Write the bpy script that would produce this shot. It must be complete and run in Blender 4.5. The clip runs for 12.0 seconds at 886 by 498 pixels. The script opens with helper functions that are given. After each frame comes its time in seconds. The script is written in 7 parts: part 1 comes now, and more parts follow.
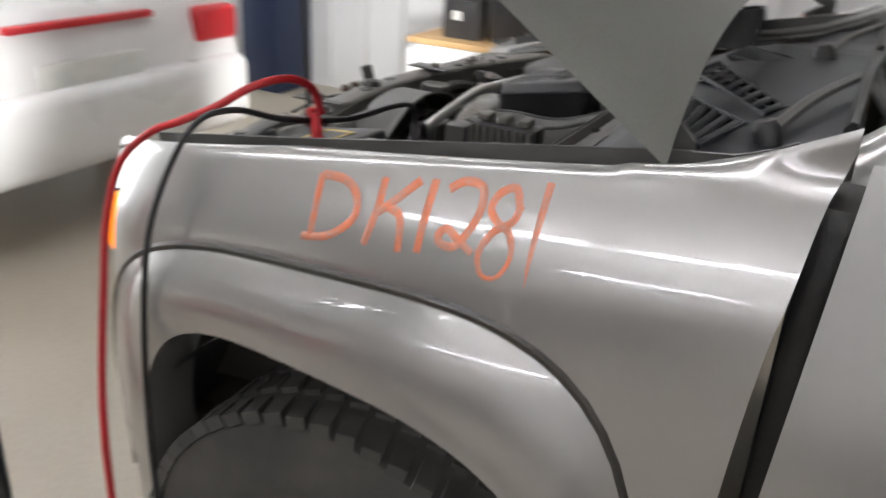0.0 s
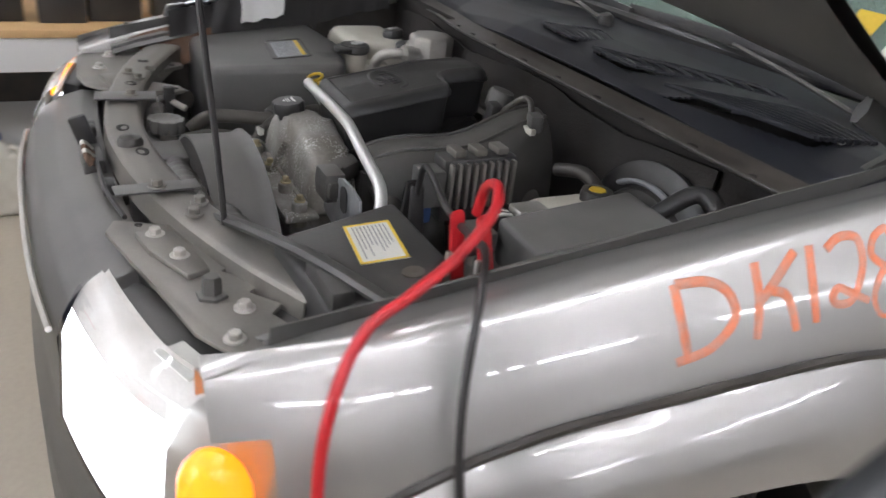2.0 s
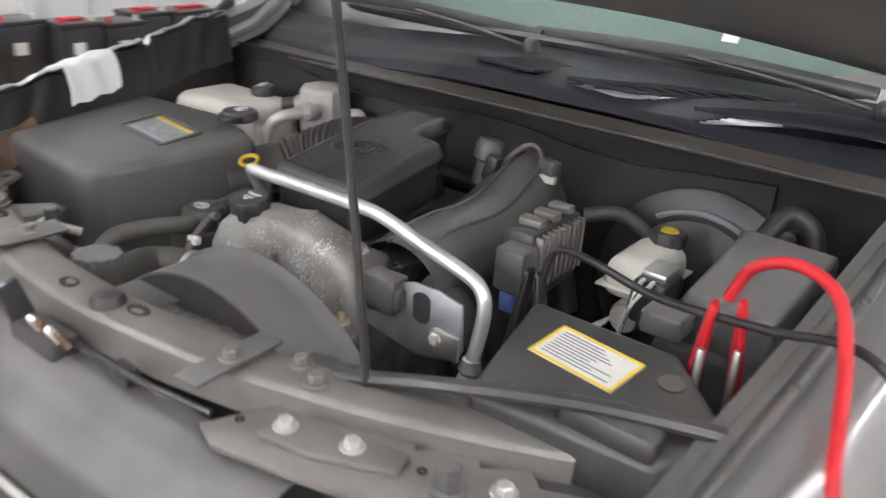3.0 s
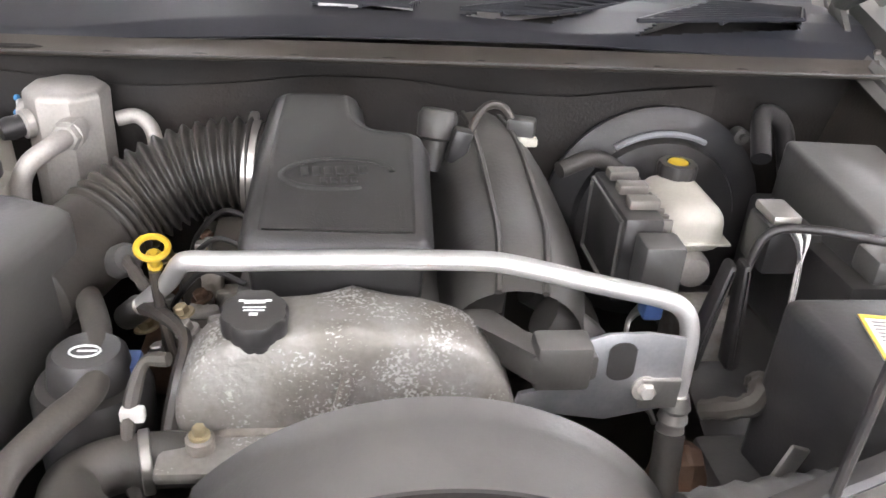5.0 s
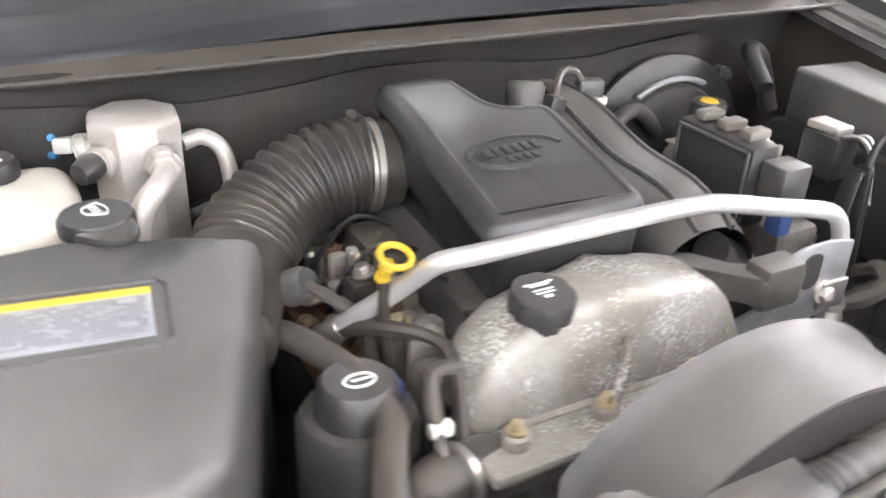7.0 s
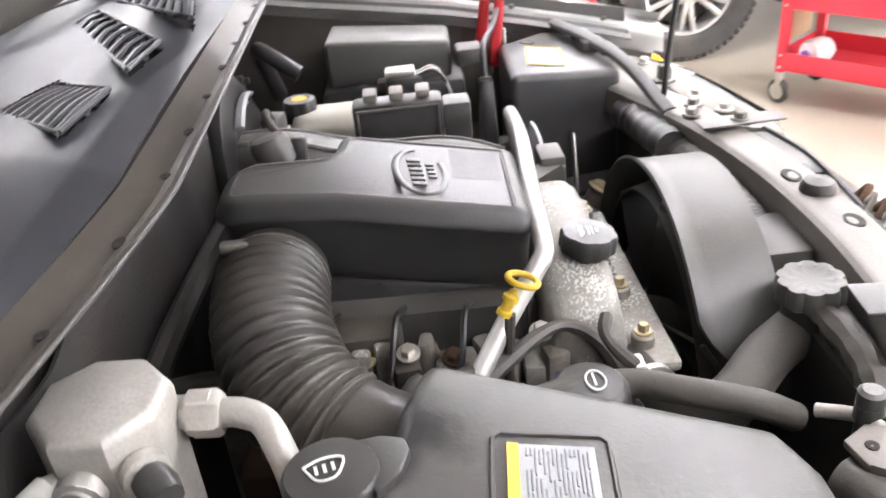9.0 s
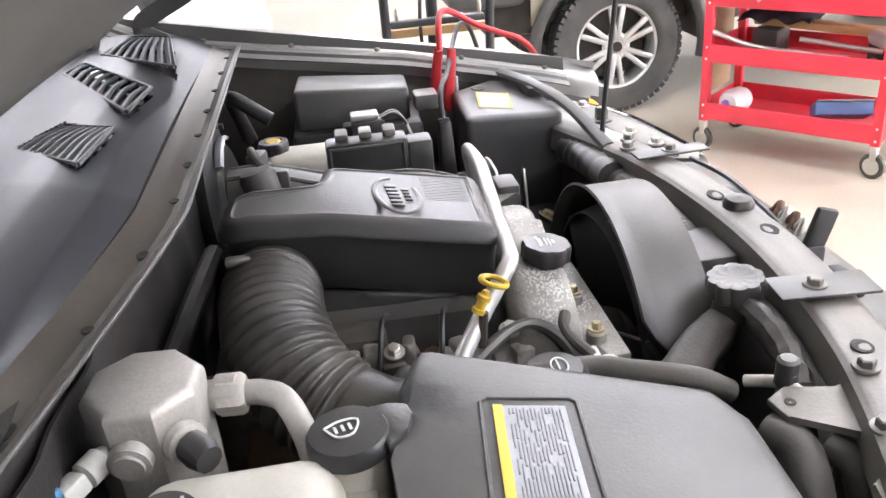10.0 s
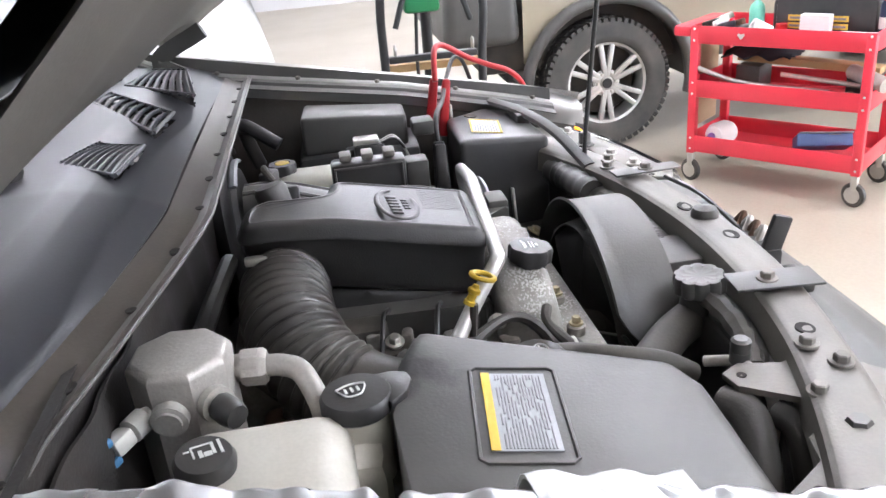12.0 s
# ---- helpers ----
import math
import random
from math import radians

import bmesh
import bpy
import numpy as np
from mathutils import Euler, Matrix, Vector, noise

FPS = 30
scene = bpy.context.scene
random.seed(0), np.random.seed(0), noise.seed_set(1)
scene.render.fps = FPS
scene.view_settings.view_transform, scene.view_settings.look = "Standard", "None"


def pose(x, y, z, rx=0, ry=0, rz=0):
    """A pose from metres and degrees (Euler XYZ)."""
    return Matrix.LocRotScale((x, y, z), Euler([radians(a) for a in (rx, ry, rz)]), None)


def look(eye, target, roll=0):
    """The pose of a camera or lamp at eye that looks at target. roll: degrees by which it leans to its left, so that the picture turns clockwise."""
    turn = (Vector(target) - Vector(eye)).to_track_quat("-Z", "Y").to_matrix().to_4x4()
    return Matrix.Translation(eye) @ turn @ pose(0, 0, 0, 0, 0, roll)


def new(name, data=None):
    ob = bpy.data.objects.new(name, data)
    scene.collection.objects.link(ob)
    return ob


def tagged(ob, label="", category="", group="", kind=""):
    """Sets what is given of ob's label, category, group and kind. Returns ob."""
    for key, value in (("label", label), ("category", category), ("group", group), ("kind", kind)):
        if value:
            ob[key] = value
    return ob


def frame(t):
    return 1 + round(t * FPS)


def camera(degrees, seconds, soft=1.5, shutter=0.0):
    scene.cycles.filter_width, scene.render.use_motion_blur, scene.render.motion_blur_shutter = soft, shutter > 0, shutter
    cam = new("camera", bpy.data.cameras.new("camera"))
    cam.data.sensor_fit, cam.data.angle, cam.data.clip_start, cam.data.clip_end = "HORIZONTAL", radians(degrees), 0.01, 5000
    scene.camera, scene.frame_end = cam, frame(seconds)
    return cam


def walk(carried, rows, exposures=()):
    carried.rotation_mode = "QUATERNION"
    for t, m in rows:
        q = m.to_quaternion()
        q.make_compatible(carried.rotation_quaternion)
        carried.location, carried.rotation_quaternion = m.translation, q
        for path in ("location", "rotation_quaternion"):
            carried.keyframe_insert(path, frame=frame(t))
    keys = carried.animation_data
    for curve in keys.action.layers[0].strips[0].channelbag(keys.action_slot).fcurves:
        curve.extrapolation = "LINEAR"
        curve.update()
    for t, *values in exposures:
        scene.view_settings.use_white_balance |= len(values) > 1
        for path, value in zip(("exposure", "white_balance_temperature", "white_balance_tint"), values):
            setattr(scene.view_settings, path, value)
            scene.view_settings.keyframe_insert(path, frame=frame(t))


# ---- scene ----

cam = camera(56.6, 12.0, shutter=0.5)
PATH = [
    (0, (1.666, 1.206, 1.528), (0.048, 0.362, 0.71), 3.2),
    (0.5, (1.649, 0.947, 1.595), (-0.119, 0.684, 0.698), 4.9),
    (1, (1.604, 0.648, 1.615), (-0.196, 0.798, 0.755), 4.4),
    (1.5, (1.543, 0.307, 1.605), (-0.199, 0.787, 0.747), 4.2),
    (2, (1.429, 0.012, 1.58), (-0.143, 0.873, 0.694), 6.4),
    (2.5, (1.168, -0.162, 1.562), (-0.206, 0.999, 0.688), 3.2),
    (3, (0.879, -0.303, 1.552), (-0.206, 1.175, 0.751), 3.8),
    (4.8, (0.072, -0.181, 1.523), (0.275, 1.568, 0.574), 3.7),
    (5, (0.037, -0.172, 1.522), (0.288, 1.561, 0.555), 4.2),
    (5.5, (0.009, -0.149, 1.525), (0.291, 1.562, 0.528), 4.6),
    (6, (-0.006, -0.137, 1.519), (0.289, 1.571, 0.521), 5.0),
    (6.5, (-0.139, -0.122, 1.486), (0.315, 1.584, 0.547), 4.1),
    (6.7, (-0.252, -0.108, 1.484), (0.358, 1.55, 0.546), 3.4),
    (8.3, (-0.764, 0.473, 1.497), (0.852, 1.02, 0.453), -3.3),
    (8.5, (-0.776, 0.524, 1.514), (0.896, 0.853, 0.468), -5.1),
    (9, (-0.782, 0.623, 1.539), (0.953, 0.577, 0.545), -5.7),
    (9.5, (-0.86, 0.658, 1.552), (0.902, 0.48, 0.623), -5.4),
    (10, (-0.905, 0.676, 1.556), (0.876, 0.469, 0.67), -4.9),
    (10.5, (-0.938, 0.685, 1.558), (0.854, 0.457, 0.699), -4.7),
    (11, (-0.971, 0.688, 1.56), (0.831, 0.459, 0.722), -5.0),
    (11.5, (-1.0, 0.691, 1.562), (0.808, 0.459, 0.738), -4.8),
    (12, (-1.03, 0.691, 1.564), (0.789, 0.466, 0.762), -5.0),
]
walk(cam, [(t, look(eye, target, roll)) for t, eye, target, roll in PATH],
     [(0, -0.35, 6500, 10), (0.6, -0.35, 6400, 8), (1.5, -0.08, 6400, 10), (2.5, 0.15, 6300, 12), (3.2, 0.75, 6400, 12), (4.8, 1.3, 6500, 15), (5.2, 1.4, 6500, 15), (5.6, 1.65, 6500, 15), (6.7, 1.75, 6500, 15), (8.3, 1.75, 6600, 14), (9.2, 1.55, 6500, 14), (10, 1.3, 6350, 14), (11.4, 1.2, 6250, 14), (12, 1.05, 6150, 13)])

# ---------------------------------------------------------------- light
world = bpy.data.worlds.new("world")
scene.world = world
world.use_nodes = True
world.node_tree.nodes["Background"].inputs[0].default_value = (0.9, 0.95, 1.0, 1)
world.node_tree.nodes["Background"].inputs[1].default_value = 0.3
FLOOR = 0.08
# fill light added ahead of the car, through an unseen, assumed door opening
fill_lamp = bpy.data.lights.new("bay_fill", "AREA")
fill_lamp.shape, fill_lamp.size, fill_lamp.size_y, fill_lamp.energy, fill_lamp.color = "RECTANGLE", 5.0, 3.0, 420, (0.93, 0.97, 1.0)
new("bay_fill", fill_lamp).matrix_world = look((-1.2, -8.9, 1.7), (-1.2, 0, 1.3))
CEIL = 3.9


# ---------------------------------------------------------------- materials
def mat(name, base, rough=0.5, metal=0.0, dirt=None, amount=0.5, scale=30.0, bump=0.1, fine=250.0, coat=0.0, emit=0.0,
        stains=4.0, trans=0.0, spread=0.25, grain=0.15, vary=0.12, dust_sheen=None, sheen_mix=0.7):
    """A surface with stains at a large scale and grain at a small one. dirt: the colour of its dusty or rusty patches.
    The upward faces turn paler, unevenly: dusty, with sheen painted into the colour."""
    m = bpy.data.materials.new(name)
    m.use_nodes = True
    n, l = m.node_tree.nodes, m.node_tree.links
    b = n["Principled BSDF"]
    tc = n.new("ShaderNodeTexCoord")
    big = n.new("ShaderNodeTexNoise")
    big.inputs["Scale"].default_value, big.inputs["Detail"].default_value = scale if dirt is None else stains, 8
    small = n.new("ShaderNodeTexNoise")
    small.inputs["Scale"].default_value, small.inputs["Detail"].default_value = fine, 4
    l.new(tc.outputs["Object"], big.inputs["Vector"])
    l.new(tc.outputs["Object"], small.inputs["Vector"])
    ramp = n.new("ShaderNodeValToRGB")
    ramp.color_ramp.elements[0].position, ramp.color_ramp.elements[1].position = 0.5 - spread, 0.5 + spread
    other = dirt or tuple(c * 0.75 for c in base)
    ramp.color_ramp.elements[0].color = (*base, 1)
    ramp.color_ramp.elements[1].color = (*[a + (o - a) * amount for a, o in zip(base, other)], 1)
    l.new(big.outputs["Fac"], ramp.inputs[0])
    mix = n.new("ShaderNodeMix")
    mix.data_type, mix.blend_type = "RGBA", "MULTIPLY"
    mix.inputs[0].default_value = grain
    l.new(ramp.outputs[0], mix.inputs[6])
    gr = n.new("ShaderNodeValToRGB")
    gr.color_ramp.elements[0].position, gr.color_ramp.elements[1].position = 0.3, 0.65
    gr.color_ramp.elements[0].color = (0.55, 0.55, 0.55, 1)
    l.new(small.outputs["Fac"], gr.inputs[0])
    l.new(gr.outputs[0], mix.inputs[7])
    out = mix.outputs[2]
    # Paler tops: part dusty, part reflected sheen painted into the colour
    if dust_sheen:
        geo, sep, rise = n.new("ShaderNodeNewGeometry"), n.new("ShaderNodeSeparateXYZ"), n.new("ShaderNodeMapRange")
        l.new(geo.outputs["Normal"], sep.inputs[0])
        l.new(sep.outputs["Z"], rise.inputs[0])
        rise.inputs[1].default_value, rise.inputs[2].default_value, rise.inputs[4].default_value = 0.55, 0.98, sheen_mix
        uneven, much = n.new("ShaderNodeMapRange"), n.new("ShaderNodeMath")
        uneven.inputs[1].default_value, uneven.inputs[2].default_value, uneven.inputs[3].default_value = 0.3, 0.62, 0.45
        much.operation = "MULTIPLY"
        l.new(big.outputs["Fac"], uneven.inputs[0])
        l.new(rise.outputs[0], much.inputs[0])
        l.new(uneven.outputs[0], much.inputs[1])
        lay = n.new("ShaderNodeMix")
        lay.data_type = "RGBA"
        lay.inputs[7].default_value = (*dust_sheen, 1)
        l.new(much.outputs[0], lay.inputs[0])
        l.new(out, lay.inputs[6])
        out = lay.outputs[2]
    l.new(out, b.inputs["Base Color"])
    rr = n.new("ShaderNodeMapRange")
    rr.inputs[3].default_value, rr.inputs[4].default_value = max(0.03, rough - vary), min(1, rough + vary)
    l.new(big.outputs["Fac"], rr.inputs[0])
    l.new(rr.outputs[0], b.inputs["Roughness"])
    b.inputs["Metallic"].default_value = metal
    b.inputs["Coat Weight"].default_value = coat
    b.inputs["Coat Roughness"].default_value = 0.04
    b.inputs["Transmission Weight"].default_value = trans
    if emit:
        b.inputs["Emission Color"].default_value = (*base, 1)
        b.inputs["Emission Strength"].default_value = emit
    if bump:
        bp = n.new("ShaderNodeBump")
        bp.inputs["Strength"].default_value, bp.inputs["Distance"].default_value = bump, 0.002
        l.new(small.outputs["Fac"], bp.inputs["Height"])
        l.new(bp.outputs[0], b.inputs["Normal"])
    return m


def flaking(name, base, brown, white):
    """Old cast metal: brown grime in patches and small white flecks where the surface has flaked."""
    m = mat(name, base, 0.5, 0.3, dirt=brown, amount=0.9, stains=14, bump=0.5, fine=160, spread=0.15, grain=0.3)
    n, l = m.node_tree.nodes, m.node_tree.links
    b = n["Principled BSDF"]
    was = b.inputs["Base Color"].links[0].from_socket
    tc = n.new("ShaderNodeTexCoord")
    fleck, where = n.new("ShaderNodeTexNoise"), n.new("ShaderNodeTexNoise")
    fleck.inputs["Scale"].default_value, fleck.inputs["Detail"].default_value = 300, 4
    where.inputs["Scale"].default_value, where.inputs["Detail"].default_value = 13, 3
    both = n.new("ShaderNodeMath")
    both.operation = "MULTIPLY"
    cut = n.new("ShaderNodeValToRGB")
    cut.color_ramp.elements[0].position, cut.color_ramp.elements[1].position = 0.30, 0.35
    mix = n.new("ShaderNodeMix")
    mix.data_type = "RGBA"
    mix.inputs[7].default_value = (*white, 1)
    for q in (fleck, where):
        l.new(tc.outputs["Object"], q.inputs["Vector"])
    l.new(fleck.outputs["Fac"], both.inputs[0])
    l.new(where.outputs["Fac"], both.inputs[1])
    l.new(both.outputs[0], cut.inputs[0])
    l.new(cut.outputs[0], mix.inputs[0])
    l.new(was, mix.inputs[6])
    l.new(mix.outputs[2], b.inputs["Base Color"])
    return m


DUST = (0.22, 0.19, 0.15)
M_PAINT = mat("grey_metallic_paint", (0.41, 0.40, 0.385), 0.29, 0.62, amount=0.12, scale=3, bump=0.0, fine=60, coat=1.0, grain=0.03, vary=0.03)
M_HOODP = mat("dusty_grey_paint", (0.25, 0.25, 0.23), 0.36, 0.3, dirt=(0.21, 0.205, 0.185), amount=0.6, bump=0.0, coat=0.2)
M_WHITEP = mat("white_paint", (0.75, 0.74, 0.72), 0.3, 0.0, amount=0.1, scale=3, bump=0, coat=0.6)
M_BEIGEP = mat("beige_paint", (0.33, 0.29, 0.22), 0.35, 0.4, amount=0.3, scale=3, bump=0, coat=0.6)
M_BLACK = mat("black_plastic", (0.020, 0.0205, 0.023), 0.36, 0, dirt=DUST, amount=0.14, stains=9, bump=0.12, dust_sheen=(0.13, 0.125, 0.115), sheen_mix=0.3)
M_COVER = mat("engine_cover_plastic", (0.020, 0.020, 0.021), 0.36, 0, dirt=(0.055, 0.052, 0.048), amount=0.5, stains=7, bump=0.16, fine=420, dust_sheen=(0.085, 0.081, 0.076), sheen_mix=0.6)
M_DUSTY = mat("dusty_black_plastic", (0.034, 0.033, 0.032), 0.46, 0, dirt=(0.12, 0.11, 0.095), amount=0.45, stains=9, bump=0.14, dust_sheen=(0.15, 0.142, 0.13), sheen_mix=0.6)
M_GREYPL = mat("dusty_grey_plastic", (0.05, 0.0495, 0.049), 0.42, 0, dirt=(0.11, 0.103, 0.092), amount=0.55, stains=7, bump=0.12, dust_sheen=(0.155, 0.149, 0.138), sheen_mix=0.8)
M_RUBBER = mat("rubber", (0.024, 0.0225, 0.022), 0.38, 0, dirt=DUST, amount=0.26, stains=9, bump=0.15)
# near-black felt, also the painted shade of holes that aren't cut
M_PAD = mat("dark_felt_and_hole_shade", (0.016, 0.015, 0.0145), 0.8, 0, dirt=(0.06, 0.043, 0.033), amount=0.35, stains=8, bump=0.4)
M_TYRE = mat("tyre_rubber", (0.03, 0.03, 0.03), 0.75, 0, dirt=(0.2, 0.18, 0.15), amount=0.35, stains=8, bump=0.3)
M_HOSE = mat("dusty_hose", (0.042, 0.039, 0.036), 0.6, 0, dirt=(0.125, 0.11, 0.088), amount=0.6, stains=9, bump=0.2)
M_ALU = mat("aluminium_pipe", (0.82, 0.81, 0.79), 0.32, 0.7, amount=0.12, scale=15, bump=0.05, fine=600)
M_CAST = mat("cast_aluminium", (0.42, 0.40, 0.37), 0.5, 0.35, dirt=(0.2, 0.175, 0.145), amount=0.9, stains=16, bump=0.6, fine=150, spread=0.12, grain=0.4)
M_VALVE = flaking("flaking_cast_aluminium", (0.33, 0.318, 0.295), (0.18, 0.163, 0.138), (0.5, 0.49, 0.465))
M_HOODIN = mat("grimy_inner_hood", (0.10, 0.093, 0.085), 0.45, 0.25, dirt=(0.2, 0.185, 0.165), amount=0.7, stains=5, bump=0.2)
M_CAN = mat("machined_aluminium", (0.55, 0.53, 0.50), 0.48, 0.35, dirt=(0.42, 0.385, 0.34), amount=0.7, stains=20, bump=0.25, grain=0.25)
M_ZINC = mat("zinc_steel", (0.5, 0.5, 0.5), 0.45, 0.8, dirt=(0.3, 0.31, 0.34), amount=0.6, stains=40, bump=0.2)
M_SUPPORT = mat("dusty_steel_beam", (0.15, 0.142, 0.13), 0.46, 0.35, dirt=(0.27, 0.245, 0.21), amount=0.6, stains=11, bump=0.15)
M_STEEL = mat("bright_steel", (0.6, 0.58, 0.54), 0.35, 0.9, amount=0.3, bump=0.1)
M_BOLT = mat("yellow_zinc_bolt", (0.5, 0.42, 0.27), 0.4, 0.8, amount=0.4, bump=0.1)
M_RUST = mat("rusty_iron", (0.16, 0.08, 0.045), 0.85, 0.2, dirt=(0.09, 0.07, 0.055), amount=0.8, stains=25, bump=0.5)
M_BAY = mat("grimy_bay_metal", (0.034, 0.031, 0.029), 0.5, 0.1, dirt=(0.10, 0.08, 0.06), amount=0.6, stains=11, bump=0.25, dust_sheen=(0.14, 0.125, 0.105), sheen_mix=0.5)
M_COWL = mat("cowl_plastic", (0.022, 0.024, 0.031), 0.42, 0, dirt=(0.06, 0.056, 0.058), amount=0.45, stains=4, bump=0.06)
M_SEAL = mat("dusty_cowl_lip", (0.06, 0.053, 0.047), 0.36, 0.25, dirt=(0.14, 0.12, 0.10), amount=0.7, stains=9, bump=0.12)
M_LABEL = mat("white_label", (0.72, 0.71, 0.66), 0.5, 0, dirt=(0.5, 0.5, 0.46), amount=0.5, stains=20, bump=0)
M_LABGREY = mat("silver_label", (0.33, 0.34, 0.355), 0.4, 0.2, dirt=(0.45, 0.46, 0.49), amount=0.8, stains=35, bump=0)
M_YELLOW = mat("yellow_print", (0.75, 0.52, 0.06), 0.5, 0, amount=0.2, bump=0)
M_PRINT = mat("grey_print", (0.22, 0.22, 0.23), 0.6, 0, amount=0.2, bump=0)
M_WHITEPRINT = mat("white_print", (0.8, 0.8, 0.78), 0.5, 0, amount=0.1, bump=0)
M_DIPY = mat("yellow_plastic", (0.58, 0.39, 0.03), 0.4, 0, amount=0.3, bump=0)
M_TANK = mat("yellowed_white_plastic", (0.68, 0.655, 0.58), 0.45, 0, dirt=(0.38, 0.34, 0.27), amount=0.6, stains=9, bump=0.08)
M_ORANGE = mat("orange_grease_pencil", (0.80, 0.25, 0.13), 0.75, 0, dirt=(0.55, 0.33, 0.26), amount=0.7, stains=55, bump=0.3, spread=0.12)
M_RED = mat("red_insulation", (0.5, 0.016, 0.022), 0.38, 0, amount=0.25, scale=12, bump=0.05)
M_CARTRED = mat("red_enamel", (0.72, 0.03, 0.055), 0.35, 0, dirt=(0.5, 0.03, 0.05), amount=0.5, stains=5, bump=0.03, coat=0.3)
M_CABLE = mat("black_insulation", (0.02, 0.018, 0.018), 0.4, 0, amount=0.3, bump=0.05)
M_TUBE = mat("black_tube_steel", (0.018, 0.02, 0.022), 0.35, 0.1, dirt=(0.07, 0.07, 0.07), amount=0.3, stains=9, bump=0.05)
M_GLASS = mat("tinted_glass", (0.30, 0.40, 0.35), 0.04, 0, amount=0.05, bump=0, trans=0.6)
M_LENS = mat("clear_lens", (0.97, 0.98, 1.0), 0.05, 0, amount=0.03, bump=0, trans=1.0, vary=0.02)
M_LIT = mat("lit_headlight_bowl", (0.95, 0.96, 1.0), 0.2, 0, amount=0.02, bump=0, emit=4)
M_AMBER = mat("lit_amber_lens", (1.0, 0.27, 0.01), 0.2, 0, amount=0.3, scale=90, bump=0, emit=1.6)
M_BLUE = mat("blue_plastic", (0.03, 0.09, 0.28), 0.45, 0, dirt=(0.15, 0.15, 0.17), amount=0.5, bump=0.05)
M_SKYBLUE = mat("sky_blue_plastic", (0.06, 0.25, 0.5), 0.4, 0, dirt=(0.2, 0.22, 0.25), amount=0.4, bump=0)
M_GREEN = mat("green_plastic", (0.02, 0.22, 0.08), 0.35, 0, amount=0.2, bump=0)
M_WOOD = mat("pine_board", (0.55, 0.36, 0.17), 0.6, 0, dirt=(0.4, 0.24, 0.1), amount=0.7, stains=5, bump=0.2)
M_RIM = mat("alloy_rim", (0.62, 0.62, 0.61), 0.35, 0.6, dirt=(0.4, 0.37, 0.32), amount=0.5, stains=6, bump=0.05)
M_FLOOR = mat("sealed_concrete", (0.42, 0.37, 0.295), 0.38, 0, dirt=(0.34, 0.30, 0.235), amount=0.8, stains=0.9, bump=0.15, fine=60)
M_WALL = mat("white_metal_siding", (0.74, 0.74, 0.74), 0.5, 0, dirt=(0.62, 0.62, 0.6), amount=0.5, stains=1.2, bump=0.05)
M_CEIL = mat("ceiling_panel", (0.6, 0.6, 0.58), 0.7, 0, amount=0.2, scale=2, bump=0.1)
M_TUBEL = mat("fluorescent_tube", (0.95, 0.95, 1.0), 0.4, 0, amount=0.01, bump=0, emit=52)
M_PAPER = mat("white_paper", (0.8, 0.8, 0.78), 0.7, 0, amount=0.1, bump=0.1)
M_CLOTH = mat("dark_rag", (0.04, 0.04, 0.05), 0.9, 0, amount=0.4, bump=0.6, fine=120)
M_CARD = mat("cardboard", (0.45, 0.32, 0.19), 0.8, 0, amount=0.3, bump=0.2)
M_DKBLUE = mat("dark_blue_paint", (0.02, 0.03, 0.07), 0.4, 0.3, amount=0.2, bump=0)
M_TEAL = mat("mint_plastic", (0.2, 0.6, 0.45), 0.4, 0, amount=0.1, bump=0)


# ---------------------------------------------------------------- mesh helpers
def thing(name, loc, label, category, group="", kind=""):
    ob = new(name)
    ob.location = loc
    return tagged(ob, label, category, group, kind)


def home(ob):
    """The place of an object's origin in the world; parts keep theirs at their parent's origin."""
    at = Vector((0, 0, 0))
    while ob is not None:
        at += Vector(ob.location)
        ob = ob.parent
    return at


def part(name, bm, material, parent=None, label="", sharp=0.7, flat=False):
    """Links a bmesh, in world places, as one mesh object under a thing or a part."""
    bmesh.ops.recalc_face_normals(bm, faces=bm.faces)
    for f in bm.faces:
        f.smooth = not flat
    for e in bm.edges:
        e.smooth = len(e.link_faces) != 2 or e.calc_face_angle(0) < sharp
    me = bpy.data.meshes.new(name)
    origin = home(parent)
    bmesh.ops.translate(bm, verts=bm.verts, vec=-origin)
    bm.to_mesh(me)
    bm.free()
    me.materials.append(material)
    ob = new(name, me)
    if parent is not None:
        ob.parent = parent
    if label:
        tagged(ob, label)
    return ob


def alone(name, bm, material, label, category, group="", kind="", sharp=0.7):
    """A thing of one mesh, its origin under its middle."""
    xs = [v.co for v in bm.verts]
    at = Vector((sum(c.x for c in xs) / len(xs), sum(c.y for c in xs) / len(xs), min(c.z for c in xs)))
    bmesh.ops.translate(bm, verts=bm.verts, vec=-at)
    ob = part(name, bm, material, None, label, sharp)
    ob.location = at
    return tagged(ob, label, category, group, kind)


def axes(at, z, x=(1, 0, 0)):
    """A frame at a place with its z along one way and its x as near as can be to another."""
    z = Vector(z).normalized()
    x = Vector(x)
    y = z.cross(x)
    if y.length < 1e-4:
        y = z.cross(Vector((0, 1, 0)))
    y.normalize()
    x = y.cross(z)
    m = Matrix((x, y, z)).transposed().to_4x4()
    m.translation = at
    return m


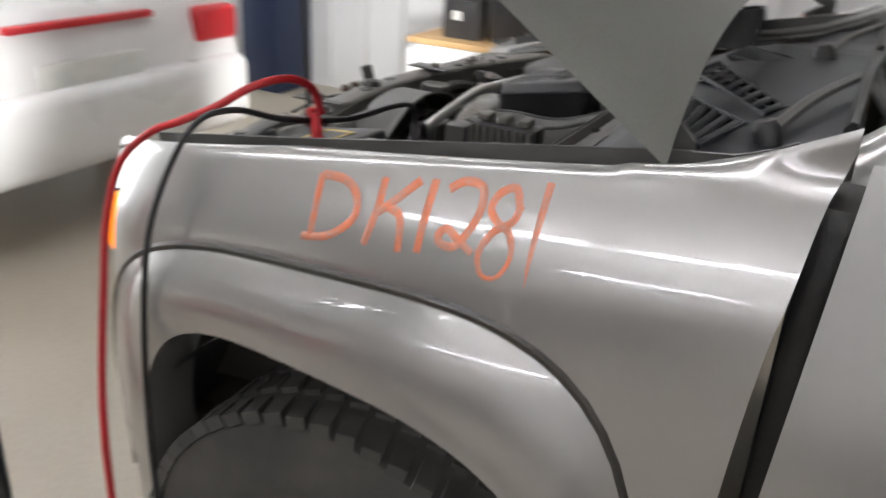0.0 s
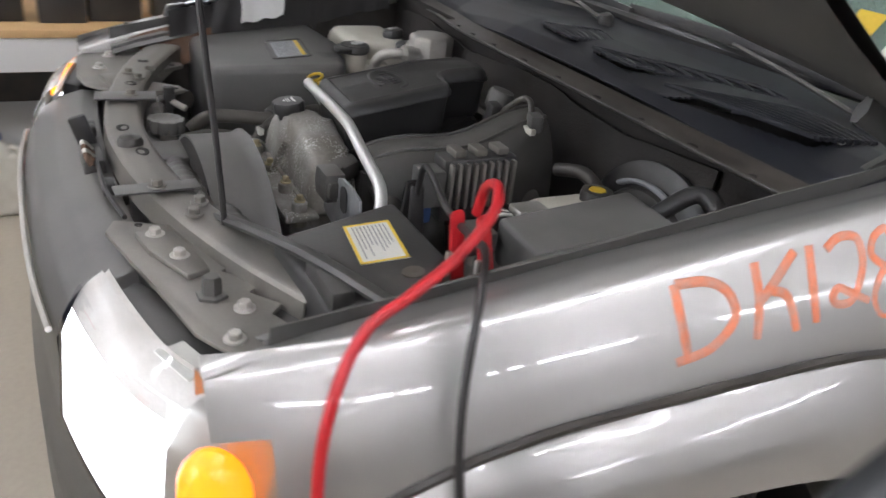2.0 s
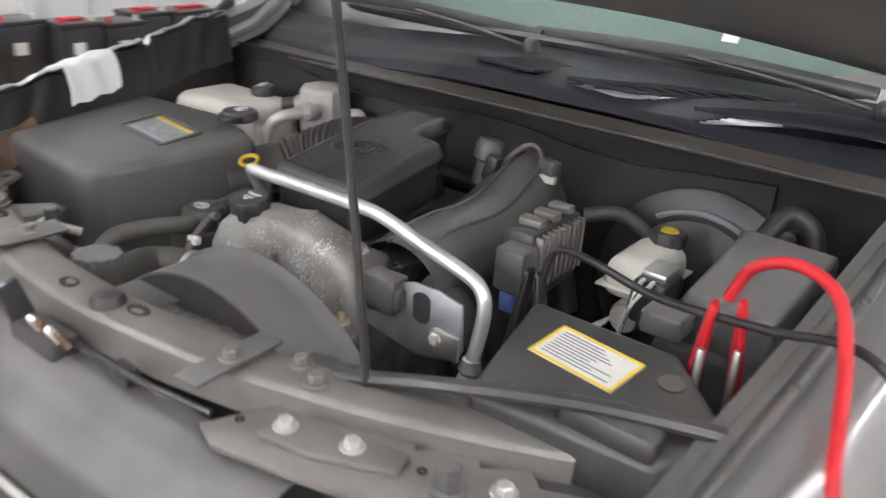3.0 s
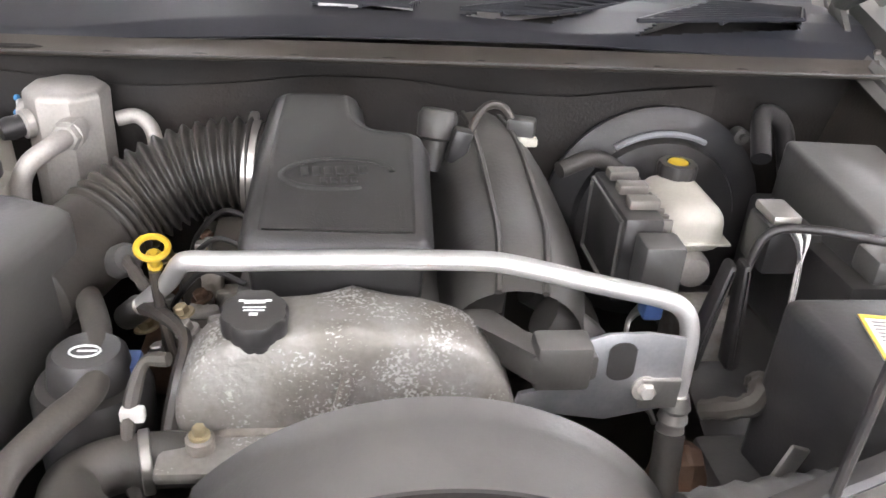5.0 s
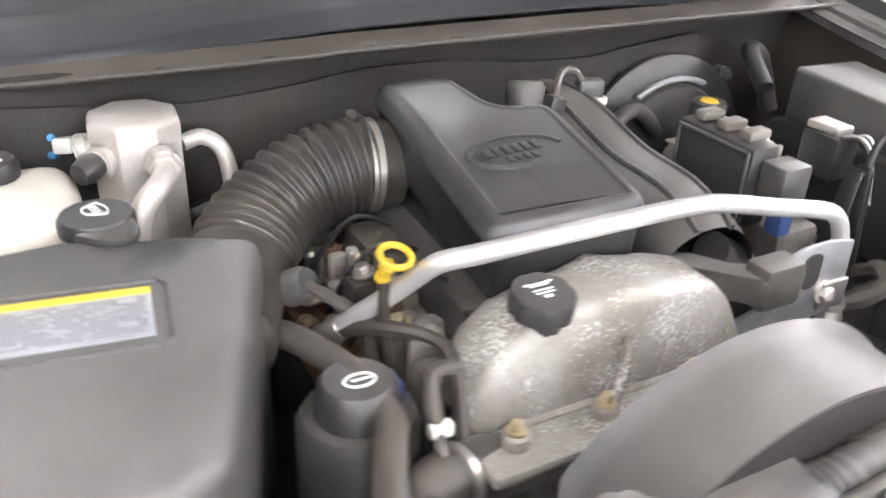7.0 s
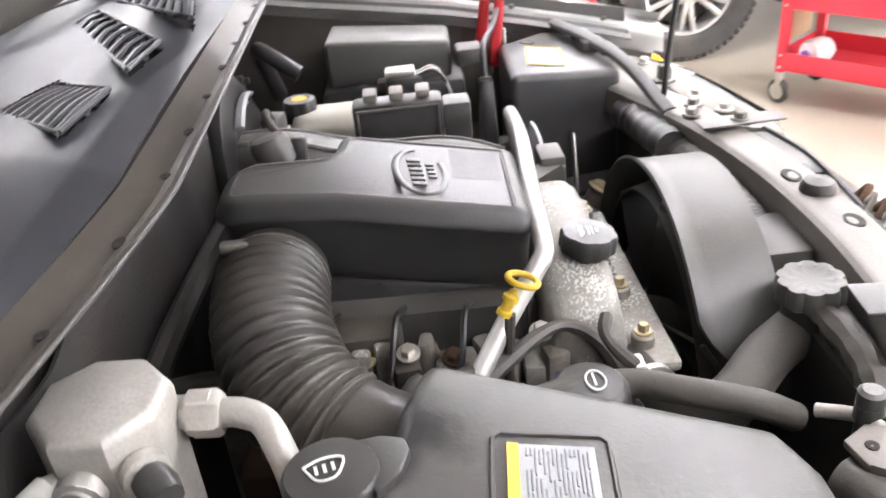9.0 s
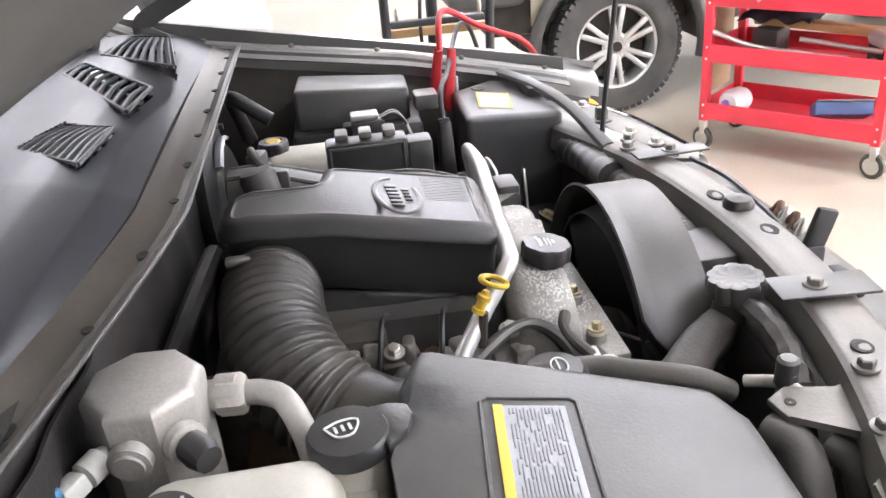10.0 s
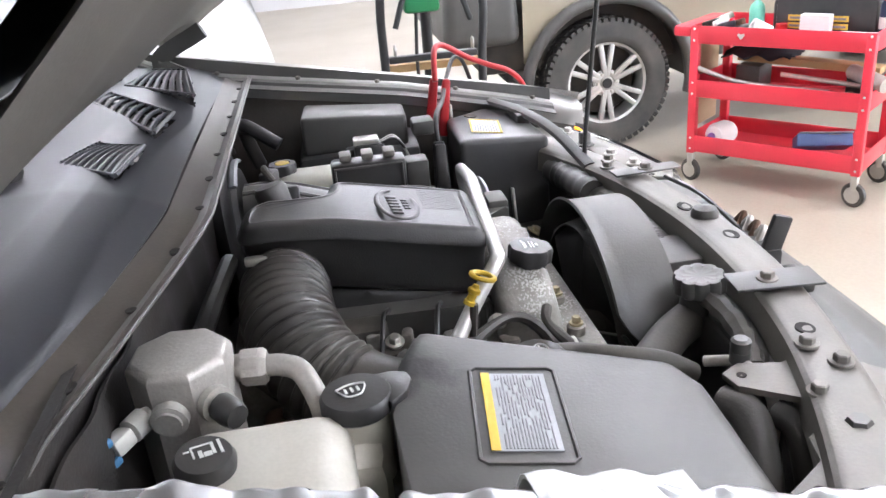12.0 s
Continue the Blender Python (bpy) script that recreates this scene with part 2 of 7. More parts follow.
def box(bm, c, s, bev=0.005, m=None, taper=(1, 1), seg=2):
    """A rounded box round c of size s; its top is shrunk by taper; m moves it."""
    r = bmesh.ops.create_cube(bm, size=1)
    vs = r["verts"]
    for v in vs:
        k = taper if v.co.z > 0 else (1, 1)
        v.co = Vector((c[0] + v.co.x * s[0] * k[0], c[1] + v.co.y * s[1] * k[1], c[2] + v.co.z * s[2]))
    made = vs
    if bev:
        es = list({e for v in vs for e in v.link_edges})
        made = bmesh.ops.bevel(bm, geom=es, offset=min(bev, min(s) * 0.45), segments=seg, affect="EDGES", profile=0.5)["verts"]
    if m is not None:
        bmesh.ops.transform(bm, matrix=m, verts=list({*made} | {v for v in vs if v.is_valid}))
    return bm


def prism(bm, pts, z0, z1, bev=0.005, m=None, seg=2, slope=None):
    """An outline in x and y raised from z0 to z1, with rounded edges. slope: how z1 rises with x and y."""
    lo = [bm.verts.new((x, y, z0)) for x, y in pts]
    hi = [bm.verts.new((x, y, z1 + (slope[0] * x + slope[1] * y if slope else 0))) for x, y in pts]
    k = len(pts)
    fs = [bm.faces.new(lo[::-1]), bm.faces.new(hi)]
    fs += [bm.faces.new((lo[i], lo[(i + 1) % k], hi[(i + 1) % k], hi[i])) for i in range(k)]
    vs = lo + hi
    if bev:
        es = [e for e in {e for f in fs for e in f.edges}]
        vs = bmesh.ops.bevel(bm, geom=es, offset=bev, segments=seg, affect="EDGES", profile=0.5)["verts"] + [v for v in vs if v.is_valid]
    if m is not None:
        bmesh.ops.transform(bm, matrix=m, verts=list({*vs}))
    return bm


def glide(pts, n):
    """A smooth line through points, in n steps to each."""
    p = [Vector(q) for q in pts]
    p = [p[0] * 2 - p[1], *p, p[-1] * 2 - p[-2]]
    out = []
    for i in range(1, len(p) - 2):
        a, b, c, d = p[i - 1 : i + 3]
        for j in range(n):
            t = j / n
            out.append(0.5 * (2 * b + (c - a) * t + (2 * a - 5 * b + 4 * c - d) * t * t + (3 * b - a - 3 * c + d) * t ** 3))
    return out + [p[-2]]


def tube(bm, pts, r, seg=12, n=6, rf=None, caps=True, squash=1.0):
    """A hose or pipe along a smooth line; rf gives the radius at a share of its length."""
    line = glide(pts, n) if n > 1 else [Vector(p) for p in pts]
    up = Vector((0.13, 0.21, 1)).normalized()
    rings = []
    for i, p in enumerate(line):
        way = (line[min(i + 1, len(line) - 1)] - line[max(i - 1, 0)]).normalized()
        side = way.cross(up)
        if side.length < 1e-3:
            side = way.cross(Vector((1, 0, 0)))
        side.normalize()
        up = side.cross(way).normalized()
        k = rf(i / (len(line) - 1)) if rf else r
        rings.append([bm.verts.new(p + side * (k * math.cos(2 * math.pi * j / seg)) + up * (k * squash * math.sin(2 * math.pi * j / seg))) for j in range(seg)])
    for a, b in zip(rings, rings[1:]):
        for j in range(seg):
            bm.faces.new((a[j], a[(j + 1) % seg], b[(j + 1) % seg], b[j]))
    if caps:
        bm.faces.new(rings[0][::-1])
        bm.faces.new(rings[-1])
    return bm


def lathe(bm, profile, m=None, seg=24, lobes=0, depth=0.0):
    """A turned form from (radius, height) rows; lobes scallop its rim."""
    rings = []
    for r, h in profile:
        ring = []
        for j in range(seg):
            a = 2 * math.pi * j / seg
            k = r * (1 - depth * (0.5 + 0.5 * math.cos(lobes * a)) ** 3) if lobes else r
            ring.append(bm.verts.new((k * math.cos(a), k * math.sin(a), h)))
        rings.append(ring)
    for a, b in zip(rings, rings[1:]):
        for j in range(seg):
            bm.faces.new((a[j], a[(j + 1) % seg], b[(j + 1) % seg], b[j]))
    if profile[0][0] > 1e-5:
        bm.faces.new(rings[0][::-1])
    if profile[-1][0] > 1e-5:
        bm.faces.new(rings[-1])
    if m is not None:
        bmesh.ops.transform(bm, matrix=m, verts=[v for ring in rings for v in ring])
    return bm


def sheet(bm, f, nu, nv, thick=0.0, keep=None):
    """A surface f(u, v), u and v from 0 to 1, with a thickness; keep says which of its cells stay."""
    g = [[bm.verts.new(f(i / nu, j / nv)) for j in range(nv + 1)] for i in range(nu + 1)]
    fs = []
    for i in range(nu):
        for j in range(nv):
            q = (g[i][j], g[i + 1][j], g[i + 1][j + 1], g[i][j + 1])
            if keep is None or keep(sum((v.co for v in q), Vector()) / 4):
                fs.append(bm.faces.new(q))
    loose = [v for row in g for v in row if not v.link_faces]
    for v in loose:
        bm.verts.remove(v)
    if thick:
        bm.normal_update()
        bmesh.ops.solidify(bm, geom=fs, thickness=thick)
    return bm


def ramp(v, *rows):
    """A value between rows of (at, value), on straight lines."""
    if v <= rows[0][0]:
        return rows[0][1]
    for (a, p), (b, q) in zip(rows, rows[1:]):
        if v <= b:
            return p + (q - p) * (v - a) / (b - a)
    return rows[-1][1]


def B():
    return bmesh.new()


def fillet(pts, radii, n=5):
    """An outline with each corner rounded by its own radius."""
    out = []
    for i, p in enumerate(pts):
        p, a, b = Vector(p), Vector(pts[i - 1]), Vector(pts[(i + 1) % len(pts)])
        r = radii[i] if isinstance(radii, (list, tuple)) else radii
        u, w = (a - p), (b - p)
        k = min(r, u.length * 0.48, w.length * 0.48)
        s0, s1 = p + u.normalized() * k, p + w.normalized() * k
        for j in range(n + 1):
            t = j / n
            out.append(tuple(s0.lerp(p, t).lerp(p.lerp(s1, t), t)))
    return out


def loft(bm, outlines):
    """A closed skin through outlines of equal count, with both ends capped."""
    rings = [[bm.verts.new(p) for p in o] for o in outlines]
    k = len(rings[0])
    for a, b in zip(rings, rings[1:]):
        for i in range(k):
            bm.faces.new((a[i], a[(i + 1) % k], b[(i + 1) % k], b[i]))
    bm.faces.new(rings[0][::-1])
    bm.faces.new(rings[-1])
    return bm


# ---------------------------------------------------------------- the room
def slab(name, c, s, material):
    return tagged(part(name, box(B(), c, s, 0), material), kind="structure", label=name.replace("_", " "))


tagged(slab("floor", (2.0, 0, FLOOR - 0.05), (20, 18, 0.1), M_FLOOR), "sealed beige concrete workshop floor with worn patches")
tagged(slab("ceiling", (2.0, 0, CEIL + 0.05), (20, 18, 0.1), M_CEIL), "pale flat workshop ceiling")
for nm, c, s in (("wall_east", (12.05, 0, 2), (0.1, 18, 3.85)), ("wall_north", (2, 9.05, 2), (20, 0.1, 3.85)), ("wall_south", (6.65, -9.05, 2), (10.7, 0.1, 3.85))):
    tagged(slab(nm, c, s, M_WALL), "white painted workshop wall")
wall_west = tagged(slab("wall_west", (-3.35, 0, 2), (0.1, 18, 3.85), M_WALL), "white ribbed metal workshop wall")
for i in range(40):
    part("rib", box(B(), (-3.285, -4.5 + i * 0.3, 2.0), (0.03, 0.05, 3.7), 0.008), M_WALL, wall_west)
# wall pieces round the assumed opening that the added fill light comes through
tagged(slab("wall_south_low", (-3.5, -9.05, 2), (0.4, 0.1, 3.85), M_WALL), "white painted wall beside the assumed opening")
tagged(slab("lintel", (-1.0, -9.05, 3.6), (4.6, 0.1, 0.65), M_WALL), "white lintel over the assumed opening")
# strips at x 8.6 and y 2.0 are added to brighten the fender flank
for k, (x, y) in enumerate([(x, y) for x in (-1.6, 1.9, 5.0, 8.6) for y in ((-3.7, -0.9, 5.4) if x < 4 else (-3.7, -0.9, 2.0, 5.4))]):
    lamp = thing("ceiling_light", (x, y, CEIL - 0.11), "white fluorescent strip light under the ceiling", "ceiling light", "ceiling lights")
    part("housing", box(B(), (x, y, CEIL - 0.03), (0.2, 2.5, 0.06), 0.01), M_WALL, lamp)
    for dx in (-0.055, 0.055):
        for dy in (-0.61, 0.61):
            part("tube", tube(B(), [(x + dx, y + dy - 0.57, CEIL - 0.085), (x + dx, y + dy + 0.57, CEIL - 0.085)], 0.019, 8, 1), M_TUBEL, lamp)

# ---------------------------------------------------------------- the car with its hood up
suv = thing("suv", (0, 0.66, FLOOR), "grey metallic off-roader with raised hood and exposed engine", "car")


def lip(y):
    return (ramp(y, (0.1, 0.74), (0.25, 0.757), (0.53, 0.785), (0.8, 0.80), (1.03, 0.82), (1.2, 0.872)),
            ramp(y, (0.1, 1.085), (0.25, 1.125), (0.53, 1.183), (0.8, 1.222), (0.93, 1.242), (1.03, 1.266), (1.12, 1.302), (1.2, 1.345)))


def flank(y):
    pull = 0.05 * max(0, (0.36 - y) / 0.25) ** 2
    return 0.862 + 0.1 * (y - 0.604) - pull, min(1.176 + 0.18 * (y - 0.604), 1.33)


def section(y):
    (xl, zl), (xd, zd) = lip(y), flank(y)
    rows = [(xl - 0.018, zl - 0.05), (xl - 0.016, zl - 0.012), (xl, zl), (xl + 0.03, zl + 0.008), (xd - 0.02, zd + (0.026 if y < 1 else 0.03)), (xd, zd), (xd + 0.037, zd - 0.07),
            (xd + 0.052, zd - 0.13), (xd + 0.058, zd - 0.25), (xd + 0.05, zd - 0.45), (xd + 0.02, zd - 0.68)]
    return glide([(x, 0, z) for x, z in rows], 6)


def around(y, z, a, b, n, lean=0.06):
    """How far a place on the flank is from the wheel's middle, 1 on the outline."""
    dy, dz = y - 0.64, z - 0.52 - lean * (y - 0.64)
    return ((abs(dy) / a) ** n + (max(dz, 0) / b) ** n) ** (1 / n)


def side_x(y, z):
    s = section(y)
    best = min(s[12:], key=lambda q: abs(q.z - z))
    return best.x


def outline(t, a, b, n, af=None, lean=0.12):
    """A place on a wheel-arch outline, t from 0 at the front foot to 1 at the rear foot."""
    ang = math.pi * (1 - t)
    c, s = math.cos(ang), max(math.sin(ang), 0)
    k = (abs(c) ** n + s ** n) ** (-1 / n)
    y = 0.64 + c * k * (a if c > 0 or af is None else af)
    return y, 0.52 + s * k * b + lean * (y - 0.64)


def fender(sign, parent, name):
    cache = {}

    def f(u, v):
        y = 0.13 + 1.07 * u
        slant = 0.085 * max(0, v - 0.35) * max(0, u - 0.6) / 0.4
        if u not in cache:
            cache[u] = section(y)
        s = cache[u]
        q = v * (len(s) - 1)
        i = min(int(q), len(s) - 2)
        p = s[i].lerp(s[i + 1], q - i)
        return Vector((sign * p.x + (0.10 if sign < 0 else 0), y - slant, p.z - (0.025 if sign < 0 else 0)))

    bm = sheet(B(), f, 60, 60, 0.0, lambda c: not (c.y < 0.185 and c.z < 1.05) and (around(c.y, c.z, 0.41, 0.5, 4) > 1 or c.z > 1.07 or abs(c.x) < 0.7))
    return part(name, bm, M_PAINT, parent, "grey metallic front fender with a rounded crown", 1.2)


def flare(sign, parent):
    def f(u, v):
        yo, zo = outline(u, 0.456, 0.548, 4, 0.5)
        yi, zi = outline(u, 0.40, 0.425, 3.5, 0.335, 0.0)
        if v < 0.12:
            return Vector((sign * (side_x(yi, max(zi, 0.6)) + 0.005 + 0.03 * v / 0.12 - 0.06) + (0.10 if sign < 0 else 0), yi, zi + 0.004))
        w = (v - 0.12) / 0.88
        y, z = yi + (yo - yi) * w, zi + (zo - zi) * w
        out = 0.036 * math.sin(math.pi * min(1, (1 - w) * 1.15 + 0.02) * 0.62) + 0.004
        return Vector((sign * (side_x(min(max(y, 0.14), 1.19), max(z, 0.55)) + out) + (0.10 if sign < 0 else 0), y, z))

    fl = part("wheel_flare", sheet(B(), f, 64, 18), M_PAINT, parent, "bulged grey wheel-arch flare", 1.2)
    # a dark tube along the flare's edge stands in for the groove's shade
    line = []
    for i in range(49):
        y, z = outline(0.02 + 0.96 * i / 48, 0.459, 0.553, 4, 0.503)
        line.append((sign * (side_x(min(max(y, 0.14), 1.19), max(z, 0.55)) + 0.001) + (0.10 if sign < 0 else 0), y, z))
    part("flare_gap_shade", tube(B(), line, 0.0065, 6, 1), M_RUBBER, fl, "dark tube painted in for the shade of the flare gap")


def gutter(sign, parent):
    def f(u, v):
        y = 0.2 + 0.95 * u
        (xl, zl), (xd, zd) = lip(y), flank(y)
        top = max(zl + 0.004, zd + 0.031)
        x = xl - 0.055 + 0.05 * min(1, v / 0.7) + 0.006 * max(0, v - 0.7) / 0.3
        z = zl - 0.024 + 0.016 * min(1, v / 0.7) + (0.005 if 0.25 < v < 0.5 else 0)
        if v > 0.7:
            z += (top - z) * (v - 0.7) / 0.3
        return Vector((sign * x + (0.10 if sign < 0 else 0), y, z - (0.025 if sign < 0 else 0)))

    part("gutter", sheet(B(), f, 48, 20, 0.002), M_GREYPL, parent, "dusty inner edge of the fender")


driver_fender = fender(1, suv, "fender")
passenger_fender = fender(-1, suv, "fender")
for sg in (1, -1):
    gutter(sg, driver_fender if sg > 0 else passenger_fender)
    flare(sg, driver_fender if sg > 0 else passenger_fender)

# hand-drawn orange marks on the fender, in letter boxes along y
GLYPHS = {"D": [[(0, 1), (0.1, 0.0)], [(-0.08, 0.0), (0.45, 0.06), (0.85, 0.35), (0.8, 0.7), (0.5, 0.92), (0.02, 0.99)]],
          "K": [[(0.08, 1), (0.1, 0.55), (-0.02, 0.02)], [(0.95, 1), (0.35, 0.62), (0.12, 0.5)], [(0.35, 0.6), (0.7, 0.45), (0.85, -0.03)]],
          "1": [[(0.5, 1), (0.48, 0.5), (0.5, 0)]],
          "2": [[(0.05, 0.88), (0.4, 1.0), (0.85, 0.92), (0.92, 0.55), (0.6, 0.12), (0.2, 0.1), (0.08, 0.22), (0.25, 0.32), (0.6, 0.18), (1.0, 0.02)]],
          "8": [[(0.85, 0.78), (0.6, 0.98), (0.2, 0.92), (0.05, 0.75), (0.35, 0.6), (0.75, 0.5), (0.95, 0.25), (0.7, 0.02), (0.25, 0.02), (0.02, 0.25), (0.3, 0.5), (0.75, 0.62), (0.87, 0.8)]]}
bm = B()
for ch, y0, y1, zt, zb in (("D", 0.609, 0.69, 0.0, 0.073), ("K", 0.705, 0.765, 0.0, 0.075), ("1", 0.765, 0.80, -0.002, 0.075), ("2", 0.802, 0.855, -0.002, 0.07),
                           ("8", 0.862, 0.905, 0.0, 0.09), ("1", 0.908, 0.945, -0.006, 0.095)):
    for stroke in GLYPHS[ch]:
        pts = []
        for gx, gz in stroke:
            y = y0 + (y1 - y0) * gx
            z = flank(y)[1] + 0.0 - zt - (zb - zt) * (1 - gz)
            pts.append((0, y, z))
        line = []
        for p in glide(pts, 8):
            s = section(p.y)
            q = min(range(20, len(s) - 1), key=lambda i: abs(s[i].z - p.z))
            line.append((s[q].x + (p.z - s[q].z) * ((s[q + 1].x - s[q].x) / (s[q + 1].z - s[q].z)) - 0.0082, p.y, p.z))
        tube(bm, line, 0.0092, 16, 1)
part("lettering", bm, M_ORANGE, driver_fender, "orange hand-written marks DK1281")


def wheel(parent, c, r, w, rim_r, name="wheel", spokes=6, twin=False):
    """Tyre with tread lugs, and a spoked rim, its axle along x; w > 0 puts the face at +x."""
    sgn = 1 if w > 0 else -1
    w = abs(w)
    m = axes(c, (sgn, 0, 0), (0, 0, 1))
    bm = lathe(B(), [(rim_r, -w / 2), (rim_r + 0.02, -w / 2), (r * 0.93, -w * 0.5), (r - 0.012, -w * 0.40), (r - 0.006, 0), (r - 0.012, w * 0.40), (r * 0.93, w * 0.5), (rim_r + 0.045, w * 0.54),
                     (rim_r + 0.012, w * 0.5), (rim_r, w * 0.44), (rim_r, -w / 2)], m, 72)
    tyre = part("tyre", bm, M_TYRE, parent, "black all-terrain tyre")
    bm = B()
    for i in range(56):
        a = 2 * math.pi * i / 56
        for lane, off in ((-0.42, 0), (-0.14, 0.5), (0.14, 0), (0.42, 0.5)):
            q = a + off * 2 * math.pi / 56
            box(bm, (0, 0, 0), (0.012 if abs(lane) < 0.3 else 0.02, 0.028, w * 0.2), 0,
                m @ Matrix.Rotation(q, 4, "Z") @ Matrix.Translation((r - 0.007 if abs(lane) < 0.3 else r - 0.015, 0, lane * w)) @ Matrix.Rotation(0.25 * (1 if lane > 0 else -1), 4, "X"))
    part("tread", bm, M_TYRE, tyre)
    bm = lathe(B(), [(rim_r * 0.98, -w * 0.3), (rim_r * 0.9, w * 0.2), (rim_r * 0.95, w * 0.42), (rim_r * 1.03, w * 0.46), (rim_r * 1.05, w * 0.42), (rim_r * 1.02, -w * 0.3)], m, 64)
    rim = part("rim", bm, M_RIM, parent, "silver alloy rim")
    bm = B()
    for i in range(spokes):
        for off in ((-0.16, 0.16) if twin else (0,)):
            a = 2 * math.pi * i / spokes + off
            box(bm, (rim_r * 0.58, 0, w * 0.36), (rim_r * 0.8, rim_r * (0.13 if twin else 0.3), 0.03), 0.008, m @ Matrix.Rotation(a, 4, "Z"))
    part("spokes", bm, M_RIM, rim)
    part("hub", lathe(B(), [(rim_r * 0.34, w * 0.3), (rim_r * 0.34, w * 0.38), (rim_r * 0.3, w * 0.4), (rim_r * 0.16, w * 0.4), (rim_r * 0.14, w * 0.44), (0, w * 0.45)], m, 32), M_RIM, rim)
    part("cap", lathe(B(), [(rim_r * 0.13, w * 0.44), (rim_r * 0.12, w * 0.47), (0, w * 0.475)], m, 20), M_BLACK, rim, "black centre cap")
    for i in range(spokes):
        a = 2 * math.pi * (i + 0.5) / spokes
        part("nut", lathe(B(), [(0.011, w * 0.38), (0.011, w * 0.43), (0.006, w * 0.44)], m @ Matrix.Rotation(a, 4, "Z") @ Matrix.Translation((rim_r * 0.25, 0, 0)), 6), M_STEEL, rim)
    part("drum", lathe(B(), [(rim_r * 0.85, -w * 0.2), (rim_r * 0.85, -w * 0.1), (0, -w * 0.1)], m, 32), M_BAY, rim, "dark brake disc")


for sg in (1, -1):
    wh = part("wheel", lathe(B(), [(0.03, -0.06), (0.05, 0.0), (0.03, 0.05)], axes((sg * 0.76, 0.66, FLOOR + 0.385), (sg, 0, 0)), 12), M_BAY, suv, "front wheel with knobbly tyre")
    wheel(wh, (sg * 0.80, 0.66, FLOOR + 0.385), 0.385, sg * 0.24, 0.22)
    # wheel housing
    part("wheel_liner", sheet(B(), lambda u, v: Vector((sg * (0.44 + 0.44 * v), 0.64 - 0.42 * math.cos(math.pi * u), 0.5 + 0.45 * math.sin(math.pi * u))), 24, 4), M_BLACK, suv)

part("rusty_flange", sheet(B(), lambda u, v: Vector((-0.585 - 0.072 * v, 0.228 + 0.2 * u + 0.06 * (1 - v) * (1 - u), 1.010 + 0.06 * u + 0.085 * v * (1 - 0.3 * u) + 0.02 * math.sin(math.pi * v))), 24, 8, 0.003), M_RUST, passenger_fender, "rust-brown bent inner fender flange")
# bay tub: aprons, bulkhead, floor
for sg in (1, -1):
    def apron(u, v, sg=sg):
        y = 0.15 + 0.95 * u
        x, z = lip(y)
        return Vector((sg * (x - 0.016 - 0.03 * math.sin(v * 3) - 0.02 * v) + (0.09 if sg < 0 else 0), y, z - 0.045 - 0.4 * v))
    part("inner_fender", sheet(B(), apron, 24, 10), M_BAY, suv, "grimy dark inner fender apron")
    for i in range(5):
        y = 0.24 + i * 0.17
        x, z = lip(y)
        part("fender_bolt", lathe(B(), [(0.006, -0.002), (0.006, 0.003), (0.004, 0.005), (0, 0.005)], axes((sg * (x - 0.008) + (0.09 if sg < 0 else 0), y, z - 0.004), (0, 0, 1)), 8), M_SUPPORT, suv)
part("bulkhead", sheet(B(), lambda u, v: Vector((-0.8 + 1.6 * u, 0.955 + 0.02 * math.sin(9 * u) * v, 1.2 - 0.65 * v)), 20, 8, 0.01), M_PAD, suv, "grimy dark firewall")
part("firewall_pad", sheet(B(), lambda u, v: Vector((-0.62 + 1.2 * u, 0.938 - 0.012 * math.sin(math.pi * v) - 0.006 * abs(math.sin(u * 25)) ** 3, 1.165 - 0.3 * v + 0.01 * math.sin(u * 14))), 60, 10, 0.004), M_PAD, suv, "black creased firewall insulation pad")
part("bay_floor", box(B(), (0, 0.5, 0.62), (1.5, 0.95, 0.04), 0.005), M_BAY, suv)

# cowl: front lip, step, grille deck
def deck(x):
    """The cowl's front line: further back towards the sides."""
    t = min(1.0, max(0.0, -x - 0.05) / 0.40)
    return 0.852 + 0.095 * t ** 1.2 + 0.06 * max(0, -x - 0.45), 1.222 - 0.03 * t


def cowl_f(u, v):
    x = -0.82 + 1.64 * u
    y, z = deck(x)
    rows = [(0.002, -0.005), (-0.005, 0.0), (0.004, 0.003), (0.016, -0.003), (0.034, 0.002), (0.05, 0.009)]
    q = v * (len(rows) - 1)
    i = min(int(q), len(rows) - 2)
    a, b = rows[i], rows[i + 1]
    return Vector((x, y + a[0] + (b[0] - a[0]) * (q - i), z + a[1] + (b[1] - a[1]) * (q - i)))


part("lip_edge", tube(B(), [(x, deck(x)[0] - 0.003, deck(x)[1] + 0.0015) for x in [-0.82 + 0.04 * i for i in range(42)]], 0.002, 6, 1), M_GREYPL, suv, "worn edge of the cowl lip")
cowl = part("cowl_lip", sheet(B(), cowl_f, 60, 15, 0.002), M_SEAL, suv, "dusty steel lip of the cowl")

# dark discs on the lip imitate the shade inside holes
for i in range(13):
    x = -0.74 + 0.12 * i
    part("lip_hole_shade", lathe(B(), [(0.006, -0.002), (0.006, 0.0006), (0.0052, 0.0008), (0, -0.0005)], axes((x, deck(x)[0] + 0.017, deck(x)[1] - 0.0015), (0, 0, 1)) @ Matrix.Diagonal((1.6 if i % 2 else 1, 1, 1, 1)), 16), M_PAD, cowl, "dark disc painted in for the shade of a hole")


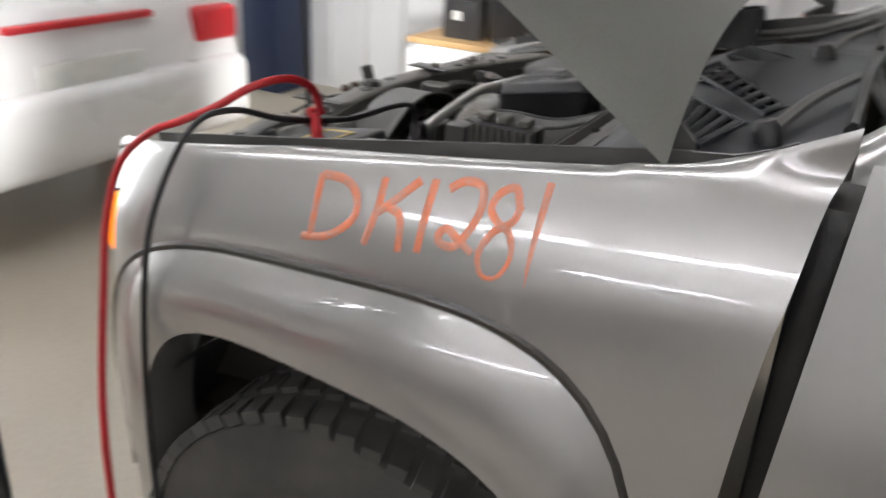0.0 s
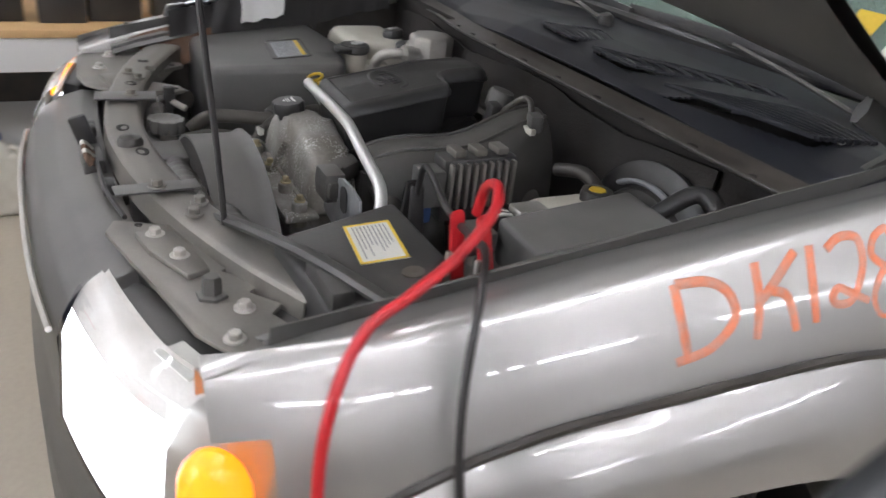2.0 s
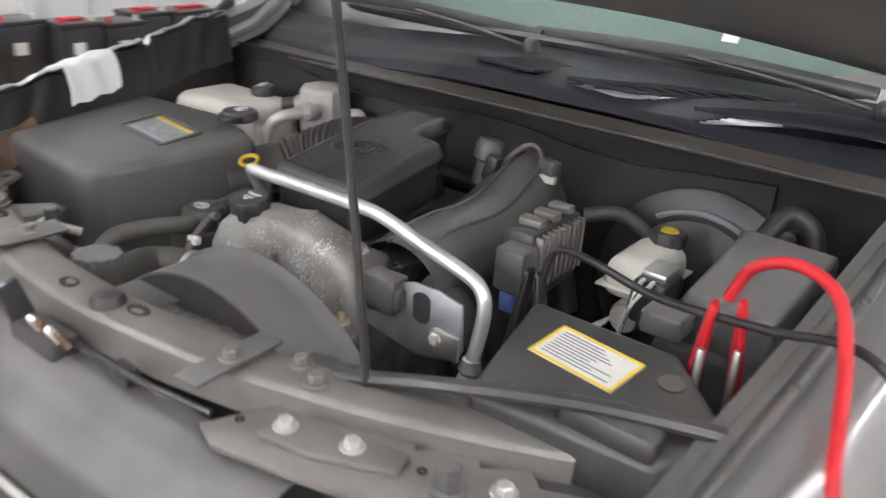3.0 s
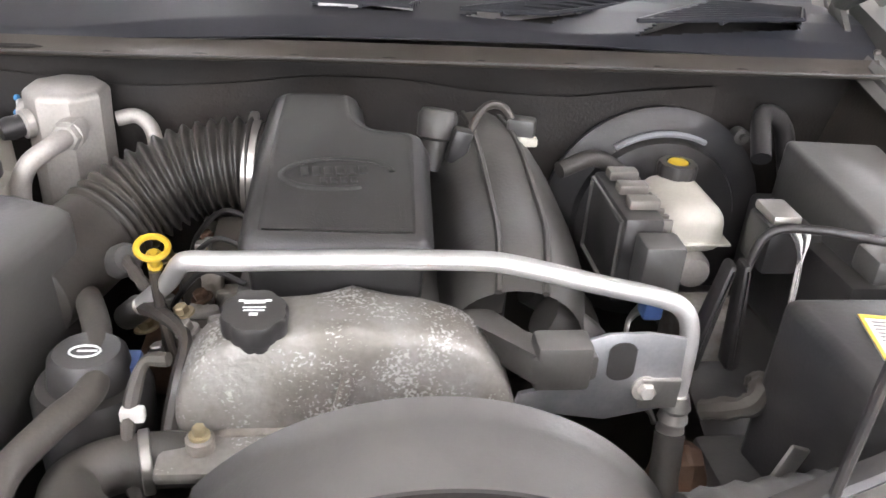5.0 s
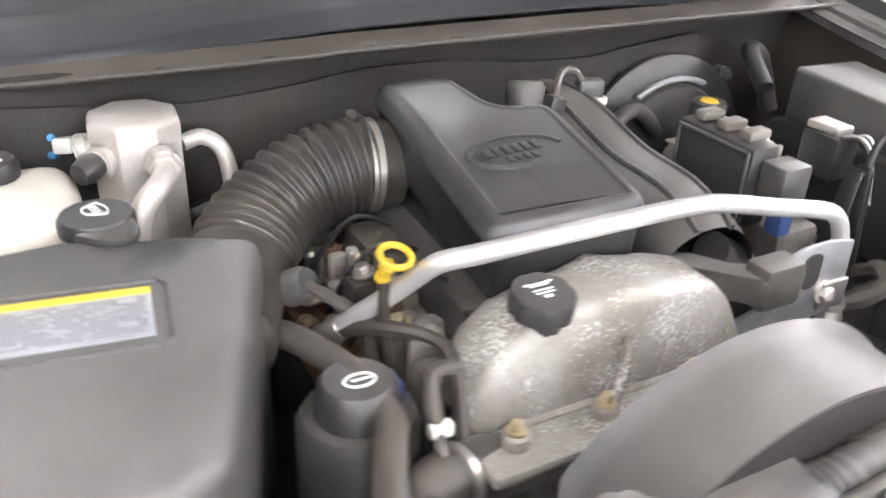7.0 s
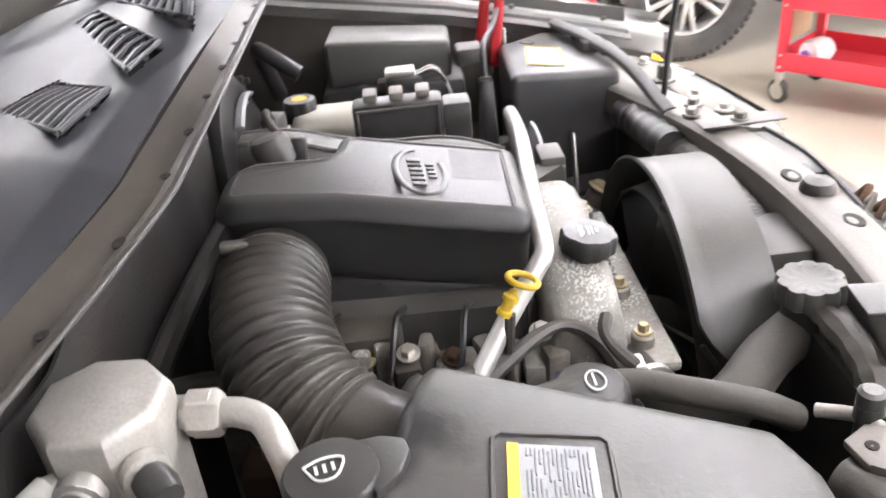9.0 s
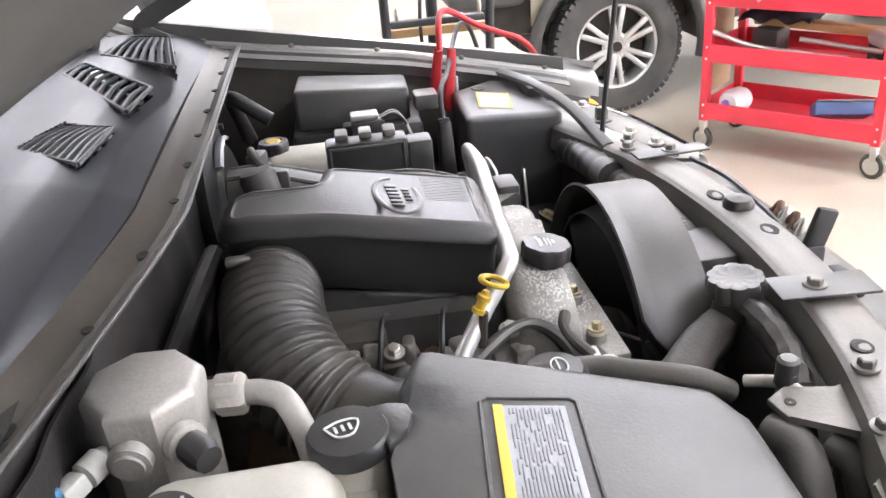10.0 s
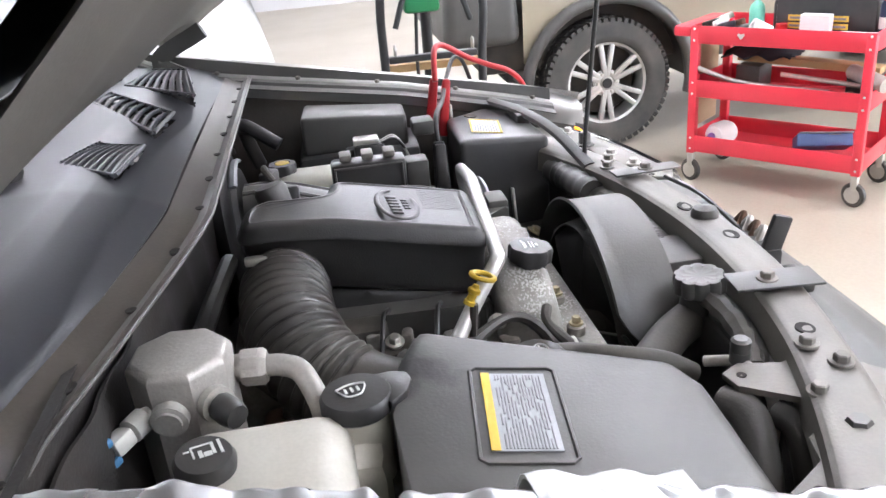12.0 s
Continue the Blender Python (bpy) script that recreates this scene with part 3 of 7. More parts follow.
def cowl_s(u, v):
    x = -0.84 + 1.68 * u
    y, z = deck(x)
    bulge = 0.022 * math.exp(-((abs(x) - 0.34) / 0.12) ** 2) * math.sin(math.pi * min(1, v * 3)) * (1 if v < 0.34 else 0)
    zz = ramp(v, (0, 0.006), (0.12, 0.024), (0.3, 0.04), (0.42, 0.046), (0.7, 0.046), (1, 0.052))
    return Vector((x, y + 0.049 + v * (1.19 - y - 0.049) - bulge, z + zz + 0.012 * math.sin(3.1 * x + 1) * (1 - v) - bulge * 0.3))


# slanted openings: two corners of one end, then the two of the other
VENTS = [((0.44, 0.92), (0.70, 0.965), (0.74, 1.04), (0.60, 1.065)), ((0.20, 0.95), (0.32, 0.938), (0.545, 1.08), (0.47, 1.095)), ((0.0, 0.965), (0.13, 0.952), (0.165, 1.02), (0.08, 1.055))]


def in_vent(c):
    for q in VENTS:
        if all((q[(i + 1) % 4][0] - q[i][0]) * (c.y - q[i][1]) - (q[(i + 1) % 4][1] - q[i][1]) * (c.x - q[i][0]) > 0 for i in range(4)):
            return True
    return False


part("cowl_panel", sheet(B(), cowl_s, 210, 80, 0.003, lambda c: not in_vent(c)), M_COWL, suv, "dark blue-grey plastic cowl panel with vents", 1.0)
for q in VENTS:
    a, b, c, d = [Vector((x, y, 0)) for x, y in q]

    def over(s, t, z):
        p = (a.lerp(d, t)).lerp(b.lerp(c, t), s)
        return Vector((p.x, p.y, deck(p.x)[1] + z))

    vent = part("cowl_vent", sheet(B(), lambda u, v: over(-0.04 + 1.08 * u, -0.04 + 1.08 * v, 0.022), 6, 6, 0.003), M_PAD, suv, "slotted black air vent")
    for i in range(8):
        t = (i + 0.5) / 8
        part("slat", tube(B(), [over(-0.02, t, 0.046), over(0.5, t + 0.02, 0.049), over(1.02, t, 0.046)], 0.0055, 6, 4, squash=0.6), M_COWL, vent)
    part("slat", tube(B(), [over(0.5, -0.02, 0.044), over(0.5, 1.02, 0.044)], 0.004, 6, 1), M_COWL, vent)
    part("vent_rim", tube(B(), [over(s, t, 0.0475) for s, t in ((0, 0), (1, 0), (1, 1), (0, 1), (0, 0))], 0.0035, 6, 1), M_COWL, vent)
# wipers
for x0, x1 in ((0.62, -0.02), (-0.02, -0.62)):
    pivot = (x0 + 0.05, 1.10, deck(x0)[1] + 0.055)
    wp = part("wiper", lathe(B(), [(0.016, -0.02), (0.018, 0.008), (0.012, 0.018), (0, 0.02)], axes(pivot, (0, -0.3, 1)), 16), M_BLACK, suv, "black windscreen wiper")
    part("arm", tube(B(), [pivot, (x0 - 0.12, 1.13, 1.293), (x0 - 0.3, 1.175, 1.30)], 0.009, 6, 5, squash=0.5), M_GREYPL, wp)
    part("blade", tube(B(), [(x0 + 0.02, 1.185, 1.29), (x0 - 0.3, 1.185, 1.305), (x1, 1.2, 1.295)], 0.008, 6, 6, squash=1.6), M_BLACK, wp)


# windscreen and cabin
def glass_f(u, v):
    x = (-0.72 + 1.44 * u) * (1 - 0.14 * v)
    return Vector((x, 1.24 - 0.0 + 0.14 * (1 - (x / 0.8) ** 2) * -0.35 + 0.62 * v + 0.1 * (x / 0.8) ** 2, 1.285 + 0.55 * v - 0.02 * (x / 0.8) ** 2))


ws = part("windscreen", sheet(B(), glass_f, 20, 12, 0.005), M_GLASS, suv, "green-tinted windscreen with service stickers")
ws.visible_shadow = False
for (u, v, w, h, mt) in ((0.80, 0.13, 0.06, 0.06, M_YELLOW), (0.86, 0.07, 0.07, 0.09, M_LABEL), (0.74, 0.07, 0.035, 0.04, M_LABEL), (0.92, 0.14, 0.06, 0.09, M_LABEL)):
    st = part("sticker", sheet(B(), lambda a, b: glass_f(u + a * w * 0.6, v + b * h) + Vector((0, -0.003, 0.004)), 4, 4), mt, ws, "paper service sticker")
part("screen_seal", tube(B(), [glass_f(i / 20, -0.01) + Vector((0, -0.004, 0.002)) for i in range(21)], 0.012, 8, 1), M_BLACK, ws)
for sg in (1, -1):
    part("pillar", tube(B(), [(sg * 0.79, 1.2, 1.27), (sg * 0.75, 1.5, 1.52), (sg * 0.69, 1.84, 1.8)], 0.04, 10, 6), M_PAINT, suv, "grey windscreen pillar")
    dr = part("door", sheet(B(), lambda u, v: Vector((sg * (0.948 + 0.03 * math.sin(v * 3.0) - 0.14 * max(0, 0.25 - v)), 1.214 + 0.95 * u - 0.06 * v * (1 - u), 1.33 - 0.95 * v)), 12, 18, 0.03), M_PAINT, suv, "grey front door")
    part("door_glass", sheet(B(), lambda u, v: Vector((sg * (0.88 - 0.16 * v), 1.4 + 0.75 * u + 0.3 * v * (1 - u), 1.33 + 0.42 * v)), 4, 4, 0.004), M_GLASS, dr)
    part("jamb", box(B(), (sg * 0.86, 1.20, 0.86), (0.1, 0.05, 0.85), 0.01), M_BLACK, suv, "black door gap")
    part("mirror", box(B(), (sg * 1.03, 1.52, 1.38), (0.2, 0.1, 0.16), 0.03), M_BLACK, suv, "black side mirror")
part("cabin", box(B(), (0, 2.7, 0.9), (1.7, 2.9, 0.8), 0.05), M_PAINT, suv, "grey rear body")
part("dashboard", box(B(), (0, 1.62, 1.2), (1.45, 0.5, 0.12), 0.04), M_BLACK, suv, "black dashboard")
part("roof", sheet(B(), lambda u, v: Vector((-0.64 + 1.28 * u, 1.85 + 2.1 * v, 1.84 + 0.03 * math.sin(math.pi * u) - 0.02 * v)), 12, 8, 0.02), M_PAINT, suv, "grey roof panel")

# raised hood
def hood_f(u, v, low=0.0):
    w = 0.864 - 0.02 * v - 0.12 * v ** 3
    x = -w + 2 * w * u
    k = x / w
    y = 1.034 - 0.02 * (1 - abs(k) ** 3) - 0.98 * v - low * 0.5
    rise = 0.80 - 0.16 * k if k < 0 else 0.80 - 0.10 * k
    z = 1.289 + rise * (1.027 - y) + (0.107 - 0.03 * v) * (1 - abs(k) ** 4.6) - low
    edge = max(0, abs(k) - 0.93) / 0.07
    return Vector((x, y, z - 0.008 * edge * edge * (1 - v * 0.5)))


hood = part("hood", sheet(B(), hood_f, 48, 24, 0.0), M_HOODP, suv, "raised dusty grey hood panel", 1.2)
part("inner_skin", sheet(B(), lambda u, v: hood_f(0.012 + 0.976 * u, 0.01 + 0.98 * v, 0.006 + 0.085 * (1 - abs(2 * u - 1) ** 6) * min(1, v * 24) * max(0.2, 1 - 2 * v) + 0.022 * min(1, v * 8) * (0.4 + abs(math.sin(u * 9.4)) ** 4 * 0.4 + abs(math.sin(v * 6.3)) ** 4 * 0.4)), 72, 40), M_HOODIN, hood, "grimy pressed inner hood skin")
for sg in (1, -1):
    part("hood_hinge", tube(B(), [(sg * 0.78, 0.98, 1.24), (sg * 0.79, 1.03, 1.28), (sg * 0.78, 0.93, 1.335)], 0.010, 6, 5, squash=2.0), M_GREYPL, hood, "black steel hinge")
# flat dark tubes imitate the shade inside the hood's slots
for v in (0.16, 0.30, 0.46):
    part("slot", tube(B(), [hood_f(0.03, v - 0.025, 0.034), hood_f(0.03, v + 0.025, 0.034)], 0.009, 10, 1, squash=0.5), M_PAD, hood, "dark flat tube painted in for the shade of a slot")
part("prop_rod", tube(B(), [(0.40, 0.235, 1.03), (0.395, 0.225, 1.2), (0.365, 0.175, 1.78)], 0.0045, 8, 4), M_BLACK, suv, "thin black hood prop rod")

# radiator support beam
def beam_f(u, v):
    x = -0.62 + 1.24 * u
    yc = 0.158 + 0.42 * x * x
    hw = 0.032 + 0.03 * max(0, abs(x) - 0.3)
    prof = [(-hw - 0.004, -0.04), (-hw, -0.002), (-hw + 0.006, 0.003), (0, 0.006), (hw - 0.006, 0.003), (hw, -0.002), (hw + 0.004, -0.04)]
    q = v * 6
    i = min(int(q), 5)
    a, b = prof[i], prof[i + 1]
    t = q - i
    return Vector((x, yc + a[0] + (b[0] - a[0]) * t, 1.076 + a[1] + (b[1] - a[1]) * t))


beam = part("radiator_support", sheet(B(), beam_f, 80, 24, 0.002), M_SUPPORT, suv, "dusty steel radiator support with holes")
# the beam stays whole; dark oval discs give the look of shaded holes
for x, y, k in ((-0.022, 0.153, 1.5), (0.10, 0.168, 1.7), (-0.29, 0.20, 1.2)):
    part("hole", lathe(B(), [(0.0105, -0.003), (0.0105, 0.0008), (0.0095, 0.001), (0, -0.0015)], axes((x, y, 1.0815), (0, 0, 1)) @ Matrix.Diagonal((k, 1, 1, 1)), 20), M_PAD, beam, "dark oval disc painted in for the shade of a hole")
# added dark panels hide the bright floor behind the gaps beside the radiator
for sg in (1, -1):
    part("gap_panel", box(B(), (sg * 0.50 + 0.02, 0.245, 0.86), (0.26, 0.016, 0.30), 0.004), M_PAD, suv, "black panel added to close a gap beside the radiator")
part("rubber_bump", lathe(B(), [(0.021, -0.02), (0.021, 0.006), (0.017, 0.013), (0, 0.016)], axes((0.058, 0.155, 1.08), (0, 0, 1)), 20), M_RUBBER, beam, "black rubber bump stop")
for (x, y, w, d, a) in ((0.27, 0.165, 0.035, 0.12, 0.05), (-0.182, 0.178, 0.05, 0.11, -0.1)):
    br = part("bracket", box(B(), (0, 0, 0), (w, d, 0.004), 0.002, Matrix.Translation((x, y, 1.089)) @ Matrix.Rotation(a, 4, "Z")), M_GREYPL, beam, "flat dusty steel strap")


def bolt(at, parent, r=0.0085, way=(0, 0, 1), material=None):
    bm = lathe(B(), [(r * 1.55, 0), (r * 1.55, 0.0022), (r * 1.5, 0.003), (r, 0.003)], axes(at, way), 18)
    lathe(bm, [(r, 0.002), (r, 0.010), (r * 0.8, 0.0115), (0, 0.0115)], axes(at, way), 6)
    return part("bolt", bm, material or M_CAN, parent)


for p in ((0.27, 0.165, 1.091), (-0.182, 0.187, 1.091), (-0.323, 0.218, 1.083), (-0.365, 0.205, 1.083), (-0.40, 0.25, 1.077), (0.323, 0.215, 1.083), (0.36, 0.2, 1.083)):
    bolt((p[0], p[1], p[2] - 0.001), beam, material=M_SUPPORT)
# lamp mounting plates at the front corners
PLATES = (
    ([(0.30, 0.10), (0.335, 0.085), (0.42, 0.105), (0.50, 0.125), (0.62, 0.15), (0.70, 0.195), (0.72, 0.25), (0.668, 0.245), (0.655, 0.268), (0.605, 0.24), (0.585, 0.262), (0.548, 0.226), (0.53, 0.252), (0.485, 0.205), (0.47, 0.238), (0.43, 0.24), (0.40, 0.205), (0.34, 0.19)],
     [(0.36, 0.12), (0.42, 0.13), (0.50, 0.165), (0.49, 0.195), (0.43, 0.185), (0.37, 0.17)], [(0.648, 0.189), (0.445, 0.165), (0.375, 0.145), (0.585, 0.215)], (0.545, 0.185)),
    ([(-0.33, 0.165), (-0.38, 0.12), (-0.45, 0.11), (-0.60, 0.12), (-0.70, 0.18), (-0.72, 0.235), (-0.60, 0.27), (-0.56, 0.30), (-0.53, 0.34), (-0.505, 0.34), (-0.475, 0.29), (-0.44, 0.285), (-0.415, 0.245), (-0.38, 0.25), (-0.345, 0.305), (-0.315, 0.31), (-0.30, 0.285), (-0.315, 0.24), (-0.30, 0.20)],
     [(-0.345, 0.165), (-0.42, 0.15), (-0.44, 0.20), (-0.40, 0.225), (-0.35, 0.225)], [(-0.535, 0.283), (-0.389, 0.196), (-0.60, 0.19), (-0.50, 0.16)], (-0.459, 0.247)),
)
for edge, raised, bolts, hexed in PLATES:
    pl = part("corner_plate", prism(B(), edge, 1.050, 1.0575, 0.002), M_SUPPORT, suv, "dusty pressed-steel lamp mounting plate")
    part("raised_plate", prism(B(), raised, 1.057, 1.066, 0.003), M_SUPPORT, pl)
    for x, y in bolts:
        bolt((x, y, 1.064 if abs(x) < 0.45 else 1.0575), pl, 0.0085)
    part("adjuster", lathe(B(), [(0.020, 0.0), (0.0195, 0.004), (0.0125, 0.005), (0.0125, 0.024), (0.010, 0.028), (0, 0.028)], axes((hexed[0], hexed[1], 1.0575), (0, 0, 1)), 6), M_GREYPL, pl, "grey plastic hexagon adjuster")
    s = 1 if hexed[0] > 0 else -1
    # plate holes are dark discs with the shade in their colour
    for x, y in ((0.685, 0.222), (0.51, 0.315 if s < 0 else 0.19), (0.325, 0.292 if s < 0 else 0.13)):
        part("hole", lathe(B(), [(0.0055, -0.002), (0.0055, 0.0006), (0.0048, 0.0008), (0, -0.0005)], axes((s * x, y, 1.0577), (0, 0, 1)), 14), M_PAD, pl, "dark disc painted in for the shade of a hole")
part("bracket_post", lathe(B(), [(0.007, -0.03), (0.007, 0.0), (0.012, 0.002), (0.012, 0.016), (0.008, 0.02), (0, 0.02)], axes((-0.283, 0.272, 1.045), (0, 0, 1)), 10), M_GREYPL, suv, "black plastic push fastener")

# grille top cover and bumper
def fascia_f(u, v):
    x = -0.83 + 1.66 * u
    q = abs(x) / 0.83
    rows = [(0.125, 1.03), (0.095, 1.035), (0.05, 1.022), (0.012, 0.995), (-0.012, 0.95), (-0.012, 0.8), (-0.03, 0.7), (-0.03, 0.55), (0.04, 0.42)]
    k = v * 8
    i = min(int(k), 7)
    a, b = Vector(rows[i]), Vector(rows[i + 1])
    p = a.lerp(b, k - i)
    return Vector((x, p.x + 0.13 * q ** 2.6 + (0.05 * q ** 8), p.y))


def not_lamp(c):
    return not (0.42 < abs(c.x) < 0.9 and 0.83 < c.z < 1.06)


part("bumper", sheet(B(), fascia_f, 60, 48, 0.0, not_lamp), M_GREYPL, suv, "grey front bumper cover and grille top", 1.2)
part("grille_trim", tube(B(), [(x, -0.018 + 0.13 * (abs(x) / 0.83) ** 2.6, 0.955) for x in (-0.4, -0.3, -0.2, -0.1, 0, 0.1, 0.2, 0.3, 0.4)], 0.005, 8, 3), M_STEEL, suv, "bright grille trim")
for sg in (1, -1):
    def lens_f(u, v, sg=sg, inset=0.0):
        x = 0.42 + 0.40 * u
        q = x / 0.83
        back = 0.13 * q ** 2.6 + 0.09 * max(0, u - 0.45) ** 2 / 0.3
        y = ramp(v, (0, 0.05), (0.2, 0.018), (0.5, -0.008), (1, -0.02))
        return Vector((sg * (x - inset * 0.3), y + back + inset, ramp(v, (0, 1.045), (0.2, 1.025), (0.5, 0.975), (1, 0.83)) - inset * 0.25))
    hl = part("headlight", sheet(B(), lambda u, v: lens_f(0.72 * u, 0.42 + 0.58 * v, inset=0.03), 20, 12), M_LIT, suv, "lit clear headlight on the front corner", 1.4)
    part("bezel", sheet(B(), lambda u, v: lens_f(0.72 * u, 0.42 * v, inset=0.008 + 0.022 * v), 20, 6), M_CAN, hl, "dull silver bezel over the bowl", 1.4)
    part("lamp_surround", sheet(B(), lambda u, v: lens_f(0.725 + 0.36 * u, v), 16, 20, 0.002), M_PAINT, suv, "grey painted corner round the marker lamp", 1.4)
    bm = sheet(B(), lambda u, v: lens_f(0.72 * u, v), 24, 16)
    ln = part("lens", bm, M_LENS, hl, "clear plastic headlight lens", 1.4)
    ln.visible_shadow = False
    mk = axes((sg * 0.79 + (0.08 if sg < 0 else 0), 0.135, 0.975), (sg * 0.8, -0.6, 0.05), (0, 0, 1)) @ Matrix.Diagonal((1.15, 0.85, 1, 1))
    part("marker_lamp", lathe(B(), [(0.046, -0.004), (0.047, 0.004), (0.04, 0.016), (0.024, 0.024), (0, 0.027)], mk, 28), M_AMBER, hl, "lit amber side marker lamp")
    part("lamp_housing", prism(B(), [(sg * 0.44, 0.09), (sg * 0.50, 0.125), (sg * 0.62, 0.145), (sg * 0.70, 0.20), (sg * 0.745, 0.20), (sg * 0.775, 0.17), (sg * 0.72, 0.14), (sg * 0.6, 0.098), (sg * 0.47, 0.055)], 0.88, 1.036, 0.008, Matrix.Translation((0, 0.022, 0))), M_BLACK, hl, "black headlight housing")
    part("data_tag", box(B(), (0, 0, 0), (0.07, 0.036, 0.002), 0, Matrix.Translation((sg * 0.645, 0.135, 1.0385)) @ Matrix.Rotation(sg * 0.35, 4, "Z")), M_LABEL, hl, "white paper tag")

spot = bpy.data.lights.new("headlight_beam", "SPOT")
spot.energy, spot.spot_size, spot.spot_blend, spot.shadow_soft_size = 260, radians(60), 0.8, 0.05
for sg, aim in ((1, (0.3, -2.5, 0.85)), (-1, (-3.3, -2.5, 0.1))):
    so = new("headlight_beam", spot)
    so.matrix_world = look((sg * 0.6, -0.12, 0.93), aim)

# ---------------------------------------------------------------- engine bay
engine = part("engine", box(B(), (0.05, 0.64, 0.87), (0.27, 0.46, 0.27), 0.02), M_CAST, suv, "dusty cast-aluminium engine block")

# front valve cover with its arch
outline_xz = [(-0.115, 0.985), (-0.112, 1.03), (-0.095, 1.066), (-0.065, 1.09), (-0.02, 1.102), (0.05, 1.106), (0.11, 1.102), (0.155, 1.088), (0.185, 1.062), (0.205, 1.02), (0.215, 0.98)]
bm = prism(B(), [(x, z) for x, z in outline_xz], -0.507, -0.424, 0.02, axes((0, 0, 0), (0, -1, 0), (1, 0, 0)) @ Matrix.Scale(1, 4), 3)
for v in bm.verts:
    if v.co.y < 0.46:
        v.co.y -= 0.12 * max(0, 1.06 - v.co.z) - 0.004
    if v.co.z > 1.03:
        v.co.z -= 0.04 * (v.co.z - 1.03)
    if v.co.y < 0.45:
        v.co.y += 0.008 * max(0, math.sin((v.co.x + 0.06) * 22)) * max(0, min(1, (v.co.z - 1.0) / 0.04))
vc = part("valve_cover", bm, M_VALVE, engine, "flaking cast-aluminium valve cover front", 0.9)
part("coil_cover", prism(B(), fillet([(-0.07, 0.51), (0.20, 0.51), (0.23, 0.62), (0.18, 0.84), (-0.06, 0.84)], 0.02), 0.96, 1.055, 0.012), M_DUSTY, engine, "dusty black cover over the coils")
part("rib", tube(B(), [(0.045, 0.42, 1.06), (0.035, 0.41, 1.025), (0.02, 0.404, 1.0)], 0.006, 8, 5), M_VALVE, vc)
bm = box(B(), (0.05, 0.400, 0.990), (0.345, 0.06, 0.014), 0.005)
box(bm, (0.045, 0.41, 0.962), (0.28, 0.04, 0.03), 0.004)
part("flange", bm, M_VALVE, engine, "dirty cover flange")
for x, z in ((-0.085, 0.997), (0.012, 0.995), (0.115, 1.0), (0.20, 1.0)):
    part("boss", lathe(B(), [(0.013, -0.03), (0.013, 0.012), (0.011, 0.014), (0, 0.014)], axes((x, 0.402, z), (0, 0, 1)), 16), M_CAST, engine)
    bolt((x, 0.402, z + 0.014), engine, 0.0062, (0, 0, 1), M_BOLT)
capm = axes((-0.037, 0.452, 1.088), (0, -0.12, 1)) @ Matrix.Scale(0.84, 4)
oc = part("oil_cap", lathe(B(), [(0.026, -0.01), (0.028, 0.006), (0.036, 0.008), (0.0365, 0.026), (0.034, 0.031), (0.02, 0.032), (0, 0.032)], capm, 48, 8, 0.07), M_BLACK, engine, "black oil filler cap with white symbol")
bm = B()
for dx, dy, w, h in ((0, 0.011, 0.022, 0.005), (-0.014, 0.013, 0.006, 0.003), (0.014, 0.013, 0.007, 0.003), (0.0, 0.002, 0.024, 0.0018), (0, -0.003, 0.022, 0.0018), (0, -0.009, 0.009, 0.004)):
    box(bm, (dx, dy, 0.0325), (w, h, 0.0008), 0, capm)
part("symbol", bm, M_WHITEPRINT, oc)

# upper intake resonator
top = [(-0.056, 0.508), (0.125, 0.502), (0.135, 0.708), (0.066, 0.714), (0.060, 0.826), (-0.040, 0.832), (-0.05, 0.66)]


def lid(inset, fall, n=6):
    """The cover's outline drawn in by inset, fall below its sloping top."""
    c = Vector((0.04, 0.65))
    rounded = fillet(top, [0.022, 0.022, 0.03, 0.028, 0.034, 0.04, 0.05], n)
    out = []
    for i, q in enumerate(rounded):
        a, b = Vector(rounded[i - 1]), Vector(rounded[(i + 1) % len(rounded)])
        d = (b - a).normalized()
        x, y = q[0] - d.y * inset, q[1] + d.x * inset
        out.append((x, y, ramp(y, (0.50, 1.149), (0.70, 1.187), (0.78, 1.196), (0.84, 1.186)) - fall))
    return out


res = part("intake_resonator", loft(B(), [lid(0.016, 0.098), lid(0.008, 0.085), lid(0.005, 0.04), lid(0.002, 0.024), lid(-0.003, 0.022), lid(-0.003, 0.017), lid(0.001, 0.012), lid(0.004, 0.005), lid(0.010, 0.0012), lid(0.016, 0.0), lid(0.018, 0.0015), lid(0.021, 0.0015)]), M_COVER, suv, "black moulded plastic intake cover", 0.75)
part("lower_shell", prism(B(), [(x * 0.8 + 0.012, 0.545 + (y - 0.506) * 0.84) for x, y in top], 1.03, 0.99, 0.016, None, 2, (0, 0.13)), M_BLACK, res, "black lower shell of the intake")
for i in range(15):
    part("rib", box(B(), (0, 0, 0), (0.0018, 0.055, 0.0008), 0, Matrix.Translation((0.026 + i * 0.0055, 0.556, 1.158)) @ Matrix.Rotation(0.188, 4, "X")), M_COVER, res)
bdm = Matrix.Translation((0.035, 0.618, 1.1702)) @ Matrix.Rotation(0.188, 4, "X") @ Matrix.Rotation(0.08, 4, "Z") @ Matrix.Scale(1.5, 4)
bm = B()
tube(bm, [(0.038 * math.cos(a), 0.018 * math.sin(a), 0.0006) for a in [2 * math.pi * i / 32 for i in range(27)]], 0.0026, 6, 1, squash=0.35)
bmesh.ops.transform(bm, matrix=bdm, verts=bm.verts)
badge = part("badge", bm, M_COVER, res, "moulded grey oval badge")
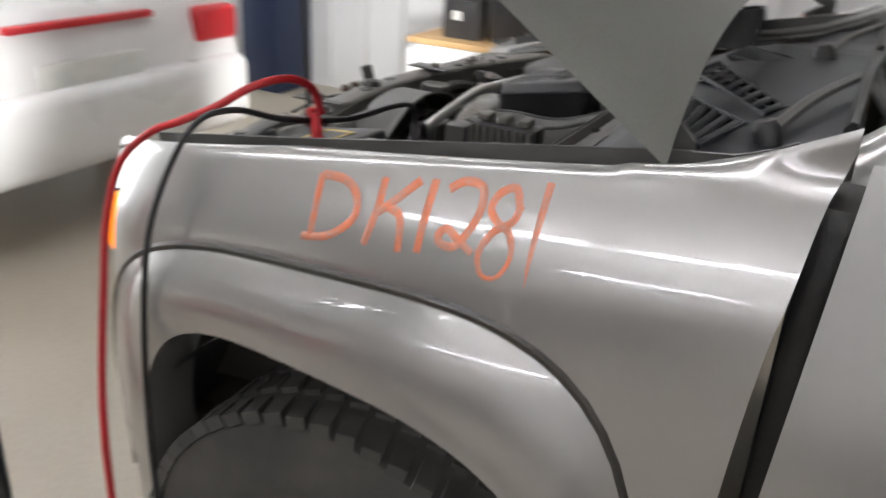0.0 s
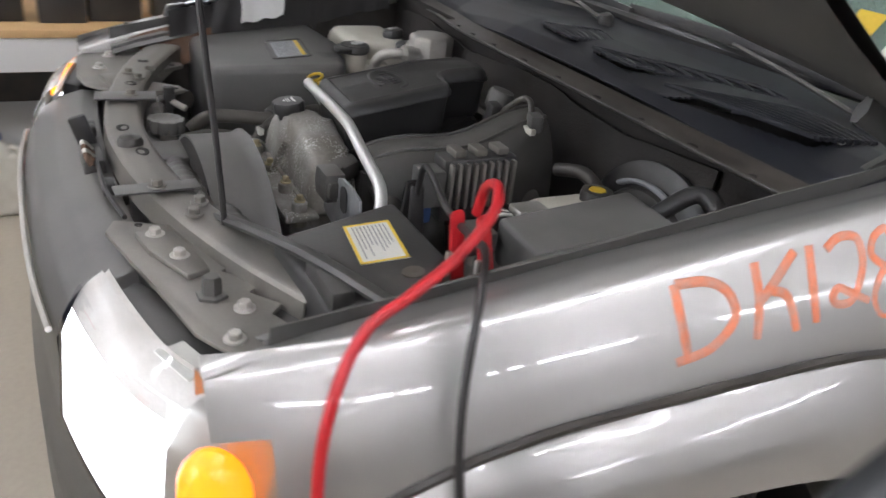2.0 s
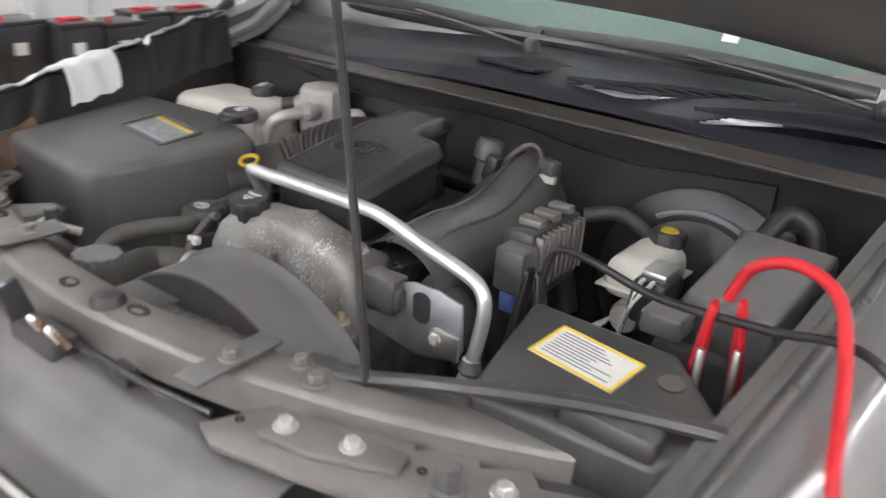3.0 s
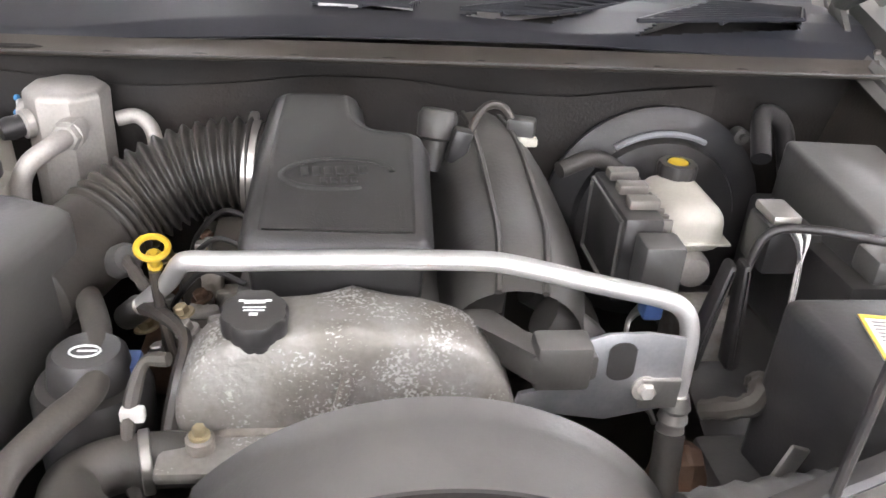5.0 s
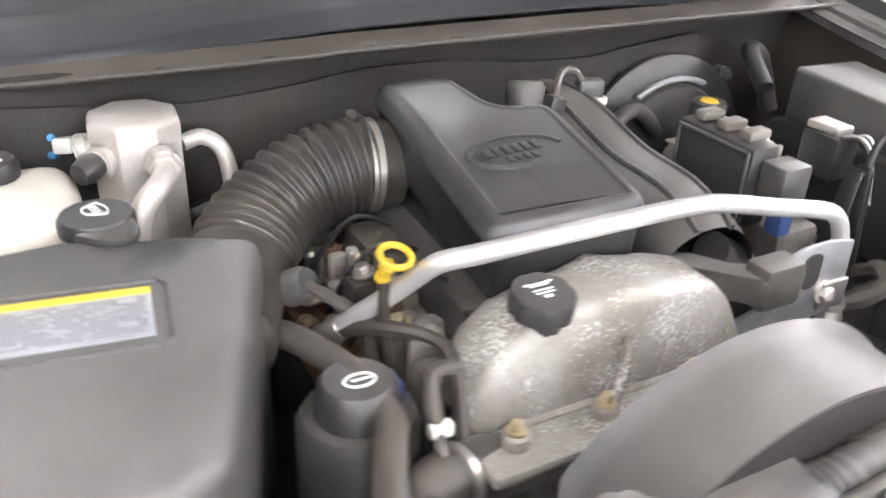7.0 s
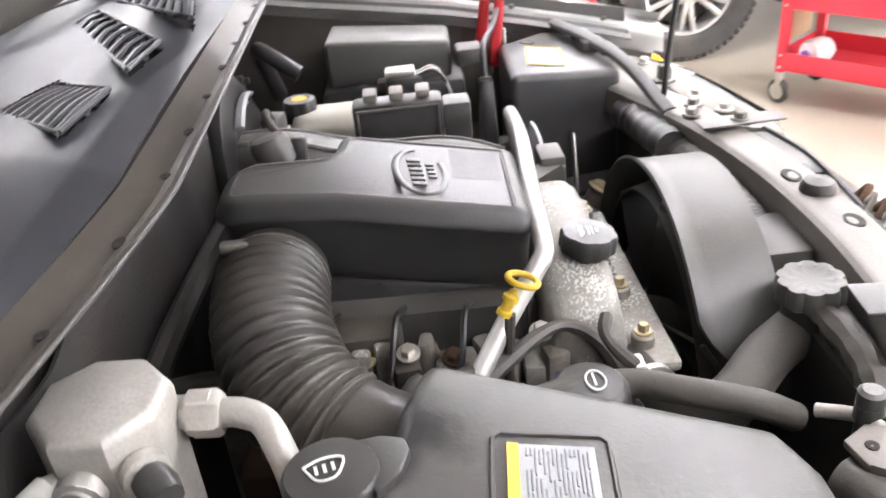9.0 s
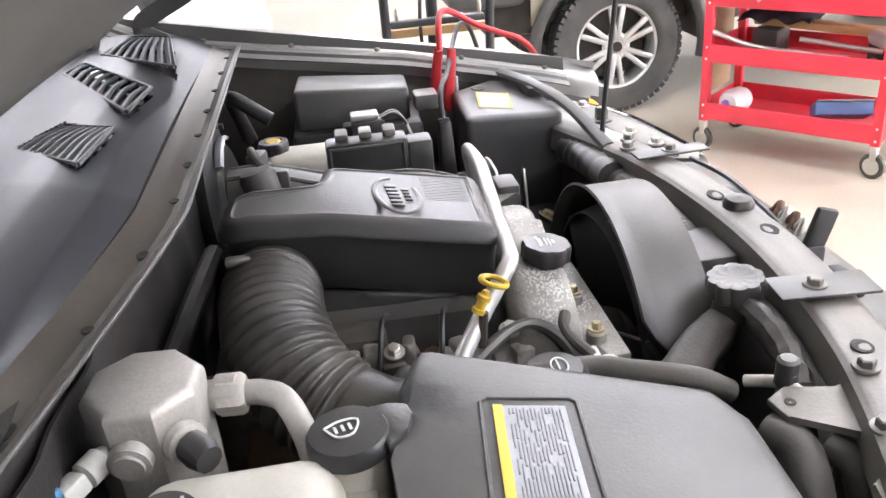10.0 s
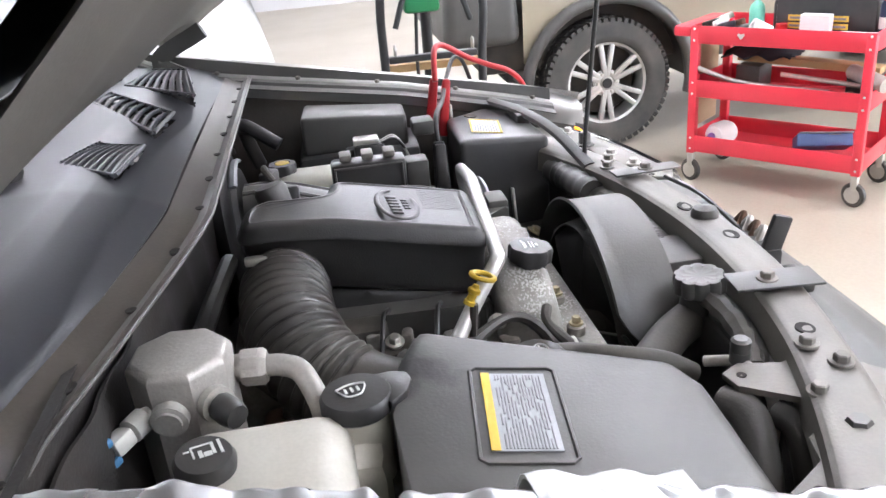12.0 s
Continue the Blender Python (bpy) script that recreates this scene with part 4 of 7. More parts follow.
for i, (dx, h) in enumerate(((-0.022, 0.009), (-0.014, 0.009), (-0.006, 0.009), (0.002, 0.009), (0.010, 0.009), (0.018, 0.009))):
    part("relief", box(B(), (dx, 0.003, 0.0008), (0.0055, h + 0.001, 0.0014), 0.0006, bdm), M_COVER, badge)
for dx in (-0.010, -0.003, 0.004, 0.011):
    part("relief", box(B(), (dx, -0.008, 0.0007), (0.0045, 0.006, 0.0013), 0.0006, bdm), M_COVER, badge)
# duct stub and ribbed hose
def ribbed(t):
    if t < 0.1 or t > 0.64:
        return 0.0525 + (0.003 if t > 0.64 else 0)
    return 0.0535 + 0.0048 * math.sin((t - 0.1) / 0.54 * 2 * math.pi * 15)


line = [(-0.035, 0.776, 1.108), (-0.09, 0.777, 1.11), (-0.15, 0.770, 1.098), (-0.205, 0.745, 1.072), (-0.243, 0.70, 1.05), (-0.268, 0.65, 1.04), (-0.29, 0.60, 1.035)]
hose = part("intake_hose", tube(B(), line, 0.05, 28, 26, ribbed), M_RUBBER, suv, "black ribbed rubber intake hose", 2.0)
part("clamp", tube(B(), [(-0.060, 0.776, 1.108), (-0.074, 0.777, 1.109)], 0.0565, 28, 1), M_STEEL, hose, "bright worm-drive hose clamp")
part("clamp_screw", box(B(), (-0.067, 0.806, 1.158), (0.012, 0.03, 0.012), 0.003), M_STEEL, hose)

# aluminium refrigerant pipe
pipe = part("refrigerant_pipe", tube(B(), [(-0.175, 0.60, 1.02), (-0.135, 0.555, 1.075), (-0.112, 0.52, 1.118), (-0.098, 0.508, 1.129), (-0.07, 0.504, 1.131), (0.03, 0.498, 1.136), (0.15, 0.489, 1.141), (0.20, 0.486, 1.138),
                                           (0.28, 0.48, 1.121), (0.35, 0.476, 1.106), (0.374, 0.473, 1.093), (0.383, 0.469, 1.07), (0.382, 0.462, 1.03), (0.379, 0.456, 1.0)], 0.0098, 16, 5), M_ALU, suv, "bright aluminium refrigerant pipe")
part("crimp", lathe(B(), [(0.012, -0.05), (0.015, -0.045), (0.013, -0.035), (0.016, -0.03), (0.013, -0.02), (0.016, -0.015), (0.012, 0)], axes((0.379, 0.455, 1.005), (0.02, 0.1, 1)), 20), M_STEEL, pipe)
part("rubber_hose", tube(B(), [(0.378, 0.45, 0.96), (0.376, 0.43, 0.9), (0.37, 0.38, 0.82), (0.34, 0.34, 0.72)], 0.016, 12, 5), M_HOSE, pipe, "dusty rubber hose")
part("crimp", lathe(B(), [(0.011, -0.06), (0.015, -0.05), (0.012, -0.04), (0.015, -0.03), (0.012, -0.02), (0.015, -0.012), (0.011, 0)], axes((-0.17, 0.592, 1.026), (0.5, -0.55, 0.65)), 20), M_STEEL, pipe)
part("loom", tube(B(), [(-0.19, 0.63, 1.0), (-0.15, 0.56, 1.04), (-0.11, 0.5, 1.05), (-0.11, 0.46, 1.03), (-0.12, 0.43, 0.98)], 0.008, 8, 6, lambda t: 0.008 + 0.0012 * math.sin(t * 160)), M_RUBBER, engine, "black corrugated wiring loom")
# lifting bracket
bm = prism(B(), [(0.205, 1.0), (0.21, 1.02), (0.262, 1.03), (0.268, 1.08), (0.29, 1.088), (0.33, 1.089), (0.368, 1.082), (0.372, 1.02), (0.365, 1.0), (0.3, 0.985)], -0.446, -0.441, 0.0015, axes((0, 0, 0), (0, -1, 0), (1, 0, 0)))
brk = part("lifting_bracket", bm, M_ZINC, engine, "spangled zinc engine lifting bracket")
# black plate on the bracket imitates the shade in its slot
part("slot", prism(B(), [(0.306 + 0.014 * math.cos(a) + 0.0, 1.055 + 0.011 * math.sin(a) + (0.014 if math.sin(a) > 0 else -0.008)) for a in [2 * math.pi * i / 20 for i in range(20)]], -0.44, -0.4385, 0, axes((0, 0, 0), (0, -1, 0), (1, 0, 0))), M_BLACK, brk, "dark plate painted in for the shade of a slot")
bolt((0.335, 0.44, 1.025), brk, 0.009, (0, -1, 0.1))
part("clip", box(B(), (0.35, 0.438, 1.02), (0.04, 0.006, 0.035), 0.002), M_STEEL, brk)

# intake manifold
def man_f(u, v):
    y = 0.50 + 0.34 * u
    a = math.pi * v
    w = 0.078 + 0.012 * math.sin(math.pi * u)
    return Vector((0.212 - w * math.cos(a) + 0.02 * math.sin(3 * u), y, 1.0 + (0.10 + 0.06 * u + 0.008 * math.sin(u * 9)) * math.sin(a) ** 0.7))


man = part("intake_manifold", sheet(B(), man_f, 24, 18), M_DUSTY, suv, "dusty black plastic intake manifold", 1.2)
for k in (0.42, 0.62):
    part("seam", tube(B(), [man_f(i / 12, k) + Vector((0, 0, 0.001)) for i in range(13)], 0.004, 6, 1), M_DUSTY, man)
for i in range(5):
    part("runner", tube(B(), [(0.25, 0.53 + 0.065 * i, 1.05), (0.305, 0.53 + 0.065 * i, 1.01), (0.33, 0.53 + 0.065 * i, 0.93)], 0.024, 12, 5), M_DUSTY, man, "black plastic intake runner")
sn = part("sensor", lathe(B(), [(0.015, -0.05), (0.017, -0.012), (0.024, -0.008), (0.0255, 0.018), (0.021, 0.026), (0, 0.027)], axes((0.157, 0.79, 1.155), (0.12, 0.25, 1)), 20), M_GREYPL, man, "dusty grey cylindrical sensor")
part("sensor_plug", box(B(), (0, 0, 0), (0.024, 0.022, 0.045), 0.005, Matrix.Translation((0.183, 0.765, 1.145)) @ Matrix.Rotation(0.25, 4, "Y")), M_BLACK, sn, "black wiring plug")
part("sensor_lead", tube(B(), [(0.184, 0.762, 1.125), (0.178, 0.735, 1.085), (0.168, 0.70, 1.06), (0.165, 0.64, 1.045)], 0.005, 8, 5), M_CABLE, sn)
pg = part("plug", box(B(), (0, 0, 0), (0.036, 0.024, 0.03), 0.005, Matrix.Translation((0.267, 0.802, 1.155)) @ Matrix.Rotation(-0.3, 4, "Z")), M_GREYPL, man, "dusty wiring plug")
part("plug_lock", box(B(), (0.272, 0.79, 1.142), (0.03, 0.012, 0.012), 0.003), M_TANK, pg)
part("loom", tube(B(), [(0.258, 0.80, 1.16), (0.24, 0.805, 1.183), (0.215, 0.80, 1.18), (0.193, 0.77, 1.145), (0.182, 0.71, 1.09), (0.172, 0.65, 1.06)], 0.0055, 8, 6), M_RUBBER, man, "black wiring loom")
# throttle body and air sensor under the hose
part("throttle_body", box(B(), (-0.085, 0.70, 1.03), (0.05, 0.09, 0.06), 0.012), M_BAY, engine, "dusty cast throttle body")
ts = part("air_sensor", lathe(B(), [(0.013, -0.02), (0.013, 0.0), (0.019, 0.002), (0.019, 0.022), (0.015, 0.03), (0, 0.03)], axes((-0.205, 0.65, 1.045), (0.5, -0.6, 0.5)), 14), M_GREYPL, suv, "grey air temperature sensor in the hose")
part("sensor_lead", tube(B(), [(-0.192, 0.634, 1.058), (-0.17, 0.60, 1.05), (-0.15, 0.585, 1.03), (-0.14, 0.57, 0.97)], 0.007, 8, 6, lambda t: 0.007 + 0.001 * math.sin(t * 150)), M_HOSE, ts)
# loom cover to the right of the valve cover
part("loom_cover", prism(B(), [(0.10, 0.515), (0.19, 0.51), (0.215, 0.475), (0.225, 0.452), (0.275, 0.45), (0.28, 0.425), (0.215, 0.42), (0.195, 0.46), (0.17, 0.485), (0.11, 0.49)], 1.045, 1.075, 0.006), M_DUSTY, engine, "black plastic wiring cover")
part("cover_block", box(B(), (0.245, 0.438, 1.062), (0.055, 0.035, 0.05), 0.006), M_DUSTY, engine)

# clutter low beside the block
random.seed(5)
for i in range(9):
    x, y = -0.10 - 0.015 * (i % 3), 0.56 + 0.028 * i
    part("fitting", lathe(B(), [(0.014, -0.04), (0.014, 0.0), (0.010, 0.004), (0.010, 0.02), (0.006, 0.024), (0, 0.024)], axes((x, y, 0.985 + random.uniform(-0.02, 0.02)), (random.uniform(-0.4, 0.1), random.uniform(-0.2, 0.2), 1)), 12), M_CAST if i % 2 else M_STEEL, engine)
for i in range(6):
    x, y = -0.155 - 0.02 * (i % 2), 0.58 + 0.035 * i
    bolt((x, y, 0.972 + 0.008 * (i % 3)), engine, 0.009, (-0.2, 0.1, 1), M_BOLT if i % 2 else M_STEEL)
for i in range(4):
    part("injector_boss", box(B(), (0, 0, 0), (0.03, 0.022, 0.05), 0.006, Matrix.Translation((-0.085, 0.57 + 0.06 * i, 1.0)) @ Matrix.Rotation(0.3 - 0.15 * i, 4, "Z")), M_CAST, engine, "dirty cast boss")
part("exhaust_shield", box(B(), (-0.14, 0.70, 0.94), (0.09, 0.26, 0.05), 0.015), M_RUST, engine, "rust-stained exhaust shield")
part("pulley_bracket", box(B(), (0.40, 0.45, 0.84), (0.09, 0.10, 0.2), 0.03, None, (0.6, 0.6)), M_RUST, engine, "rusty accessory bracket")
part("accessory", lathe(B(), [(0.05, -0.05), (0.055, 0.03), (0.02, 0.04), (0.02, 0.06), (0, 0.06)], axes((0.40, 0.36, 0.88), (0, -0.6, 1)), 24), M_BAY, engine, "grimy accessory housing")
bolt((0.405, 0.33, 0.94), engine, 0.012, (0, -0.6, 1), M_BOLT)
part("strap", box(B(), (0, 0, 0), (0.02, 0.005, 0.14), 0.002, Matrix.Translation((0.44, 0.36, 0.95)) @ Matrix.Rotation(0.3, 4, "Y")), M_STEEL, engine)
part("loom", tube(B(), [(0.42, 0.47, 0.97), (0.45, 0.44, 1.0), (0.47, 0.46, 1.01), (0.49, 0.50, 0.98)], 0.012, 8, 8, lambda t: 0.012 + 0.0015 * math.sin(t * 120)), M_HOSE, engine)
bm = lathe(B(), [(0.055, -0.14), (0.056, -0.02), (0.05, -0.008), (0.04, -0.006), (0.036, 0.02), (0.03, 0.026), (0, 0.027)], axes((-0.197, 0.485, 1.02), (0, 0, 1)), 32)
part("filter_housing", bm, M_BLACK, engine, "black oil filter housing with screw cap")
bm = B()
tube(bm, [(-0.197 + 0.014 * math.cos(a), 0.48 + 0.009 * math.sin(a), 1.0482) for a in [2 * math.pi * i / 20 for i in range(21)]], 0.0012, 5, 1)
box(bm, (-0.195, 0.481, 1.048), (0.018, 0.002, 0.001), 0, None)
part("symbol", bm, M_WHITEPRINT, engine)
# dipstick
dm = axes((-0.139, 0.535, 1.128), (0.1, -0.32, 0.94))
ds = part("dipstick", tube(B(), [dm @ Vector((0.0145 * math.cos(a), 0.0145 * math.sin(a), 0)) for a in [2 * math.pi * i / 32 for i in range(33)]], 0.0033, 8, 1), M_DIPY, engine, "yellow dipstick loop")
part("handle", lathe(B(), [(0.0045, -0.034), (0.0075, -0.033), (0.0075, -0.028), (0.0055, -0.027), (0.0055, -0.018), (0.008, -0.017), (0.008, -0.012), (0.005, -0.010), (0.004, -0.006)], axes((-0.140, 0.541, 1.124), (0.1, -0.45, 0.9)), 14), M_DIPY, ds)
part("tube", tube(B(), [(-0.143, 0.549, 1.094), (-0.142, 0.552, 1.05), (-0.13, 0.555, 0.95)], 0.0055, 8, 4), M_BAY, ds)
# hoses on the passenger side
part("radiator_hose", tube(B(), [(-0.085, 0.225, 1.0), (-0.105, 0.25, 1.002), (-0.135, 0.29, 1.0), (-0.175, 0.335, 0.99), (-0.19, 0.375, 0.98), (-0.165, 0.402, 0.978), (-0.12, 0.412, 0.975), (-0.07, 0.415, 0.97)], 0.026, 18, 6), M_HOSE, suv, "dusty upper radiator hose")
for p, wv in (((-0.088, 0.232, 0.998), (0, 1, 0.1)), ((-0.135, 0.409, 0.976), (1, 0.25, 0))):
    part("hose_clip", lathe(B(), [(0.0285, -0.005), (0.030, -0.004), (0.030, 0.004), (0.0285, 0.005)], axes(p, wv), 24), M_STEEL, suv, "spring-steel hose clip")
part("heater_hose", tube(B(), [(-0.225, 0.30, 1.0), (-0.228, 0.34, 1.025), (-0.205, 0.40, 1.03), (-0.185, 0.45, 1.03), (-0.20, 0.53, 1.035), (-0.235, 0.62, 1.02), (-0.25, 0.66, 0.95)], 0.014, 14, 6), M_HOSE, suv, "dusty rubber hose")
part("harness", tube(B(), [(-0.115, 0.45, 1.06), (-0.14, 0.455, 1.05), (-0.15, 0.42, 1.01), (-0.145, 0.39, 0.97), (-0.125, 0.37, 0.93)], 0.0065, 8, 6, lambda t: 0.0065 + 0.001 * math.sin(t * 170)), M_HOSE, suv, "grey corrugated wiring loom")
part("harness_clip", box(B(), (-0.146, 0.425, 1.018), (0.022, 0.012, 0.014), 0.003), M_LABEL, suv, "white cable clip")
part("blue_plug", box(B(), (-0.165, 0.495, 1.02), (0.025, 0.03, 0.018), 0.004), M_BLUE, suv, "blue electrical plug")

# radiator tank, cap, cooler pipes
rad = part("radiator", box(B(), (0.03, 0.215, 0.83), (0.74, 0.06, 0.38), 0.015), M_BLACK, suv, "black radiator with plastic side tanks")
part("radiator_top", tube(B(), [(-0.33, 0.222, 1.015), (0.0, 0.21, 1.015), (0.38, 0.222, 1.015)], 0.022, 14, 6), M_GREYPL, rad, "grey radiator top tube")
part("filler_neck", lathe(B(), [(0.028, -0.06), (0.026, -0.02), (0.024, 0.0)], axes((-0.102, 0.236, 1.04), (0, 0, 1)), 24), M_BLACK, rad)
part("radiator_cap", lathe(B(), [(0.03, -0.008), (0.035, -0.004), (0.035, 0.012), (0.033, 0.018), (0.026, 0.0185), (0.022, 0.016), (0, 0.016)], axes((-0.102, 0.236, 1.05), (0, 0.05, 1)), 60, 10, 0.10), M_GREYPL, rad, "dusty scalloped radiator cap")
part("cooler_pipe", tube(B(), [(-0.10, 0.222, 1.03), (-0.2, 0.225, 1.02), (-0.29, 0.25, 1.0)], 0.012, 12, 5), M_HOSE, rad, "dusty cooler pipe")
part("cooler_pipe", tube(B(), [(-0.255, 0.30, 1.035), (-0.28, 0.275, 1.045), (-0.315, 0.265, 1.045), (-0.345, 0.262, 1.02), (-0.36, 0.27, 0.95)], 0.0065, 12, 5), M_CAN, rad, "bright cooler pipe")
part("cooler_fitting", lathe(B(), [(0.009, -0.03), (0.009, 0.003), (0.0115, 0.005), (0.0115, 0.018), (0.008, 0.021), (0, 0.021)], axes((-0.283, 0.272, 1.056), (0, 0, 1)), 12), M_GREYPL, rad)
part("drain_hose", tube(B(), [(-0.33, 0.315, 1.03), (-0.36, 0.30, 1.03), (-0.40, 0.305, 1.0), (-0.46, 0.32, 0.92)], 0.02, 12, 6), M_HOSE, rad, "dusty rubber hose")
part("cooler_hose", tube(B(), [(-0.36, 0.27, 1.03), (-0.39, 0.258, 1.02), (-0.44, 0.265, 0.95), (-0.5, 0.28, 0.85)], 0.016, 12, 6), M_HOSE, rad, "dusty rubber hose")
for sg in (1, -1):
    part("loom", tube(B(), [(sg * 0.30 + 0.02, 0.25, 1.03), (sg * 0.22 + 0.02, 0.235, 1.045), (sg * 0.1 + 0.03, 0.235, 1.04)], 0.014, 8, 10, lambda t: 0.014 + 0.0018 * math.sin(t * 90)), M_HOSE, rad, "dusty corrugated tube")
part("air_duct", tube(B(), [(0.30, 0.25, 1.045), (0.40, 0.265, 1.045), (0.47, 0.275, 1.04)], 0.025, 14, 10, lambda t: 0.025 + 0.002 * math.sin(t * 80)), M_BLACK, suv, "black corrugated duct")
part("top_duct", tube(B(), [(0.31, 0.236, 1.03), (0.20, 0.226, 1.034), (0.10, 0.223, 1.032), (0.06, 0.224, 1.03)], 0.024, 16, 12, lambda t: 0.024 + 0.002 * max(0, math.sin(t * 75)) ** 0.5), M_DUSTY, suv, "dusty corrugated duct behind the radiator support")
part("duct_block", box(B(), (0.02, 0.224, 1.028), (0.095, 0.062, 0.05), 0.005), M_DUSTY, suv, "dusty black plastic block")
part("side_tube", tube(B(), [(-0.125, 0.215, 1.03), (-0.18, 0.22, 1.032), (-0.25, 0.232, 1.028), (-0.29, 0.24, 1.01)], 0.0145, 14, 6), M_DUSTY, suv, "dusty grey cooler tube")
part("horn_bracket", box(B(), (0.345, 0.215, 1.055), (0.06, 0.04, 0.03), 0.008), M_GREYPL, suv)
# hood latch and wiring ahead of the beam
lt = part("hood_latch", box(B(), (0.01, 0.098, 1.03), (0.10, 0.035, 0.05), 0.006), M_BLACK, suv, "grimy hood latch")
part("lever", box(B(), (0, 0, 0), (0.012, 0.03, 0.07), 0.005, Matrix.Translation((-0.03, 0.09, 1.07)) @ Matrix.Rotation(0.3, 4, "X")), M_BLACK, lt, "black latch lever")
for i in range(4):
    part("latch_spring", tube(B(), [(0.0 + 0.02 * i, 0.10, 1.05), (0.01 + 0.02 * i, 0.085, 1.07), (0.02 + 0.02 * i, 0.092, 1.055)], 0.005, 8, 5), M_RUST if i % 2 else M_STEEL, lt)
for x in (0.16, -0.13, -0.11):
    part("plug", box(B(), (x, 0.10 + abs(x) * 0.05, 1.05), (0.035, 0.02, 0.02), 0.004), M_BLACK, lt, "black wiring plug")
part("latch_cable", tube(B(), [(0.3, 0.115, 1.06), (0.2, 0.10, 1.062), (0.1, 0.1, 1.058), (0.02, 0.1, 1.05)], 0.004, 6, 5), M_CABLE, lt)

# fan shroud
def shroud_f(u, v):
    low = 0.16 + 0.06 * max(0, v - 0.55) ** 2 / 0.2
    a = math.pi * (low + (0.96 - low) * u)
    r = 0.246 + (0.0 if v < 0.9 else 0.006 * (v - 0.9) / 0.1)
    return Vector((0.112 - r * math.cos(a), 0.246 + 0.094 * v, 0.850 + r * math.sin(a)))


sh = part("fan_shroud", sheet(B(), shroud_f, 48, 8, 0.004), M_GREYPL, suv, "dusty grey fan shroud band")
part("shroud_wall", sheet(B(), lambda u, v: Vector((0.112 - (0.246 - 0.1 * v) * math.cos(math.pi * u), 0.247, 0.850 + (0.246 - 0.1 * v) * math.sin(math.pi * u))), 40, 3), M_PAD, sh)
part("fan_ring", sheet(B(), lambda u, v: Vector((0.112 - (0.226 - 0.012 * v) * math.cos(math.pi * u), 0.285 + 0.05 * v, 0.842 + (0.226 - 0.012 * v) * math.sin(math.pi * u))), 48, 3, 0.003), M_PAD, sh, "black fan ring")
part("fan_hub", lathe(B(), [(0.08, -0.03), (0.085, 0.0), (0.06, 0.03), (0, 0.035)], axes((0.112, 0.31, 0.845), (0, 1, 0)), 28), M_BAY, sh, "dark fan hub")
for i in range(7):
    a = 2 * math.pi * i / 7
    part("fan_blade", box(B(), (0.14, 0, 0), (0.16, 0.08, 0.006), 0.002, axes((0.112, 0.31, 0.845), (0, 1, 0), (1, 0, 0)) @ Matrix.Rotation(a, 4, "Z") @ Matrix.Rotation(0.5, 4, "X")), M_BLACK, sh)

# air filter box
M_BOX = mat("stained_grey_plastic", (0.052, 0.0515, 0.051), 0.42, 0, dirt=(0.12, 0.113, 0.10), amount=0.5, stains=6, bump=0.12, dust_sheen=(0.14, 0.136, 0.128), sheen_mix=0.75)
bn, bl = M_BOX.node_tree.nodes, M_BOX.node_tree.links
near, blot, edge, under, wet = bn.new("ShaderNodeVectorMath"), bn.new("ShaderNodeTexNoise"), bn.new("ShaderNodeMapRange"), bn.new("ShaderNodeMath"), bn.new("ShaderNodeMix")
near.operation, under.operation, wet.data_type = "DISTANCE", "MULTIPLY_ADD", "RGBA"
coords = bn.new("ShaderNodeTexCoord")
bl.new(coords.outputs["Object"], near.inputs[0])
near.inputs[1].default_value = (-0.318, 0.0, 1.02)
bl.new(coords.outputs["Object"], blot.inputs["Vector"])
blot.inputs["Scale"].default_value = 28
bl.new(blot.outputs["Fac"], under.inputs[0])
under.inputs[1].default_value = 0.07
bl.new(near.outputs["Value"], under.inputs[2])
bl.new(under.outputs[0], edge.inputs[0])
edge.inputs[1].default_value, edge.inputs[2].default_value, edge.inputs[3].default_value, edge.inputs[4].default_value = 0.072, 0.098, 0.85, 0.0
body_in = bn["Principled BSDF"].inputs["Base Color"]
bl.new(edge.outputs[0], wet.inputs[0])
bl.new(body_in.links[0].from_socket, wet.inputs[6])
wet.inputs[7].default_value = (0.018, 0.017, 0.017, 1)
bl.new(wet.outputs[2], body_in)
ab = part("air_filter_box", prism(B(), [(-0.232, 0.632), (-0.33, 0.374), (-0.378, 0.358), (-0.63, 0.375), (-0.63, 0.672), (-0.40, 0.672), (-0.30, 0.66)], 0.82, 1.059, 0.018, None, 3, (0, 0.105)), M_BOX, suv, "dusty grey air filter box with a dark stain", 0.9)
zl = lambda y: 1.059 + 0.105 * y
lm = lambda x, y, z: Matrix.Translation((x, y, zl(y) + z)) @ Matrix.Rotation(0.105, 4, "X") @ Matrix.Rotation(-0.12, 4, "Z")
fr = part("label_frame", tube(B(), [lm(-0.408, 0.556, 0.0005) @ Vector(p) for p in ((-0.072, 0.042, 0), (-0.078, 0.036, 0), (-0.078, -0.036, 0), (-0.072, -0.042, 0), (0.068, -0.042, 0), (0.074, -0.036, 0), (0.074, 0.036, 0), (0.068, 0.042, 0), (-0.072, 0.042, 0))], 0.0022, 6, 1), M_DUSTY, ab, "moulded label frame")
part("info_label", box(B(), (0, 0, 0), (0.125, 0.062, 0.001), 0, lm(-0.408, 0.556, 0.0012)), M_LABGREY, fr, "silver information label")
part("label_edge", box(B(), (0, 0.0275, 0), (0.125, 0.0085, 0.0008), 0, lm(-0.408, 0.556, 0.0024)), M_YELLOW, fr, "yellow label edge")
bm = B()
random.seed(3)
